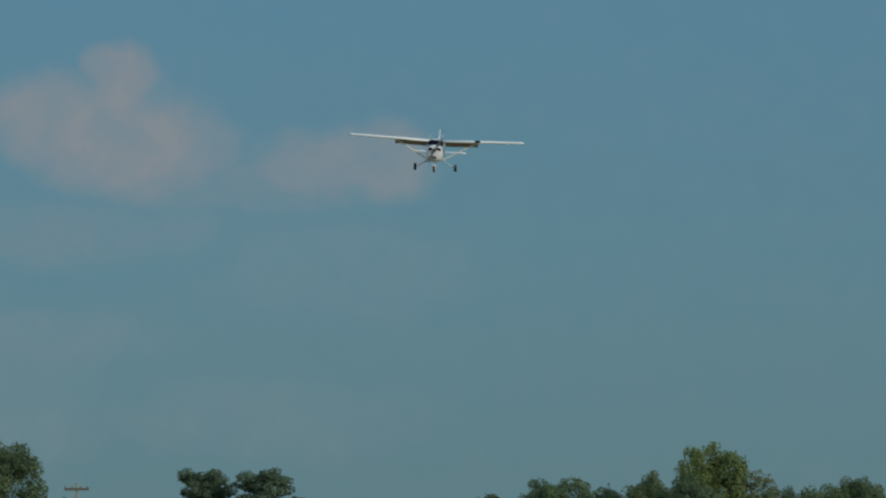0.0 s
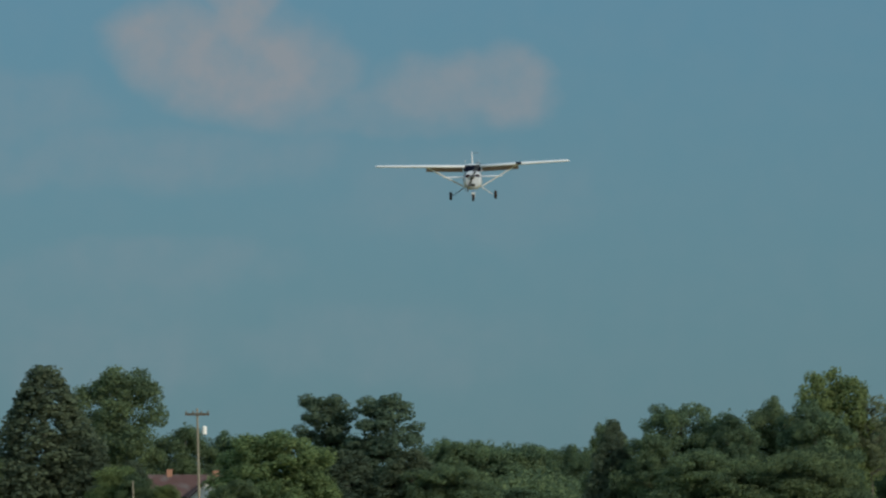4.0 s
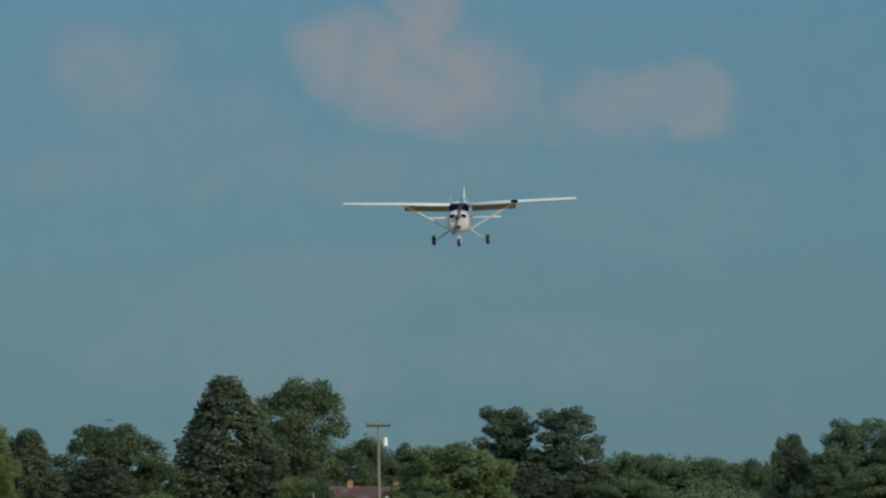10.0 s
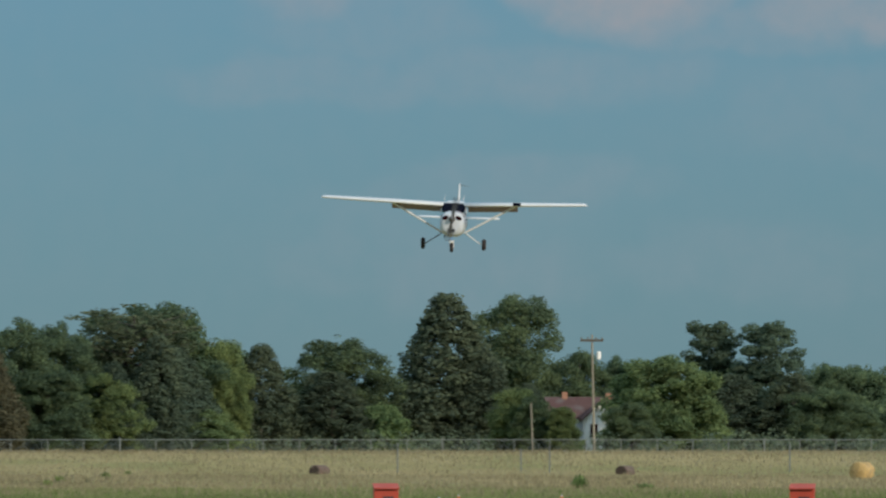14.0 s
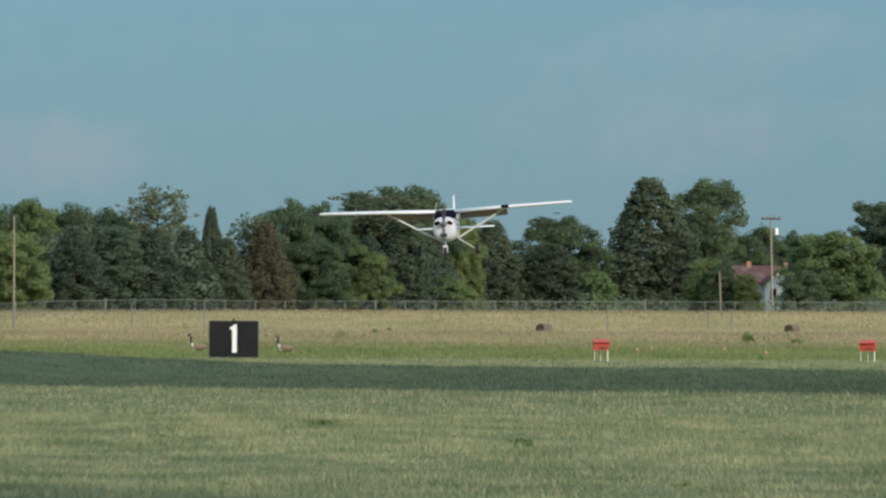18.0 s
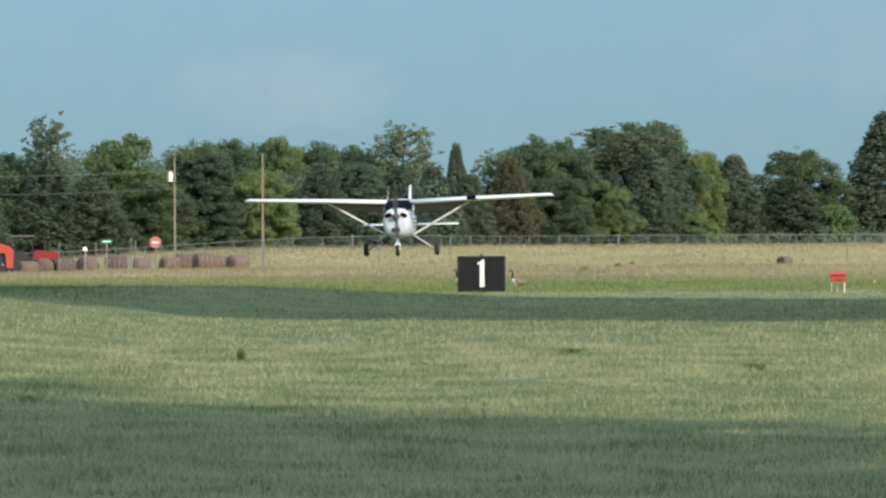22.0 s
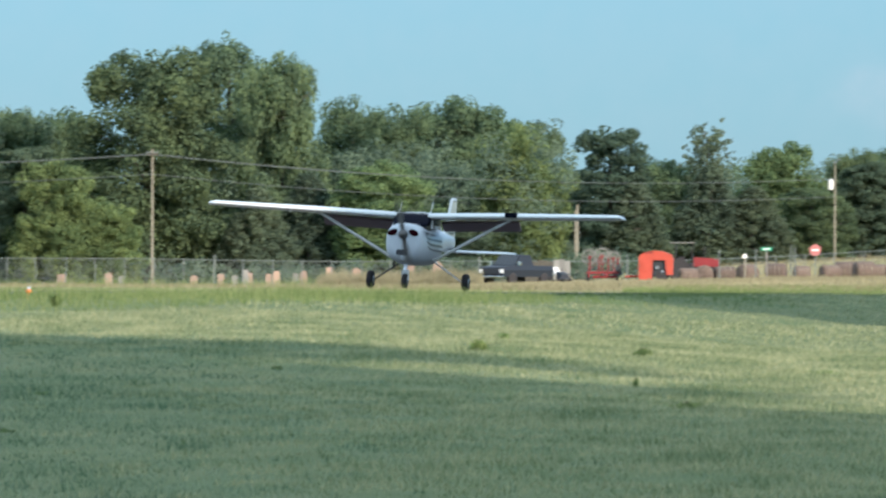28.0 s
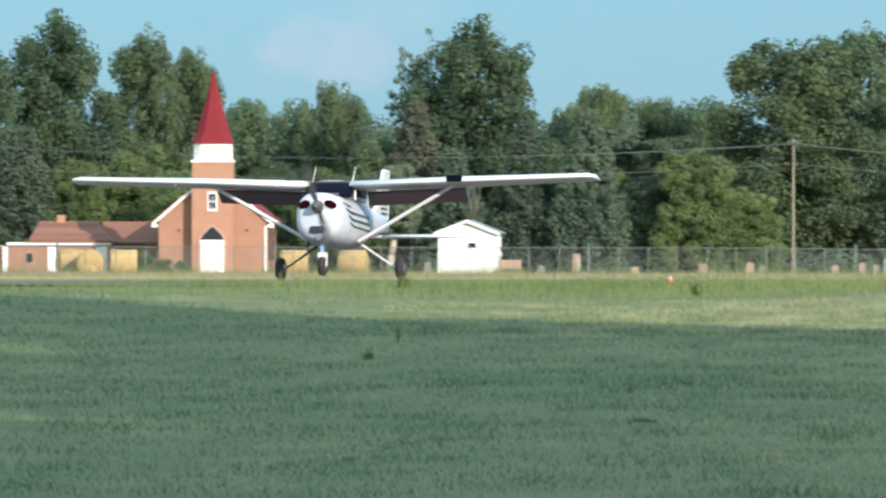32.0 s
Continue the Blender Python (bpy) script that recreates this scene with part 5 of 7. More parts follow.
def goose(x, y, turn, label):
    ob = root("goose", on_ground(x, y, turn), label, "goose", "geese by the runway sign")
    body = [(-0.34, 0.30, 0.03, 0.03), (-0.28, 0.29, 0.10, 0.09), (-0.15, 0.27, 0.17, 0.19), (0.05, 0.27, 0.20, 0.22), (0.18, 0.30, 0.16, 0.19), (0.25, 0.34, 0.09, 0.12), (0.28, 0.37, 0.05, 0.06)]
    part("body", loft([[(px, math.cos(a) * w * 0.66, z + math.sin(a) * h * 0.62) for a in [k * math.tau / 12 for k in range(12)]] for px, z, w, h in body]), M["goose_body"], ob, "brown barred plumage", True)
    part("breast", loft([[(px, math.cos(a) * w, z + math.sin(a) * h) for a in [k * math.tau / 10 for k in range(10)]] for px, z, w, h in ((0.10, 0.25, 0.11, 0.11), (0.22, 0.31, 0.10, 0.12), (0.29, 0.37, 0.045, 0.06))]), M["goose_white"], ob, "pale breast", True)
    bm = bmesh.new()
    prev = Vector((0.24, 0, 0.36))
    for p in ((0.28, 0, 0.48), (0.27, 0, 0.60), (0.28, 0, 0.70)):
        rod(bm, prev, p, 0.042, 0.036, 8)
        prev = Vector(p)
    part("neck", bm, M["goose_black"], ob, "black neck")
    hd = part("head", loft([[(px, math.cos(a) * r, z + math.sin(a) * r) for a in [k * math.tau / 10 for k in range(10)]] for px, z, r in ((0.24, 0.73, 0.02), (0.27, 0.735, 0.05), (0.33, 0.73, 0.045), (0.37, 0.715, 0.025), (0.43, 0.705, 0.01))]), M["goose_black"], ob, "black head and bill", True)
    part("cheek", boxed(0.27, -0.052, 0.69, 0.31, 0.052, 0.74, bevel=0.012), M["goose_white"], hd, "white cheek patch")
    part("tail", loft([[(-0.33, -0.06, 0.28), (-0.33, 0.06, 0.28), (-0.33, 0.06, 0.31), (-0.33, -0.06, 0.31)], [(-0.46, -0.03, 0.27), (-0.46, 0.03, 0.27), (-0.46, 0.03, 0.28), (-0.46, -0.03, 0.28)]]), M["goose_black"], ob)
    for s in (-1, 1):
        part("leg", rodded((0.02, s * 0.06, 0.16), (0.03, s * 0.06, -0.02), 0.016, n=6), M["goose_black"], ob)
    return ob


def marker_box(x, y, turn):
    ob = root("approach_light_box", on_ground(x, y, turn, 0.1) @ Matrix.Scale(0.78, 4), "orange-red approach light box on thin metal legs", "light box", "red boxes in the field")
    part("housing", loft([[(-0.32, -0.2, 0.34), (0.32, -0.2, 0.34), (0.32, 0.25, 0.36), (-0.32, 0.25, 0.36)], [(-0.33, -0.24, 0.66), (0.33, -0.24, 0.66), (0.33, 0.25, 0.78), (-0.33, 0.25, 0.78)]]), M["orange"], ob)
    part("hood", loft([[(-0.34, -0.34, 0.66), (0.34, -0.34, 0.66), (0.34, -0.34, 0.685), (-0.34, -0.34, 0.685)], [(-0.34, 0.26, 0.79), (0.34, 0.26, 0.79), (0.34, 0.26, 0.815), (-0.34, 0.26, 0.815)]]), M["orange"], ob, "sloping orange hood")
    part("lens_slot", boxed(-0.1, -0.215, 0.40, 0.2, -0.19, 0.50), M["dark_metal"], ob)
    for sx, sy in ((-0.28, -0.15), (0.28, -0.15), (0.0, 0.2), (0.28, 0.2)):
        part("leg", rodded((sx, sy, 0.38), (sx, sy, -0.22), 0.013, n=6), M["trim"], ob, "thin white leg")


def edge_light(x, y, size, label):
    ob = root("runway_edge_light", on_ground(x, y), label, "runway light", "runway edge lights")
    part("stem", rodded((0, 0, -0.05), (0, 0, 0.22 * size), 0.025 * size, n=8), M["amber"], ob)
    part("body", turned(((0.07 * size, 0.20 * size), (0.10 * size, 0.24 * size), (0.10 * size, 0.30 * size), (0.06 * size, 0.33 * size)), 12), M["amber"], ob)
    part("lens", turned(((0.05 * size, 0.33 * size), (0.05 * size, 0.36 * size), (0.04 * size, 0.40 * size), (0.0, 0.42 * size)), 12), M["pale_blue"], ob, "pale glass lens")


distance_sign(*at(-0.01172, 480))
goose_standing = goose(*at(-0.01435, 528), 180, "grey-brown goose standing with a raised black neck")
goose_walking = goose(*at(-0.0079, 516), 180, "brown goose with a black neck, walking in the grass")
marker_box(*at(0.01462, 455), 4)
marker_box(*at(0.03372, 455), -6)
for b, d in ((0.01833, 560), (0.0236, 560), (0.0265, 520), (0.0173, 540)):
    edge_light(*at(b, d), 0.55, "small orange runway edge light in the grass")
edge_light(*at(-0.0939, 226), 0.50, "small orange runway edge light with a pale lens")


# ---- poles and wires ----
def pole(x, y, h, r, label, arm=0.0, lean=0.0, transformer=False, lamp=False):
    ob = root("utility_pole", on_ground(x, y), label, "utility pole", "poles along the road")
    part("shaft", rodded((0, 0, -0.3), (lean, 0, h), r * 0.8, r * 0.55, 10), M["pole"], ob)
    if arm:
        part("crossarm", boxed(-arm + lean, -0.06 - r, h - 0.42, arm + lean, -r, h - 0.28), M["bark"], ob, "dark crossarm")
        for px in (-arm * 0.9, -arm * 0.35, arm * 0.35, arm * 0.9):
            part("insulator", turned(((0.05, h - 0.28), (0.06, h - 0.22), (0.03, h - 0.14)), 8), M["galv"], ob).location = (px + lean, -0.03 - r, 0)
    if transformer:
        part("transformer", turned(((0.0, h - 1.5), (0.13, h - 1.5), (0.13, h - 1.08), (0.08, h - 1.02)), 14), M["trim"], ob, "pale grey transformer can").location = (0.27, 0, 0)
    if lamp:
        part("lamp_arm", rodded((0, -r, h - 0.3), (0.25, -0.5, h + 0.15), 0.03, n=6), M["galv"], ob)
        part("lamp_head", loft([[(0.2, -0.5, h + 0.05), (0.4, -0.5, h + 0.05), (0.4, -0.5, h + 0.15), (0.2, -0.5, h + 0.15)], [(0.25, -0.85, h + 0.05), (0.35, -0.85, h + 0.05), (0.35, -0.85, h + 0.1), (0.25, -0.85, h + 0.1)]]), M["galv"], ob)
        part("meter_can", turned(((0.0, h - 2.0), (0.17, h - 2.0), (0.18, h - 1.45), (0.12, h - 1.3), (0.0, h - 1.25)), 14), M["trim"], ob, "white transformer can").location = (-0.3, 0, 0)
    return ob


pole(*at(0.02735, 1000), 7.2, 0.11, "weathered wooden utility pole with crossarm and white transformer", 0.7, -0.15, True)
pole(*at(0.0236, 1000), 3.0, 0.08, "short leaning wooden pole", 0, -0.12)
pole(*at(-0.02787, 872), 7.1, 0.09, "tall thin wooden pole against the trees")
pole(*at(-0.03437, 950), 6.9, 0.10, "wooden pole with a white can and a lamp arm", 0, 0, False, True)
pole(*at(-0.0534, 900), 4.9, 0.13, "stout pale wooden pole")
# added just behind, to read as the dark left side of the pole above
pole(*at(-0.05353, 904), 4.5, 0.12, "dark wooden pole beside the pale one")
pole(*at(-0.0848, 850), 8.7, 0.11, "tall wooden utility pole with short crossarm", 0.35)
pole(*at(-0.1105, 868), 5.6, 0.05, "thin mast behind the white shed")


def wire(ends, sag, label):
    """A hanging cable from pole to pole."""
    rings = []
    for a, b in zip(ends, ends[1:]):
        a, b = Vector(a), Vector(b)
        for k in range(13):
            q = k / 12
            p = a.lerp(b, q) - Vector((0, 0, sag * 4 * q * (1 - q)))
            rings.append([p + Vector((0, c, e)) for c, e in ((0.018, 0), (0, 0.018), (-0.018, 0), (0, -0.018))])
    bm = loft(rings)
    tagged(part("power_line", bm, M["wire"]), label, "power line", "power lines")


def high(bearing, d, z):
    x, y = at(bearing, d)
    return (x, y, z)


for dz, off in ((0.0, -0.3), (0.0, 0.3), (-1.25, 0.0)):
    wire([high(-0.148, 838, 9.4 + dz), (at(-0.0848, 850)[0] + off, at(-0.0848, 850)[1], 9.62 + dz), (at(-0.0344, 950)[0], at(-0.0344, 950)[1], 9.0 + dz)], 0.9, "thin dark power line slung between wooden poles")


# ---- fence ----
def fence():
    ob = root("chain_link_fence", pose(0, 0, 0), "long galvanised chain-link fence with posts and top rail", "fence")
    rail, mesh = bmesh.new(), []
    post = bpy.data.meshes.new("post")
    bm = rodded((0, 0, -0.1), (0, 0, 1.8), 0.04, n=8)
    bm.to_mesh(post)
    bm.free()
    post.materials.append(M["galv"])
    prev = None
    n = 108
    for k in range(n + 1):
        q = k / n
        b = -0.148 + q * 0.236
        d = prof(b, ((-0.16, 806), (-0.066, 806), (0.0, 983), (0.03, 1000), (0.1, 1022)))
        x, y = at(b, d)
        z = ground_z(x, y)
        high_up = 1.0 - 0.17 * min(1.0, max(0.0, (b + 0.085) / 0.03)) - 0.38 * min(1.0, max(0.0, (b + 0.06) / 0.05))
        p = new("post", post)
        p.parent = ob
        p.location = (x, y, z)
        p.rotation_euler = (0.02 * math.sin(k * 5.1), 0.03 * math.sin(k * 3.7), 0)
        p.scale = (1.5, 1.5, 1.12 * high_up) if k % 9 == 4 else (0.8, 0.8, high_up)
        cur = Vector((x, y, z))
        if prev is not None:
            rod(rail, prev + Vector((0, 0, 1.74 * high_up)), cur + Vector((0, 0, 1.74 * high_up)), 0.022, n=5)
            m = 22
            for j in range(m):
                for s in (-1, 1):
                    q0, q1 = j / m, (j + s * 11) / m
                    t0, t1 = 0.05, 1.72 * high_up
                    if q1 > 1:
                        t1 = t0 + (t1 - t0) * (1 - q0) / (q1 - q0)
                        q1 = 1
                    elif q1 < 0:
                        t1 = t0 + (t1 - t0) * q0 / (q0 - q1)
                        q1 = 0
                    a, c = prev.lerp(cur, q0) + Vector((0, 0, t0)), prev.lerp(cur, q1) + Vector((0, 0, t1))
                    w = Vector((0.005, 0, 0))
                    mesh.append((a - w, a + w, c + w, c - w))
        prev = cur
    part("top_rail", rail, M["galv"], ob)
    net = part("wire_netting", soup("wire_netting", np.array(mesh), 4), M["galv"], ob)
    tagged(net, kind="stuff")


fence()


# ---- church, annex, shed, house ----
def gable_wall(w, h_eave, h_top, y0, y1, holes=()):
    """A gable wall from y0 to y1 as a prism."""
    pts = [(-w / 2, 0), (w / 2, 0), (w / 2, h_eave), (0, h_top), (-w / 2, h_eave)]
    return loft([[(x, y0, z) for x, z in pts], [(x, y1, z) for x, z in pts]])


def roof_slab(x0, z0, x1, z1, y0, y1, t=0.16):
    return loft([[(x0, y, z0), (x1, y, z1), (x1, y, z1 + t), (x0, y, z0 + t)] for y in (y0, y1)])


def arch_ring(w, h_spring, h_top, y, grow=0.0, n=7):
    """A pointed arch outline."""
    r = [(-w / 2 - grow, 0.0), (-w / 2 - grow, h_spring)]
    for k in range(1, n):
        q = k / n
        r.append(((-w / 2 - grow) * (1 - q ** 1.5), h_spring + (h_top + grow - h_spring) * q ** 0.85))
    r.append((0, h_top + grow))
    r += [(-x, z) for x, z in reversed(r[:-1])]
    return [(x, y, z) for x, z in r]


def church(x, y, turn):
    ob = root("church", on_ground(x, y, turn), "small red-brick country church with a red steeple and white doors", "church")
    part("nave", gable_wall(6.7, 3.45, 6.3, 0, 15), M["brick"], ob, "red-brick nave")
    for s in (-1, 1):
        part("roof", roof_slab(0, 6.42, s * 3.75, 3.22, -0.12, 15.2), M["roof_red"], ob, "dark red metal roof")
        part("bargeboard", roof_slab(s * 0.0, 6.30, s * 3.78, 3.06, -0.2, -0.1, 0.2), M["trim"], ob, "white gable board")
        part("eave_return", boxed(min(s * 3.4, s * 3.78), -0.2, 3.0, max(s * 3.4, s * 3.78), -0.02, 3.2), M["trim"], ob)
        part("wall_lamp", boxed(s * 2.1 - 0.06, -0.06, 2.75, s * 2.1 + 0.06, 0, 2.9), M["dark_metal"], ob)
        for k in range(3):
            w = part("side_window", boxed(min(s * 3.34, s * 3.4), 2.2 + k * 4, 1.0, max(s * 3.34, s * 3.4), 3.2 + k * 4, 2.9), M["window"], ob)
    part("downpipe", boxed(3.2, -0.08, 0.1, 3.32, 0.0, 3.1), M["trim"], ob, "white corner downpipe")
    tw = part("tower", boxed(-1.265, -0.85, 0, 1.265, 1.6, 7.1, bevel=0.03), M["brick"], ob, "square brick bell tower")
    part("cornice", boxed(-1.32, -0.91, 7.02, 1.32, 1.66, 7.16), M["trim"], tw, "white cornice")

    def octagon(r, z, cut=0.62):
        return [(px * r, 0.375 + py * r, z) for px, py in ((-1, -cut), (-cut, -1), (cut, -1), (1, -cut), (1, cut), (cut, 1), (-cut, 1), (-1, cut))]

    part("belfry", loft([octagon(1.17, 7.16), octagon(1.17, 8.22)]), M["trim"], ob, "white eight-sided belfry")
    sp = part("spire", loft([octagon(1.30, 8.18), octagon(1.27, 8.26), octagon(1.02, 8.85, 0.5), octagon(0.50, 10.7, 0.45), octagon(0.10, 12.4, 0.42), octagon(0.03, 12.75, 0.42)]), M["roof_red"], ob, "tall dark red steeple")
    part("finial", rodded((0, 0.375, 12.7), (0, 0.375, 13.1), 0.03, 0.01, 6), M["dark_metal"], sp)
    part("door_surround", loft([arch_ring(1.46, 2.1, 3.05, -0.93, 0.16), arch_ring(1.46, 2.1, 3.05, -0.85, 0.16)]), M["mortar"], ob, "pale brick arch")
    part("door_arch", loft([arch_ring(1.46, 2.1, 3.05, -0.95), arch_ring(1.46, 2.1, 3.05, -0.90)]), M["window"], ob, "dark pointed fanlight")
    for s in (-1, 1):
        d = part("door_leaf", boxed(min(s * 0.008, s * 0.72), -1.0, 0.12, max(s * 0.008, s * 0.72), -0.94, 2.22, bevel=0.012), M["trim"], ob, "white panelled door")
        for z0, z1 in ((0.3, 0.95), (1.1, 2.05)):
            part("panel", boxed(min(s * 0.12, s * 0.62), -1.012, z0, max(s * 0.12, s * 0.62), -0.998, z1, bevel=0.004), M["trim"], d)
        part("handle", boxed(s * 0.09 - 0.02, -1.05, 1.0, s * 0.09 + 0.02, -1.0, 1.16), M["dark_metal"], d)
    part("step", boxed(-1.1, -2.0, 0, 1.1, -0.86, 0.14, bevel=0.02), M["mortar"], ob, "low brick entrance step")
    wf = part("window_frame", boxed(-0.30, -0.90, 4.0, 0.30, -0.85, 5.2, bevel=0.01), M["trim"], ob, "white window frame")
    for px in (-0.21, 0.015):
        for z0 in (4.14, 4.63):
            part("pane", boxed(px, -0.915, z0, px + 0.195, -0.898, z0 + 0.44), M["window"], wf)


def annex(x, y, turn):
    ob = root("brick_annex", on_ground(x, y, turn), "low red-brick annex with a brown shingle roof and white doors", "building")
    part("wall", boxed(-6.0, 0, 0, 0.3, 6.0, 1.96), M["brick"], ob)
    part("side_wing", boxed(-10.5, 0.4, 0, -6.0, 5.0, 1.9), M["brick"], ob, "flat-roofed brick side wing")
    part("fascia", boxed(-6.1, -0.2, 1.90, 0.42, -0.12, 2.06), M["trim"], ob, "white fascia board")
    part("soffit", boxed(-6.1, -0.12, 1.965, 0.42, 6.1, 2.02), M["trim"], ob)
    ridge = [(-4.1, 3.0, 3.3), (-0.4, 3.0, 3.3)]
    eave = [(-4.75, -0.28, 2.06), (0.5, -0.28, 2.06), (0.5, 6.3, 2.06), (-4.75, 6.3, 2.06)]
    for f in ((eave[0], eave[1], ridge[1], ridge[0]), (eave[1], eave[2], ridge[1]), (eave[2], eave[3], ridge[0], ridge[1]), (eave[3], eave[0], ridge[0])):
        slope = part("roof_slope", loft([list(f), [(a, b, c + 0.1) for a, b, c in f]]), M["roof_brown"], ob, "brown shingles")
        if f[0] == eave[0]:
            for k in range(9):
                q0, q1 = k / 9, (k + 1.15) / 9
                row = []
                for q, lift in ((q0, 0.135), (min(1, q1), 0.105)):
                    row.append([Vector(eave[0]).lerp(Vector(ridge[0]), q) + Vector((0.02, 0, lift)), Vector(eave[1]).lerp(Vector(ridge[1]), q) + Vector((-0.02, 0, lift))])
                part("shingle_course", loft([[row[0][0], row[0][1], row[1][1], row[1][0]], [p - Vector((0, 0, 0.02)) for p in (row[0][0], row[0][1], row[1][1], row[1][0])]]), M["roof_brown"], slope)
    part("link_wall", boxed(0.3, 2.6, 0, 4.2, 6.0, 1.95), M["brick"], ob, "brick passage towards the church")
    part("link_roof", loft([[(0.2, 2.3, 2.0), (4.2, 2.3, 2.0), (4.2, 4.6, 3.3), (-0.2, 4.6, 3.3)], [(0.2, 2.3, 2.1), (4.2, 2.3, 2.1), (4.2, 4.6, 3.4), (-0.2, 4.6, 3.4)]]), M["roof_brown"], ob, "brown shingles")
    ch = part("chimney", boxed(-3.0, 2.7, 2.9, -2.5, 3.2, 3.72), M["brick"], ob)
    part("cap", boxed(-3.04, 2.66, 3.72, -2.46, 3.24, 3.78), M["mortar"], ch)
    for px, w in ((-6.35, 0.32), (-3.53, 0.6), (-0.53, 0.7)):
        d = part("door", boxed(px, -0.06, 0.05, px + w, 0.39 if px < -6 else -0.003, 1.84, bevel=0.01), M["trim"], ob, "white door")
        part("handle", boxed(px + w - 0.12, -0.1, 0.92, px + w - 0.08, -0.06, 1.02), M["dark_metal"], d)
    w = part("window", boxed(-5.0, -0.05, 0.75, -4.4, -0.003, 1.45), M["mortar"], ob, "brick-coloured window frame")
    part("pane", boxed(-4.93, -0.065, 0.81, -4.47, -0.048, 1.39), M["window"], w)


def shed(x, y, turn):
    ob = root("shed", on_ground(x, y, turn), "small white-sided shed with a grey-green gable roof", "shed")
    part("wall", gable_wall(3.55, 2.72, 3.38, 0, 3.0), M["siding"], ob)
    for k in range(9):
        part("siding_board", loft([[(-1.78, -0.004, 0.25 + k * 0.28), (1.78, -0.004, 0.25 + k * 0.28), (1.78, -0.004, 0.52 + k * 0.28), (-1.78, -0.004, 0.52 + k * 0.28)], [(-1.78, -0.022, 0.25 + k * 0.28), (1.78, -0.022, 0.25 + k * 0.28), (1.78, -0.008, 0.52 + k * 0.28), (-1.78, -0.008, 0.52 + k * 0.28)]]), M["siding"], ob)
    for s in (-1, 1):
        part("roof", roof_slab(0, 3.40, s * 2.02, 2.62, -0.25, 3.2, 0.09), M["roof_grey"], ob, "grey-green roof")
        part("bargeboard", roof_slab(0, 3.30, s * 2.02, 2.52, -0.29, -0.24, 0.16), M["siding"], ob, "white gable board")
    part("plinth", boxed(-1.8, -0.03, -0.1, 1.8, 3.02, 0.12), M["brick"], ob, "red brick plinth")
    w = part("window", boxed(-0.02, -0.06, 1.68, 0.64, -0.012, 2.1), M["trim"], ob)
    part("pane", boxed(0.06, -0.07, 1.73, 0.56, -0.055, 2.05), M["window"], w)
    part("door", boxed(1.775, 0.9, 0.15, 1.80, 1.8, 2.1), M["trim"], ob)
    st = part("deck", boxed(1.82, 0.3, 0.0, 3.3, 2.2, 0.35), M["pole"], ob, "weathered wooden deck")
    for px in (1.9, 2.55, 3.22):
        part("deck_post", boxed(px, 0.3, 0.3, px + 0.07, 0.37, 1.05), M["pole"], st)
    part("deck_board", boxed(1.9, 0.26, 0.45, 3.3, 0.3, 1.02), M["mortar"], st)
    part("vent", boxed(1.85, 0.6, 1.25, 2.05, 0.9, 1.5), M["trim"], ob)


def house(x, y, turn):
    ob = root("farmhouse", on_ground(x, y, turn) @ Matrix.Diagonal((0.70, 0.78, 0.84, 1)), "old pale farmhouse with a rusty tin roof among trees", "house")
    part("main_block", boxed(-3.6, 1.0, 0, 2.6, 6.0, 2.55), M["pale_blue"], ob)
    for y0, z0, y1, z1 in ((0.7, 2.45, 3.5, 4.05), (6.3, 2.45, 3.5, 4.05)):
        part("roof", loft([[(-3.9, y0, z0), (2.9, y0, z0), (2.9, y1, z1), (-3.9, y1, z1)], [(-3.9, y0, z0 + 0.08), (2.9, y0, z0 + 0.08), (2.9, y1, z1 + 0.08), (-3.9, y1, z1 + 0.08)]]), M["roof_rust"], ob, "rusty red tin roof")
    wing = part("front_wing", loft([[(px, yy, z) for px, z in ((-0.6, 0), (2.4, 0), (2.4, 2.5), (0.9, 3.6), (-0.6, 2.5))] for yy in (-1.2, 3.4)]), M["siding"], ob, "pale gabled wing")
    for s in (-1, 1):
        part("wing_roof", loft([[(0.9, yy, 3.62), (0.9 + s * 1.8, yy, 2.32), (0.9 + s * 1.8, yy, 2.42), (0.9, yy, 3.74)] for yy in (-1.5, 3.4)]), M["roof_rust"], ob, "rusty tin roof")
    w = part("window", boxed(-0.2, -1.26, 0.95, 0.6, -1.2, 2.1), M["trim"], ob)
    part("pane", boxed(-0.12, -1.28, 1.02, 0.52, -1.255, 2.03), M["intake"], w, "dark red window")
    for px, h in ((-2.3, 4.5), (1.7, 4.4)):
        part("chimney", boxed(px, 3.2, 3.3, px + 0.5, 3.7, h), M["brick"], ob, "orange brick chimney")


tree("shrub", *at(-0.1326, 832), 1.7, 1.7)
tree("shrub", *at(-0.1300, 826), 1.1, 1.5)
tree("shrub", *at(-0.1313, 824), 1.2, 1.3)
church(*at(-0.12769, 836), 5)
annex(*at(-0.1357, 845), 7)
shed(*at(-0.1089, 826), 0)
house(*at(0.0272, 1036), 3)


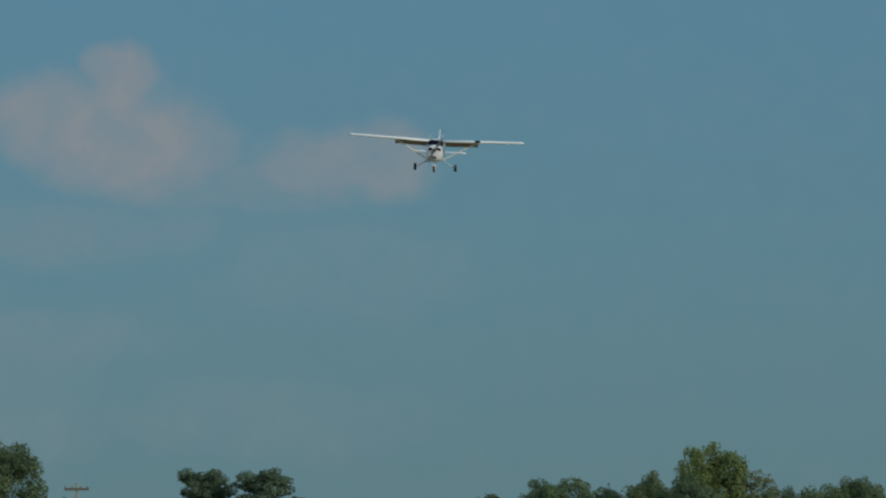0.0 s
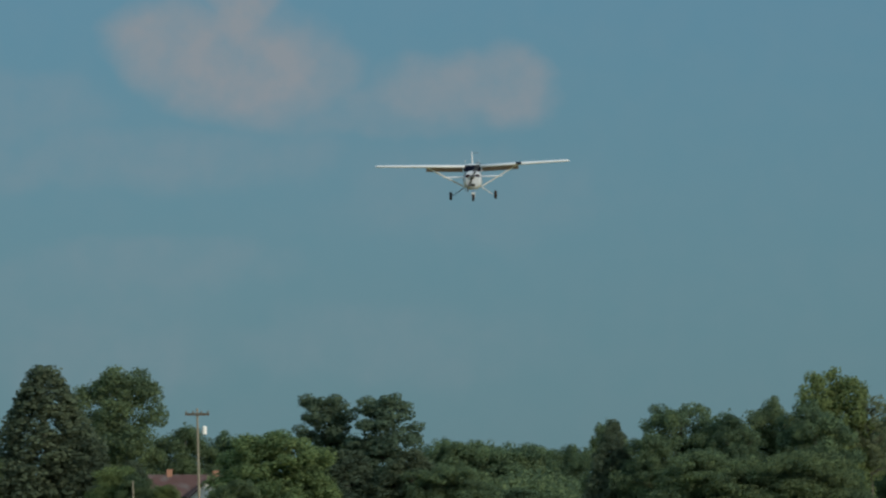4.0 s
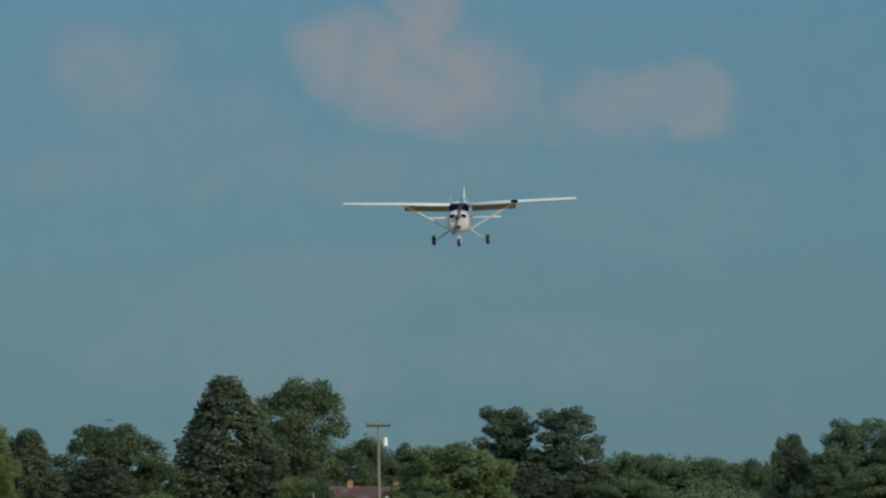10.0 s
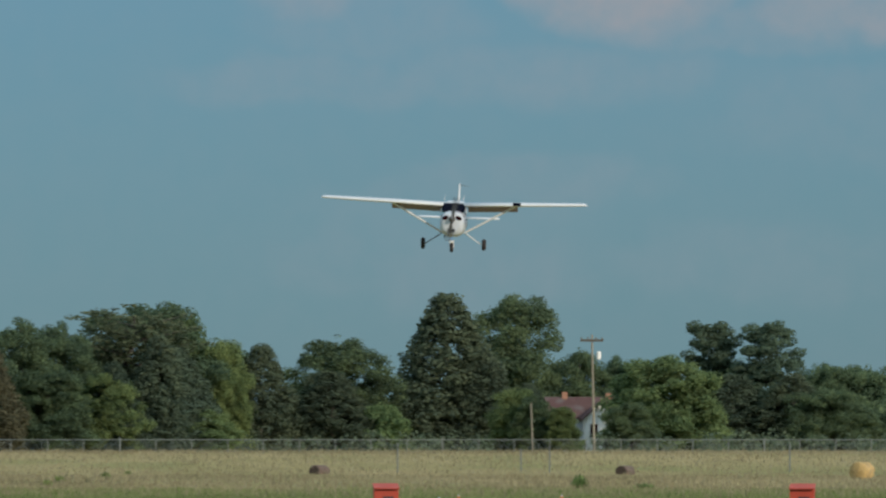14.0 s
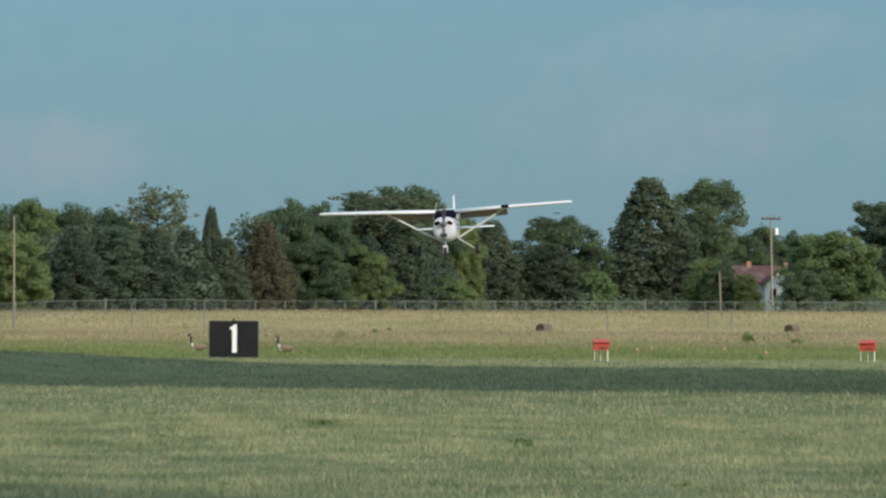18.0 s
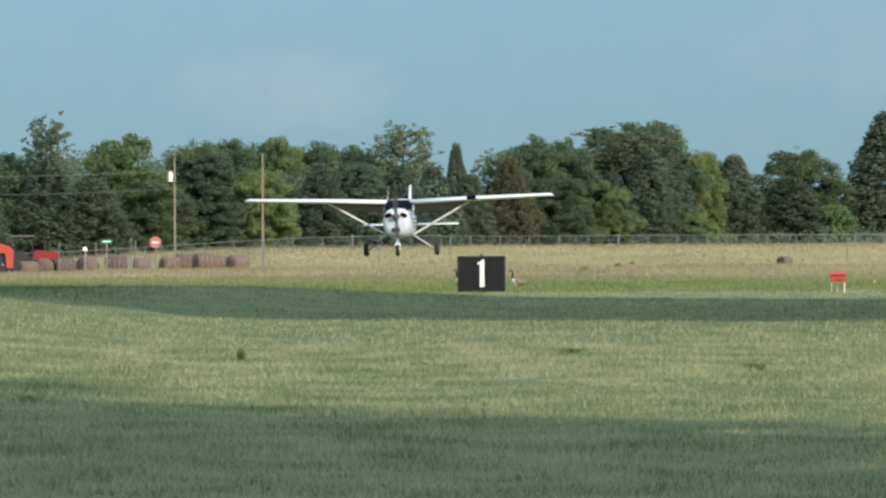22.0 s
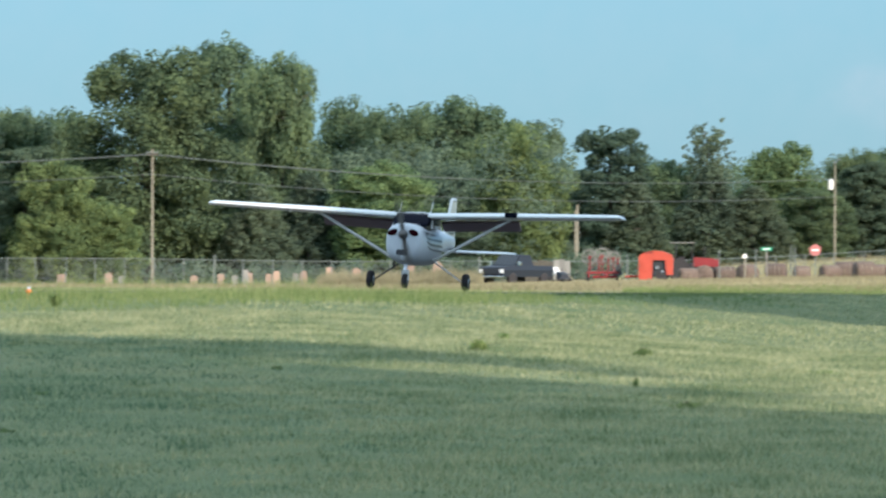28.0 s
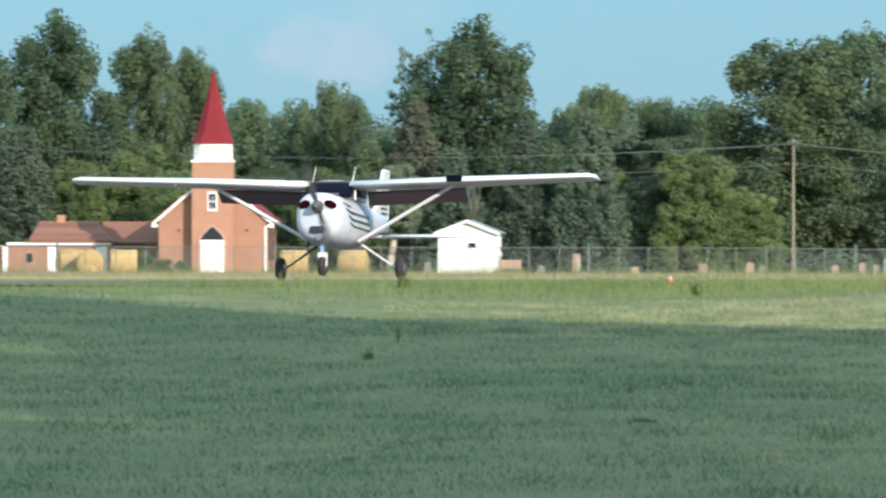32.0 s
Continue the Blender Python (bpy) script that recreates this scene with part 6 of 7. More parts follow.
# ---- hay bales, headstones ----
def bale(x, y, turn, r, w, material, label, group):
    ob = root("hay_bale", on_ground(x, y, turn, -0.1 * r if r > 0.7 else -0.28 * r), label, "hay bale", group)
    prof_pts = [(0.0, -w / 2), (r * 0.9, -w / 2), (r, -w / 2 + 0.08), (r * 1.01, 0), (r, w / 2 - 0.08), (r * 0.9, w / 2), (0.0, w / 2)]
    b = turned(prof_pts, 22, "X")
    rng = random.Random(int(abs(x) * 10))
    for v in b.verts:
        v.co *= 1 + rng.uniform(-0.045, 0.045)
        v.co.z = max(v.co.z + r, 0.02 + 0.0 * v.co.z)
    part("roll", b, M[material], ob, smooth=True)
    # small bales get a dark disc, the shade of a side-lit end put in colour
    if r < 0.4:
        part("end_face", turned(((0.0, -w / 2 - 0.02), (r * 0.93, -w / 2 - 0.012), (r * 0.93, -w / 2 + 0.02), (0.0, -w / 2 + 0.02)), 20, "X"), M["bale_end_shade"], ob, "dark disc for the shaded end").location = (0, 0, r)
    for px in (-w * 0.25, 0.0, w * 0.25):
        part("twine", turned(((r * 1.012, px - 0.012), (r * 1.022, px), (r * 1.012, px + 0.012)), 22, "X"), M["pole"], ob).location = (0, 0, r)


for b, d, tn in ((-0.1382, 820, 20), (-0.1367, 818, 95), (-0.1343, 818, 8), (-0.1217, 818, 12), (-0.1173, 816, -8)):
    bale(*at(b, d), tn, 0.84, 1.6, "bale", "golden round hay bale in front of the church", "golden bales by the church")
for b, d, tn in ((-0.0425, 806, 10), (-0.0408, 812, 30), (-0.0387, 808, -5), (-0.0368, 806, 12), (-0.0347, 810, 20), (-0.0336, 814, 0), (-0.0322, 808, 15), (-0.0312, 814, 5), (-0.0297, 810, 25), (-0.0452, 802, 12), (-0.0440, 806, 60)):
    bale(*at(b, d), tn * 1.6, 0.52 - 0.07 * math.sin(b * 9000), 1.05 + 0.15 * math.sin(b * 5000), "bale_old", "weathered brown round hay bale in the field", "old bales along the field")
for b, d, tn in ((0.0107, 852, 35), (0.0287, 850, 40)):
    bale(*at(b, d), tn + 25, 0.32, 1.1, "bale_old", "dark-ended old round bale sunk in the hay", "old bales in the hay")


bale(*at(0.0422, 800), 55, 0.46, 0.9, "bale", "golden round hay bale with a shaded end", "old bales in the hay")


def headstone(x, y, turn, w, h, material, label, style):
    ob = root("headstone", on_ground(x, y, turn), label, "headstone", "headstones behind the fence")
    if style == 0:
        ring = [(-w / 2, 0.1), (w / 2, 0.1), (w / 2, h * 0.8)] + [(w / 2 * math.cos(a), h * 0.8 + h * 0.2 * math.sin(a)) for a in (0.5, 1.0, math.pi / 2, 2.14, 2.64)] + [(-w / 2, h * 0.8)]
        part("slab", loft([[(px, yy, z) for px, z in ring] for yy in (-0.09, 0.09)]), M[material], ob)
    else:
        part("slab", loft([[(-w / 2, -0.16, 0.1), (w / 2, -0.16, 0.1), (w / 2, 0.16, 0.1), (-w / 2, 0.16, 0.1)], [(-w * 0.4, -0.13, h), (w * 0.4, -0.13, h), (w * 0.4, 0.13, h), (-w * 0.4, 0.13, h)]]), M[material], ob)
    part("plinth", boxed(-w * 0.65, -0.22, -0.05, w * 0.65, 0.22, 0.12, bevel=0.015), M["stone_grey"], ob)


for k, (b, h, w, red) in enumerate(((-0.0880, 0.9, 0.45, 1), (-0.0871, 0.7, 0.3, 0), (-0.0817, 0.75, 0.4, 1), (-0.0797, 0.85, 0.42, 1), (-0.0787, 0.8, 0.35, 0), (-0.0779, 1.1, 0.4, 0), (-0.0776, 0.95, 0.36, 1),
                                    (-0.0762, 0.85, 0.42, 1), (-0.0756, 1.05, 0.4, 1), (-0.0742, 0.9, 0.35, 0), (-0.0736, 1.05, 0.4, 1), (-0.0717, 1.25, 0.46, 1), (-0.0697, 1.2, 0.5, 1), (-0.0657, 1.35, 0.5, 1), (-0.0637, 1.5, 0.55, 1),
                                    (-0.1008, 1.4, 0.5, 1), (-0.1034, 0.7, 0.35, 0), (-0.0965, 0.6, 0.6, 1), (-0.1118, 0.9, 0.4, 0), (-0.0915, 0.8, 0.5, 1), (-0.0668, 0.9, 0.4, 0))):
    headstone(*at(b, 817 + 5 * math.sin(k * 2.2)), 6 * math.sin(k * 1.9), w, h, "stone_red" if red else "stone_grey", "reddish granite headstone behind the fence" if red else "pale grey headstone behind the fence", k % 2)


# ---- farm machines, road signs ----
def wheel(parent, x, y, z, r, w, hub):
    t = part("wheel", turned(((r * 0.55, -w / 2), (r * 0.9, -w / 2), (r, -w * 0.3), (r, w * 0.3), (r * 0.9, w / 2), (r * 0.55, w / 2)), 20, "X"), M["rubber"], parent, "black tyre", True)
    t.location = (x, y, z)
    part("rim", turned(((0.0, -w * 0.4), (r * 0.55, -w * 0.45), (r * 0.55, w * 0.45), (0.0, w * 0.4)), 16, "X"), M[hub], t)


def pickup(x, y, turn):
    ob = root("pickup_truck", on_ground(x, y, turn), "dark pickup truck with a chrome bumper parked in the hay", "truck")
    part("body", loft([[(-0.9, yy, 0.5), (0.9, yy, 0.5), (0.95, yy, 0.9), (0.88, yy, zt), (-0.88, yy, zt), (-0.95, yy, 0.9)] for yy, zt in ((-2.5, 1.02), (-2.35, 1.1), (-1.2, 1.18), (2.5, 1.15))]), M["truck"], ob)
    part("cab", loft([[(-w, yy, 1.12), (w, yy, 1.12), (w * 0.86, yy2, zt), (-w * 0.86, yy2, zt)] for yy, yy2, w, zt in ((-1.25, -0.6, 0.86, 1.78), (0.6, 0.4, 0.86, 1.8))]), M["truck"], ob)
    part("windscreen", loft([[(-0.78, -1.21, 1.2), (0.78, -1.21, 1.2), (0.68, -0.7, 1.72), (-0.68, -0.7, 1.72)], [(-0.78, -1.24, 1.2), (0.78, -1.24, 1.2), (0.68, -0.73, 1.72), (-0.68, -0.73, 1.72)]]), M["window"], ob)
    part("grille", boxed(-0.6, -2.56, 0.66, 0.6, -2.49, 0.98, bevel=0.01), M["dark_metal"], ob, "dark grille")
    part("bumper", boxed(-0.93, -2.66, 0.44, 0.93, -2.5, 0.56, bevel=0.03), M["chrome"], ob, "chrome bumper")
    for s in (-1, 1):
        part("headlight", boxed(s * 0.75 - 0.13, -2.55, 0.72, s * 0.75 + 0.13, -2.48, 0.95, bevel=0.01), M["trim"], ob)
        part("mirror", boxed(s * 1.02 - 0.1, -1.15, 1.15, s * 1.02 + 0.1, -1.05, 1.4, bevel=0.02), M["chrome"], ob)
        wheel(ob, s * 0.82, -1.6, 0.38, 0.38, 0.25, "steel")
        wheel(ob, s * 0.82, 1.6, 0.38, 0.38, 0.25, "steel")


def mower(x, y, turn):
    ob = root("riding_mower", on_ground(x, y, turn), "small dark riding mower with a pale seat", "mower")
    part("hood", loft([[(-0.28, yy, 0.3), (0.28, yy, 0.3), (0.24, yy, z), (-0.24, yy, z)] for yy, z in ((-0.75, 0.62), (-0.1, 0.75))]), M["truck"], ob)
    part("deck", boxed(-0.5, -0.3, 0.12, 0.5, 0.4, 0.28, bevel=0.04), M["dark_metal"], ob)
    part("seat", loft([[(-0.22, 0.2, 0.55), (0.22, 0.2, 0.55), (0.22, 0.2, 0.63), (-0.22, 0.2, 0.63)], [(-0.22, 0.6, 0.58), (0.22, 0.6, 0.58), (0.22, 0.6, 1.0), (-0.22, 0.6, 1.0)]]), M["trim"], ob, "pale seat")
    part("steering_wheel", turned(((0.15, 0.86), (0.18, 0.88), (0.15, 0.9)), 14), M["rubber"], ob).location = (0, 0.0, 0)
    for s in (-1, 1):
        wheel(ob, s * 0.42, 0.45, 0.26, 0.26, 0.2, "steel")
        wheel(ob, s * 0.38, -0.6, 0.18, 0.18, 0.14, "steel")


def rake(x, y, turn):
    ob = root("hay_rake", on_ground(x, y, turn), "red hay rake with folded dark spiked wheels", "hay rake")
    part("main_beam", boxed(-0.95, -0.08, 0.55, 0.95, 0.08, 0.70, bevel=0.02), M["red"], ob)
    part("drawbar", rodded((0, 0, 0.6), (0.2, -1.6, 0.45), 0.06, n=8), M["red"], ob)
    part("cross_frame", boxed(-0.62, -0.2, 0.30, 0.75, 0.2, 0.46, bevel=0.03), M["red"], ob)
    for px in (-0.85, -0.3, 0.25, 0.8):
        part("upright", rodded((px, 0.0, 0.35), (px + 0.12, 0.05, 1.55), 0.055, 0.035, n=6), M["red"], ob)
        part("stay", rodded((px, -0.06, 0.6), (px + 0.45, 0.0, 1.25), 0.035, n=6), M["roof_rust"], ob)
    part("side_frame", loft([[(0.6, yy, 0.4), (1.15, yy, 0.5), (1.0, yy, 1.2), (0.8, yy, 1.05)] for yy in (-0.06, 0.06)]), M["dark_metal"], ob, "dark folded side frame")
    for px, pz, r in ((-0.78, 1.55, 0.52), (-0.05, 1.62, 0.55), (0.62, 1.48, 0.46)):
        part("wheel_arm", rodded((px + 0.05, -0.05, 0.6), (px, 0.1, pz), 0.045, 0.03, n=6), M["red"], ob)
        bm = bmesh.new()
        for j in range(20):
            a0, a1 = j * math.tau / 20, (j + 1) * math.tau / 20
            rod(bm, (px + r * 0.8 * math.cos(a0), 0.15, pz + r * 0.8 * math.sin(a0)), (px + r * 0.8 * math.cos(a1), 0.15, pz + r * 0.8 * math.sin(a1)), 0.03, n=5)
            rod(bm, (px + 0.08 * math.cos(a0), 0.15, pz + 0.08 * math.sin(a0)), (px + r * 1.15 * math.cos(a0 + 0.3), 0.2, pz + r * 1.15 * math.sin(a0 + 0.3)), 0.012, n=4)
        part("tine_wheel", bm, M["stone_grey"], ob, "grey spiked raking wheel")
        part("tine_hub", turned(((0.0, -0.04), (0.09, -0.03), (0.09, 0.03), (0.0, 0.04)), 12, "Y"), M["red"], ob).location = (px, 0.12, pz)
    for s in (-1, 1):
        wheel(ob, s * 0.85, 0.3, 0.3, 0.3, 0.18, "red")


def baler(x, y, turn):
    ob = root("round_baler", on_ground(x, y, turn, -0.1) @ Matrix.Scale(0.92, 4), "orange-red round baler with a dark side opening", "baler")
    tall = [(-1.10, 0.22), (-0.30, 0.22), (-0.24, 1.0), (-0.26, 1.92), (-0.42, 1.97), (-1.02, 1.86), (-1.12, 1.74)]
    part("side_shield", loft([[(px, yy, z) for px, z in tall] for yy in (-0.86, -0.74)]), M["orange"], ob, "tall orange side shield")
    body = [(-0.95, 0.45), (0.75, 0.45), (1.02, 0.95), (1.06, 1.62), (0.92, 1.80), (0.35, 2.02), (-0.25, 2.06), (-0.95, 1.86)]
    part("chamber", loft([[(px, yy, z) for px, z in body] for yy in (-0.60, 0.75)]), M["dark_metal"], ob, "dark bale chamber")
    top = [(-0.24, 1.52), (0.56, 1.52), (0.66, 0.58), (1.06, 0.58), (1.09, 1.66), (0.92, 1.84), (0.35, 2.06), (-0.25, 2.10)]
    part("rear_shield", loft([[(px, yy, z) for px, z in top] for yy in (-0.82, -0.61)]), M["orange"], ob, "arched orange rear shield")
    part("top_cover", loft([[(px, yy, z) for px, z in ((-1.0, 1.87), (-0.25, 2.07), (0.35, 2.03), (0.94, 1.81), (0.95, 1.86), (0.35, 2.09), (-0.25, 2.13), (-1.0, 1.93))] for yy in (-0.60, 0.76)]), M["orange"], ob)
    for px, pz, r in ((0.05, 1.05, 0.11), (0.40, 0.78, 0.09)):
        part("roller", turned(((0.0, -0.78), (r, -0.78), (r, 0.5), (0.0, 0.5)), 14, "Y"), M["steel"], ob).location = (px, 0, pz)
    part("chain_guard", boxed(-0.9, -0.90, 0.75, -0.5, -0.865, 1.45, bevel=0.015), M["orange"], ob)
    for s in (-1, 1):
        part("wheel", turned(((0.2, -0.12), (0.38, -0.12), (0.38, 0.12), (0.2, 0.12)), 18, "Y"), M["rubber"], ob, "black tyre").location = (0.3, s * 0.8, 0.38)
    part("drawbar", rodded((-1.1, 0, 0.5), (-2.0, 0, 0.45), 0.07, n=8), M["orange"], ob)


def tractor(x, y, turn):
    ob = root("tractor", on_ground(x, y, turn), "red tractor with a flat pale canopy parked in the hay", "tractor")
    part("hood", loft([[(px, -0.36, 0.85), (px, 0.36, 0.85), (px, 0.34, z), (px, -0.34, z)] for px, z in ((0.35, 1.42), (1.5, 1.36), (1.9, 1.25))]), M["red"], ob)
    part("engine", boxed(0.35, -0.26, 0.5, 1.8, 0.26, 0.84, bevel=0.03), M["dark_metal"], ob)
    part("rear_body", boxed(-0.75, -0.4, 0.6, 0.35, 0.4, 1.05, bevel=0.04), M["dark_metal"], ob)
    part("seat", boxed(-0.6, -0.22, 1.05, -0.2, 0.22, 1.45, bevel=0.05), M["rubber"], ob)
    cn = part("canopy", boxed(-1.1, -0.75, 2.26, 0.4, 0.75, 2.31, bevel=0.02), M["stone_grey"], ob, "flat pale canopy")
    for px, py in ((-0.75, -0.6), (-0.75, 0.6), (0.25, -0.6), (0.25, 0.6)):
        part("canopy_post", rodded((px, py, 0.9), (px, py, 2.34), 0.03, n=6), M["dark_metal"], cn)
    for s in (-1, 1):
        part("fender", loft([[(-0.6 + 0.72 * math.cos(a), s * 0.5 + q * 0.34, 0.75 + 0.72 * math.sin(a)) for q in (-0.5, 0.5)] for a in (0.4, 0.9, 1.4, 1.9, 2.4)], caps=False, closed=False), M["red"], ob)
        for px, r, w in ((-0.6, 0.68, 0.36), (1.55, 0.4, 0.22)):
            part("wheel", turned(((r * 0.5, -w / 2), (r * 0.95, -w / 2), (r, -w * 0.2), (r, w * 0.2), (r * 0.95, w / 2), (r * 0.5, w / 2)), 22, "Y"), M["rubber"], ob, "black lugged tyre").location = (px, s * 0.68, r)
    part("exhaust", rodded((1.0, 0.2, 1.4), (1.0, 0.2, 2.1), 0.035, n=8), M["dark_metal"], ob)


def board_stack(x, y, turn, w, h, material, label):
    ob = root("board_panel", on_ground(x, y, turn), label, "board panel", "boards by the pickup")
    n = max(2, int(w / 0.3))
    for k in range(n):
        part("board", boxed(-w / 2 + k * w / n, -0.04 - 0.01 * (k % 2), 0, -w / 2 + (k + 0.94) * w / n, 0.04, h * (0.96 + 0.04 * math.sin(k * 2.3))), M[material], ob)
    part("rail", boxed(-w / 2, 0.04, h * 0.6, w / 2, 0.1, h * 0.68), M[material], ob)


def road_sign(x, y, kind, label):
    ob = root("road_sign", on_ground(x, y), label, "road sign", "road signs by the field")
    if kind == "stop":
        part("post", rodded((0, 0, -0.2), (0, 0, 1.85), 0.035, n=8), M["galv"], ob)
        r = 0.36
        part("plate", loft([[(r * math.cos(a), yy, 1.7 + r * math.sin(a)) for a in [math.pi / 8 + k * math.pi / 4 for k in range(8)]] for yy in (-0.06, -0.04)]), M["stop_red"], ob, "faded red octagonal plate")
        part("legend", boxed(-0.2, -0.072, 1.65, 0.2, -0.062, 1.74), M["trim"], ob, "pale lettering bar")
    elif kind == "street":
        part("post", rodded((0, 0, -0.2), (0, 0, 1.9), 0.04, n=8), M["stone_grey"], ob, "pale post")
        part("name_plate", boxed(-0.32, -0.03, 1.72, 0.32, 0.0, 1.92), M["green_sign"], ob, "green street plate")
        part("legend", boxed(-0.22, -0.04, 1.79, 0.22, -0.032, 1.85), M["trim"], ob, "pale lettering bar")
    else:
        part("post", rodded((0, 0, -0.2), (0, 0, 1.35), 0.05, n=8), M["pole"], ob)
        part("mailbox", loft([[(0.13 * math.cos(a) if a < 3.2 else px, yy, 1.42 + 0.13 * math.sin(a) if a < 3.2 else z) for a, px, z in [(k * math.pi / 8, 0, 0) for k in range(9)] + [(9, -0.13, 1.3), (9, 0.13, 1.3)]] for yy in (-0.25, 0.25)]), M["trim"], ob, "white mailbox")


def white_post(x, y, h, label):
    ob = root("marker_post", on_ground(x, y), label, "post", "white posts by the field")
    part("shaft", rodded((0, 0, -0.2), (0, 0, h), 0.036, n=8), M["galv"], ob)
    part("cap", turned(((0.05, h), (0.05, h + 0.04), (0.0, h + 0.08)), 8), M["galv"], ob)


pickup(*at(-0.0579, 794), -32)
mower(*at(-0.0547, 800), 30)
board_stack(*at(-0.0563, 810), 2, 1.9, 1.5, "bark", "weathered brown board panel")
board_stack(*at(-0.0545, 809), -3, 1.0, 1.5, "stone_grey", "pale board panel leaning upright")
rake(*at(-0.0515, 800), 5)
white_post(*at(-0.0497, 804), 1.6, "pale upright barrel-like post")
baler(*at(-0.0475, 798), 0)
tractor(*at(-0.0452, 818), 4)
road_sign(*at(-0.0410, 800), "mailbox", "white mailbox on a wooden post")
road_sign(*at(-0.0394, 802), "street", "small green street plate on a white post")
road_sign(*at(-0.0358, 808), "stop", "faded red octagonal road sign")
for b, h in ((-0.0429, 1.75), (-0.0402, 1.75), (-0.0376, 1.95), (-0.0373, 1.8), (-0.0278, 1.7), (-0.0140, 1.85)):
    white_post(*at(b, 784), h, "weathered pale grey gate post")
for b, h in ((-0.0193, 1.55), (0.0153, 1.5), (0.0226, 1.2), (0.0243, 1.3), (0.0385, 1.5)):
    white_post(*at(b, 866), h, "thin grey steel post standing in the hay")


# ---- odd trunks and dead wood by the shed ----
def leaning_tree(x, y):
    ob = root("leaning_tree", on_ground(x, y), "grey-green tree with a pale bare leaning trunk by the fence", "tree")
    bm = bmesh.new()
    pts = [(0, 0, -0.2), (0.08, 0, 1.3), (0.3, 0, 2.5), (0.42, 0, 3.6), (0.3, 0.1, 5.2)]
    for k, (p, q) in enumerate(zip(pts, pts[1:])):
        rod(bm, p, q, 0.24 - 0.035 * k, 0.205 - 0.035 * k, 9)
    part("trunk", bm, M["pale_bark"], ob, "pale bare trunk", True)
    rng = np.random.default_rng(77)
    cs, rs = [], []
    for k in range(90):
        z = rng.uniform(2.6, 6.6)
        a, r = rng.uniform(0, math.tau), 1.9 * math.sqrt(rng.random()) * math.sin(min(1, (z - 1.9) / 5.0) * math.pi) ** 0.5
        cs.append((0.2 + math.cos(a) * r, math.sin(a) * r, z))
        rs.append(rng.uniform(0.25, 0.5))
    part("crown", soup("crown", leaves(rng, np.array(cs), np.array(rs), 170, 0.17, 0.8), 4), M["leaf_wispy"], ob)
    bm = bmesh.new()
    for k in range(0, 60, 7):
        rod(bm, (0.3, 0.05, 3.0 + 0.02 * k), cs[k], 0.06, 0.02, 6)
    part("branchwork", bm, M["bark"], ob)


def dead_snag(x, y, h, label):
    ob = root("dead_snag", on_ground(x, y), label, "dead tree")
    bm = bmesh.new()
    for p, q, r0, r1 in (((0, 0, -0.2), (0.05, 0, h * 0.62), 0.10, 0.08), ((0.05, 0, h * 0.6), (-0.35, 0, h * 0.93), 0.10, 0.07), ((-0.35, 0, h * 0.92), (-0.55, 0, h), 0.08, 0.03),
                         ((0.05, 0, h * 0.6), (0.4, 0.05, h * 0.9), 0.10, 0.07), ((0.4, 0.05, h * 0.9), (0.45, 0, h * 1.02), 0.07, 0.04), ((0.1, 0, h * 0.68), (0.15, 0, h * 0.95), 0.06, 0.03)):
        rod(bm, p, q, r0, r1, 8)
    part("trunk", bm, M["bark"], ob, "", True)


def stump(x, y, h, r):
    ob = root("tree_stump", on_ground(x, y), "pale broken tree stump behind the fence", "stump")
    part("trunk", turned(((r * 1.4, -0.1), (r * 1.1, 0.15), (r, h * 0.5), (r * 0.9, h * 0.9), (r * 0.4, h)), 10), M["pale_bark"], ob, "", True)


leaning_tree(*at(-0.1146, 832))
dead_snag(*at(-0.1085, 838), 5.6, "dark twisted dead limbs above the shed")
stump(*at(-0.1007, 822), 1.3, 0.17)


# ---- weeds and bushes in the grass ----
def weed(x, y, h, w, label="ragged green weed clump standing in the grass"):
    ob = root("weed_clump", on_ground(x, y), label, "weed", "weeds in the grass")
    rng = np.random.default_rng(int(abs(x * 100 + y * 10)))
    n = 70
    t = rng.uniform(0, math.tau, n)
    base = np.stack([rng.normal(size=n) * w * 0.22, rng.normal(size=n) * w * 0.22, np.zeros(n)], 1)
    out = np.stack([np.cos(t), np.sin(t), np.zeros(n)], 1)
    side = np.stack([-np.sin(t), np.cos(t), np.zeros(n)], 1) * 0.10 * min(w, 2 * h)
    hh = h * rng.uniform(0.3, 1.0, n)[:, None]
    mid = base + out * w * 0.18 * rng.random((n, 1)) + np.array([0, 0, 1]) * hh * 0.6
    tip = base + out * min(w * 0.4, h) * rng.random((n, 1)) + np.array([0, 0, 1]) * hh
    part("leaves", soup("leaves", np.stack([base, mid - side, tip, mid + side], 1), 4), M["weed"], ob)
    part("stalk", rodded((0, 0, -0.02), (0.02, 0, h * 0.9), 0.012 * w + 0.004, 0.004, 5), M["weed"], ob)
    part("seed_head", turned(((0.004, h * 0.85), (0.03 * w + 0.008, h * 0.93), (0.0, h * 1.05)), 6), M["leaf_brown"], ob)


weed(-8.92, 182.78, 0.09, 0.17)
weed(-7.74, 157.81, 0.12, 0.05)
weed(-6.47, 142.85, 0.07, 0.24)
weed(-5.48, 185.92, 0.20, 0.08)
weed(-6.17, 175.89, 0.07, 0.29)
weed(-2.93, 179.98, 0.06, 0.30)
weed(-1.07, 198.00, 0.07, 0.33)
weed(1.47, 174.99, 0.07, 0.26)
weed(-6.17, 199.90, 0.05, 0.13)
weed(-10.73, 176.67, 0.15, 0.19)
weed(-11.20, 190.67, 0.11, 0.10)
weed(-8.91, 183.78, 0.11, 0.22)
weed(-7.75, 157.81, 0.11, 0.05)
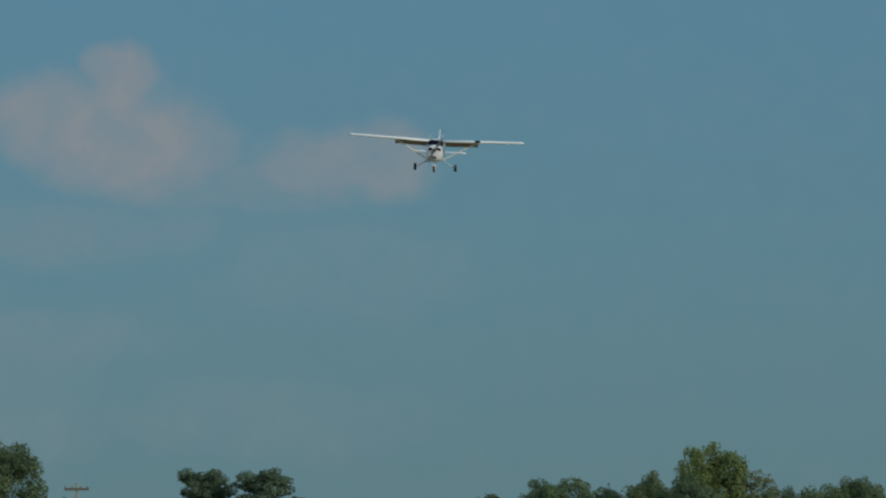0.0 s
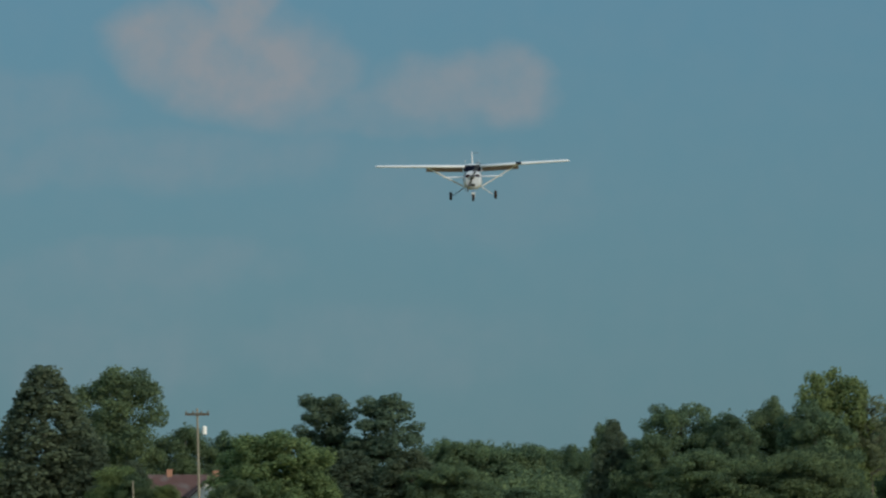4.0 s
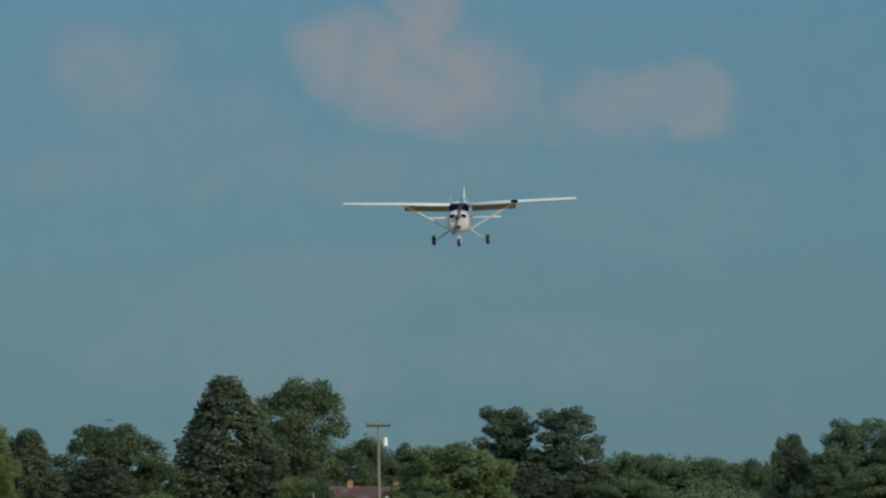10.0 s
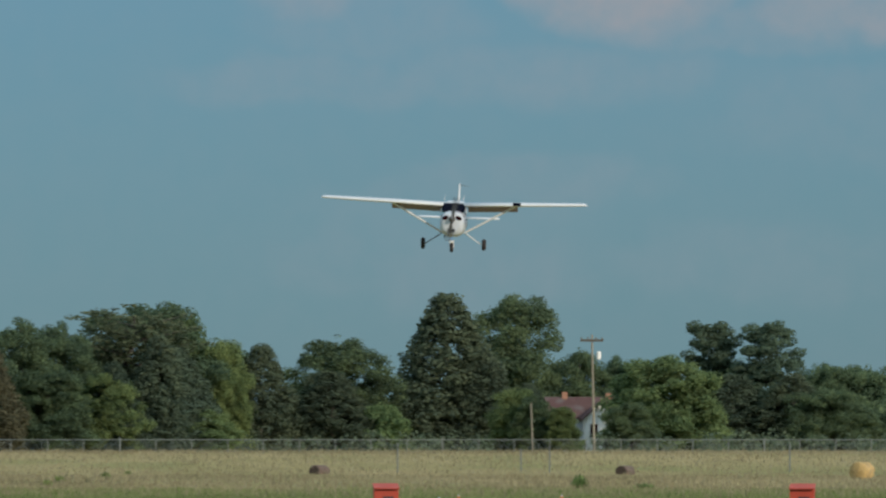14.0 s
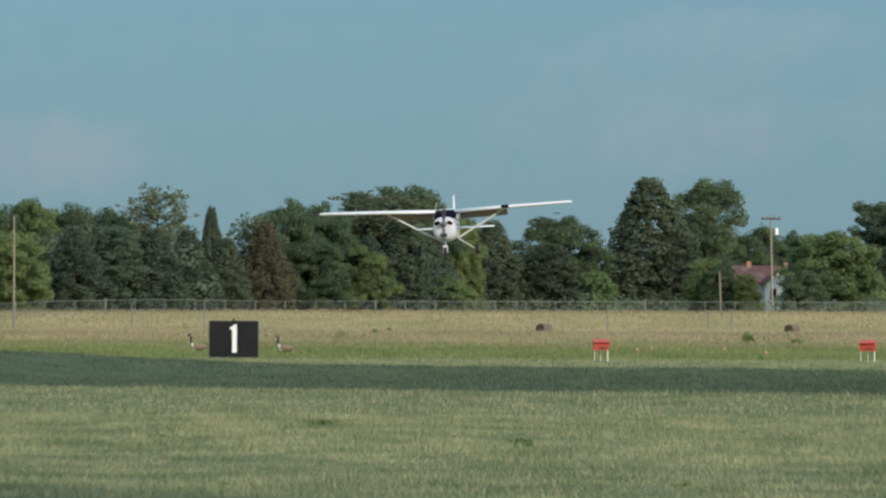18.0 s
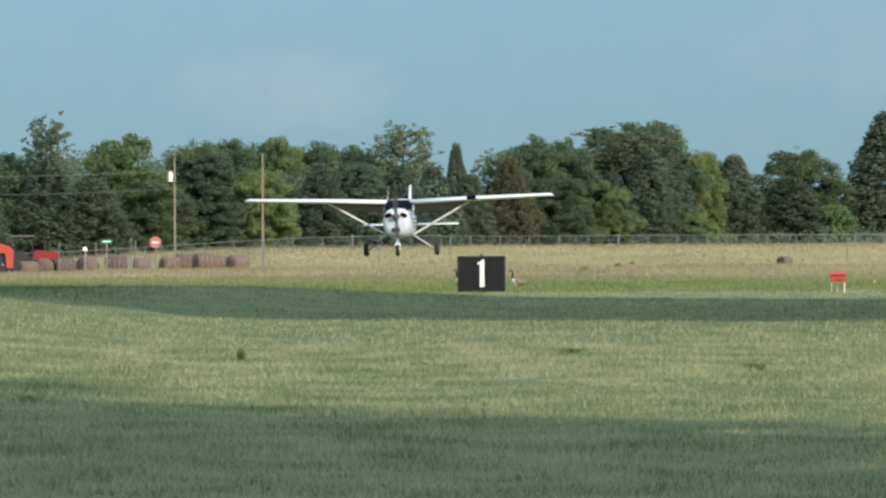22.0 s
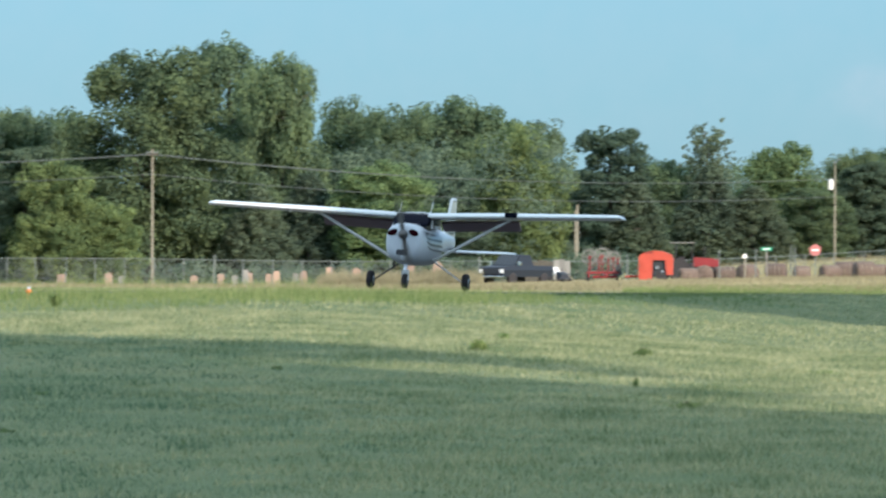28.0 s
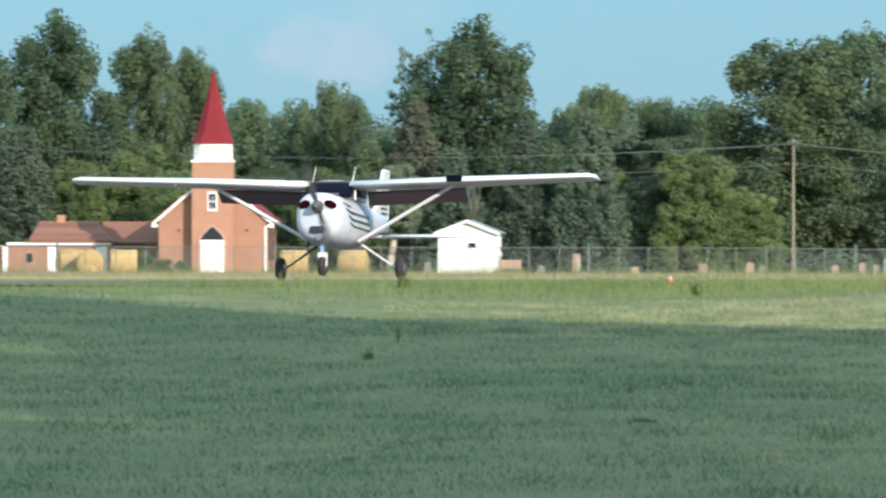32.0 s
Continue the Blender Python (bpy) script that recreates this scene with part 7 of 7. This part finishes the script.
weed(-5.50, 186.92, 0.17, 0.06)
weed(-6.52, 143.85, 0.07, 0.36)
weed(-1.02, 196.00, 0.10, 0.41)
weed(-10.76, 177.67, 0.12, 0.15)
weed(-11.26, 191.67, 0.10, 0.14)
weed(-8.91, 183.78, 0.11, 0.22)
weed(-7.75, 157.81, 0.09, 0.04)
weed(-12.23, 161.54, 0.05, 0.14)
weed(-6.43, 143.86, 0.06, 0.24)
weed(-13.45, 144.37, 0.05, 0.18)
weed(-19.56, 170.88, 0.14, 0.04)
weed(-18.68, 159.91, 0.11, 0.15)
weed(-12.55, 106.26, 0.04, 0.12)
weed(-13.35, 137.35, 0.12, 0.03)
weed(-11.77, 122.44, 0.05, 0.26)
weed(-24.25, 212.62, 0.25, 0.20)
weed(-19.84, 215.09, 0.23, 0.18)
weed(-10.77, 177.67, 0.16, 0.19)
weed(-11.41, 193.66, 0.08, 0.13)
weed(-11.79, 122.43, 0.04, 0.26)
weed(-19.34, 168.90, 0.24, 0.04)
weed(-9.72, 117.60, 0.05, 0.03)
weed(-1.65, 141.99, 0.05, 0.11)
weed(2.73, 141.97, 0.05, 0.18)
weed(1.52, 171.99, 0.06, 0.36)
weed(-5.51, 185.92, 0.17, 0.05)
weed(-3.60, 215.97, 0.05, 0.27)
weed(-3.13, 719.99, 0.30, 0.36)
weed(-0.50, 853.00, 0.28, 0.36)
weed(-12.69, 563.86, 0.19, 0.47)
weed(*at(0.0254, 700), 0.62, 0.75, "low round bush standing in the hay")
weed(*at(0.0290, 690), 0.30, 0.60, "low tuft of green in the hay")
weed(*at(-0.0040, 760), 0.30, 0.40)
weed(*at(-0.0016, 800), 0.35, 0.40)


# ---- what moves ----
def motions():
    # seconds, place of the wing's middle, nose-down, bank, heading
    rows = [
        (0.00, 51.52, 1062.82, 33.17, 4.00, 3.38, -5.16),
        (0.50, 50.25, 1054.19, 32.58, 4.06, 3.84, -4.85),
        (1.00, 48.99, 1046.31, 31.67, 4.12, 0.66, -4.54),
        (1.50, 47.79, 1035.70, 30.56, 4.19, 0.95, -4.25),
        (2.00, 46.71, 1023.83, 29.33, 4.25, 0.49, -3.97),
        (2.50, 45.55, 1012.72, 28.07, 4.31, 0.08, -3.68),
        (3.00, 44.55, 1002.05, 26.76, 4.38, 0.19, -3.39),
        (3.50, 43.40, 991.53, 25.50, 4.44, -2.09, -3.10),
        (4.00, 42.18, 980.48, 24.48, 4.50, -1.64, -2.80),
        (4.50, 40.91, 968.34, 23.50, 4.45, -0.31, -3.14),
        (6.50, 36.07, 926.04, 21.58, 4.25, -0.07, -4.52),
        (7.00, 34.72, 915.29, 21.48, 4.20, 0.45, -4.64),
        (7.50, 33.45, 903.65, 21.31, 4.15, -1.76, -4.78),
        (8.00, 32.17, 892.84, 21.09, 4.10, -2.22, -4.91),
        (8.50, 30.86, 882.64, 20.72, 4.05, -2.62, -5.03),
        (9.00, 29.53, 872.26, 20.23, 4.00, 0.62, -5.15),
        (9.50, 28.19, 861.92, 19.89, 4.12, -1.00, -4.89),
        (10.00, 26.74, 851.31, 19.42, 4.25, -1.57, -4.62),
        (10.50, 25.34, 840.71, 18.87, 4.38, -2.62, -4.35),
        (11.00, 23.86, 829.96, 18.19, 4.50, -0.68, -4.07),
        (11.50, 22.32, 819.01, 17.58, 4.62, 0.65, -3.78),
        (12.00, 20.82, 808.40, 16.88, 4.75, -0.75, -3.48),
        (12.50, 19.29, 797.21, 15.93, 4.88, -2.03, -3.19),
        (12.75, 18.48, 791.03, 15.41, 4.94, -2.05, -3.04),
        (13.00, 17.45, 778.24, 14.88, 5.00, -2.07, -2.88),
        (13.25, 16.32, 764.40, 14.53, 4.88, -1.44, -2.97),
        (13.50, 15.26, 750.56, 14.20, 4.75, -0.81, -3.06),
        (13.75, 14.36, 740.43, 13.85, 4.62, 0.55, -3.16),
        (14.00, 13.49, 730.30, 13.46, 4.50, 1.92, -3.25),
        (14.25, 12.58, 724.10, 13.20, 4.38, 1.62, -3.33),
        (14.50, 11.69, 717.91, 12.95, 4.25, 1.33, -3.40),
        (14.75, 10.91, 711.07, 12.64, 4.11, 1.06, -3.48),
        (15.00, 10.15, 704.24, 12.31, 3.98, 0.80, -3.57),
        (15.25, 9.40, 697.40, 11.97, 3.84, 0.54, -3.65),
        (15.50, 8.67, 690.57, 11.62, 3.70, 0.27, -3.74),
        (15.75, 7.96, 683.73, 11.28, 3.56, 0.00, -3.82),
        (16.00, 7.26, 676.89, 10.96, 3.42, -0.26, -3.90),
        (16.25, 6.58, 670.06, 10.66, 3.29, -0.52, -3.99),
        (16.50, 5.92, 663.22, 10.39, 3.15, -0.79, -4.07),
        (16.75, 5.26, 651.17, 9.90, 2.97, 0.96, -4.77),
        (17.00, 4.63, 639.12, 9.42, 2.80, 2.71, -5.46),
        (17.25, 4.01, 629.52, 8.89, 2.62, 1.32, -5.15),
        (17.50, 3.40, 619.92, 8.36, 2.45, -0.06, -4.84),
        (17.75, 2.73, 608.88, 7.86, 2.28, -1.55, -4.53),
        (18.00, 2.08, 597.83, 7.38, 2.10, -3.05, -4.21),
        (18.25, 1.38, 583.83, 6.94, 1.93, -3.42, -3.79),
        (18.50, 0.71, 575.53, 6.53, 1.75, -3.80, -3.37),
        (18.75, -0.07, 567.78, 6.13, 1.57, -2.61, -3.79),
        (19.00, -0.82, 560.02, 5.73, 1.40, -1.43, -4.22),
        (19.50, -2.28, 541.80, 5.14, 1.31, 0.88, -4.96),
        (20.00, -3.74, 527.90, 4.76, 1.22, 3.38, -7.39),
        (20.50, -5.09, 516.76, 4.53, 1.14, 4.59, -6.64),
        (21.00, -6.32, 504.88, 4.54, 1.05, 1.94, -5.98),
        (21.50, -7.42, 492.22, 4.56, 0.96, -1.02, -4.14),
        (22.00, -8.52, 480.15, 4.39, 0.88, -0.94, -3.18),
        (22.50, -9.61, 468.88, 4.24, 0.79, -0.95, -3.33),
        (23.00, -10.70, 458.13, 3.98, 0.70, -1.70, -4.76),
        (23.50, -11.82, 447.74, 3.85, 0.63, -0.98, -6.39),
        (24.00, -13.00, 437.47, 3.94, 0.56, -0.35, -6.90),
        (24.50, -14.21, 427.50, 3.90, 0.49, 0.41, -7.40),
        (25.00, -15.46, 417.19, 3.94, 0.42, 0.37, -7.88),
        (25.50, -16.63, 406.01, 4.10, 0.35, -0.92, -7.95),
        (27.50, -21.65, 362.84, 3.52, -0.40, 1.90, -6.78),
        (28.00, -22.98, 351.95, 3.52, -0.60, 2.00, -6.36),
        (28.50, -24.41, 342.00, 3.52, -0.95, 0.76, -6.22),
        (29.00, -25.81, 332.70, 3.52, -1.30, 0.50, -6.06),
        (29.50, -27.21, 323.80, 3.52, -1.70, 0.46, -5.90),
        (30.00, -28.58, 314.91, 3.52, -1.80, 0.06, -5.57),
        (30.50, -29.82, 305.66, 3.52, -1.90, 0.15, -5.25),
        (31.00, -31.11, 296.60, 3.52, -1.90, -0.29, -4.89),
        (31.50, -32.17, 287.74, 3.52, -1.90, -0.24, -4.56),
        (32.00, -32.94, 276.45, 3.52, -1.90, -0.48, -4.21),
    ]

    walk(aircraft, [(t, pose(x, y, z, dip, bank, yaw)) for t, x, y, z, dip, bank, yaw in rows])
    walk(propeller, [(k / 30, pose(0, -2.02, -0.68, 0, (k * 35.95 + 31) % 360, 0)) for k in range(961)])
    # two geese pick their way through the grass: seconds, bearing
    d0, d1 = 516, 528
    walk(goose_walking, [(t, on_ground(*at(b, d0), 180)) for t, b in ((0.0, -0.0077), (17.0, -0.0078), (19.0, -0.0084), (20.6, -0.0086), (23.0, -0.0092), (25.0, -0.0098), (32.0, -0.0108))])
    walk(goose_standing, [(t, on_ground(*at(b, d1), 180)) for t, b in ((0.0, -0.0142), (18.0, -0.0143), (19.0, -0.0144), (20.6, -0.0141), (21.2, -0.0139), (23.0, -0.0122), (32.0, -0.0120))])


motions()
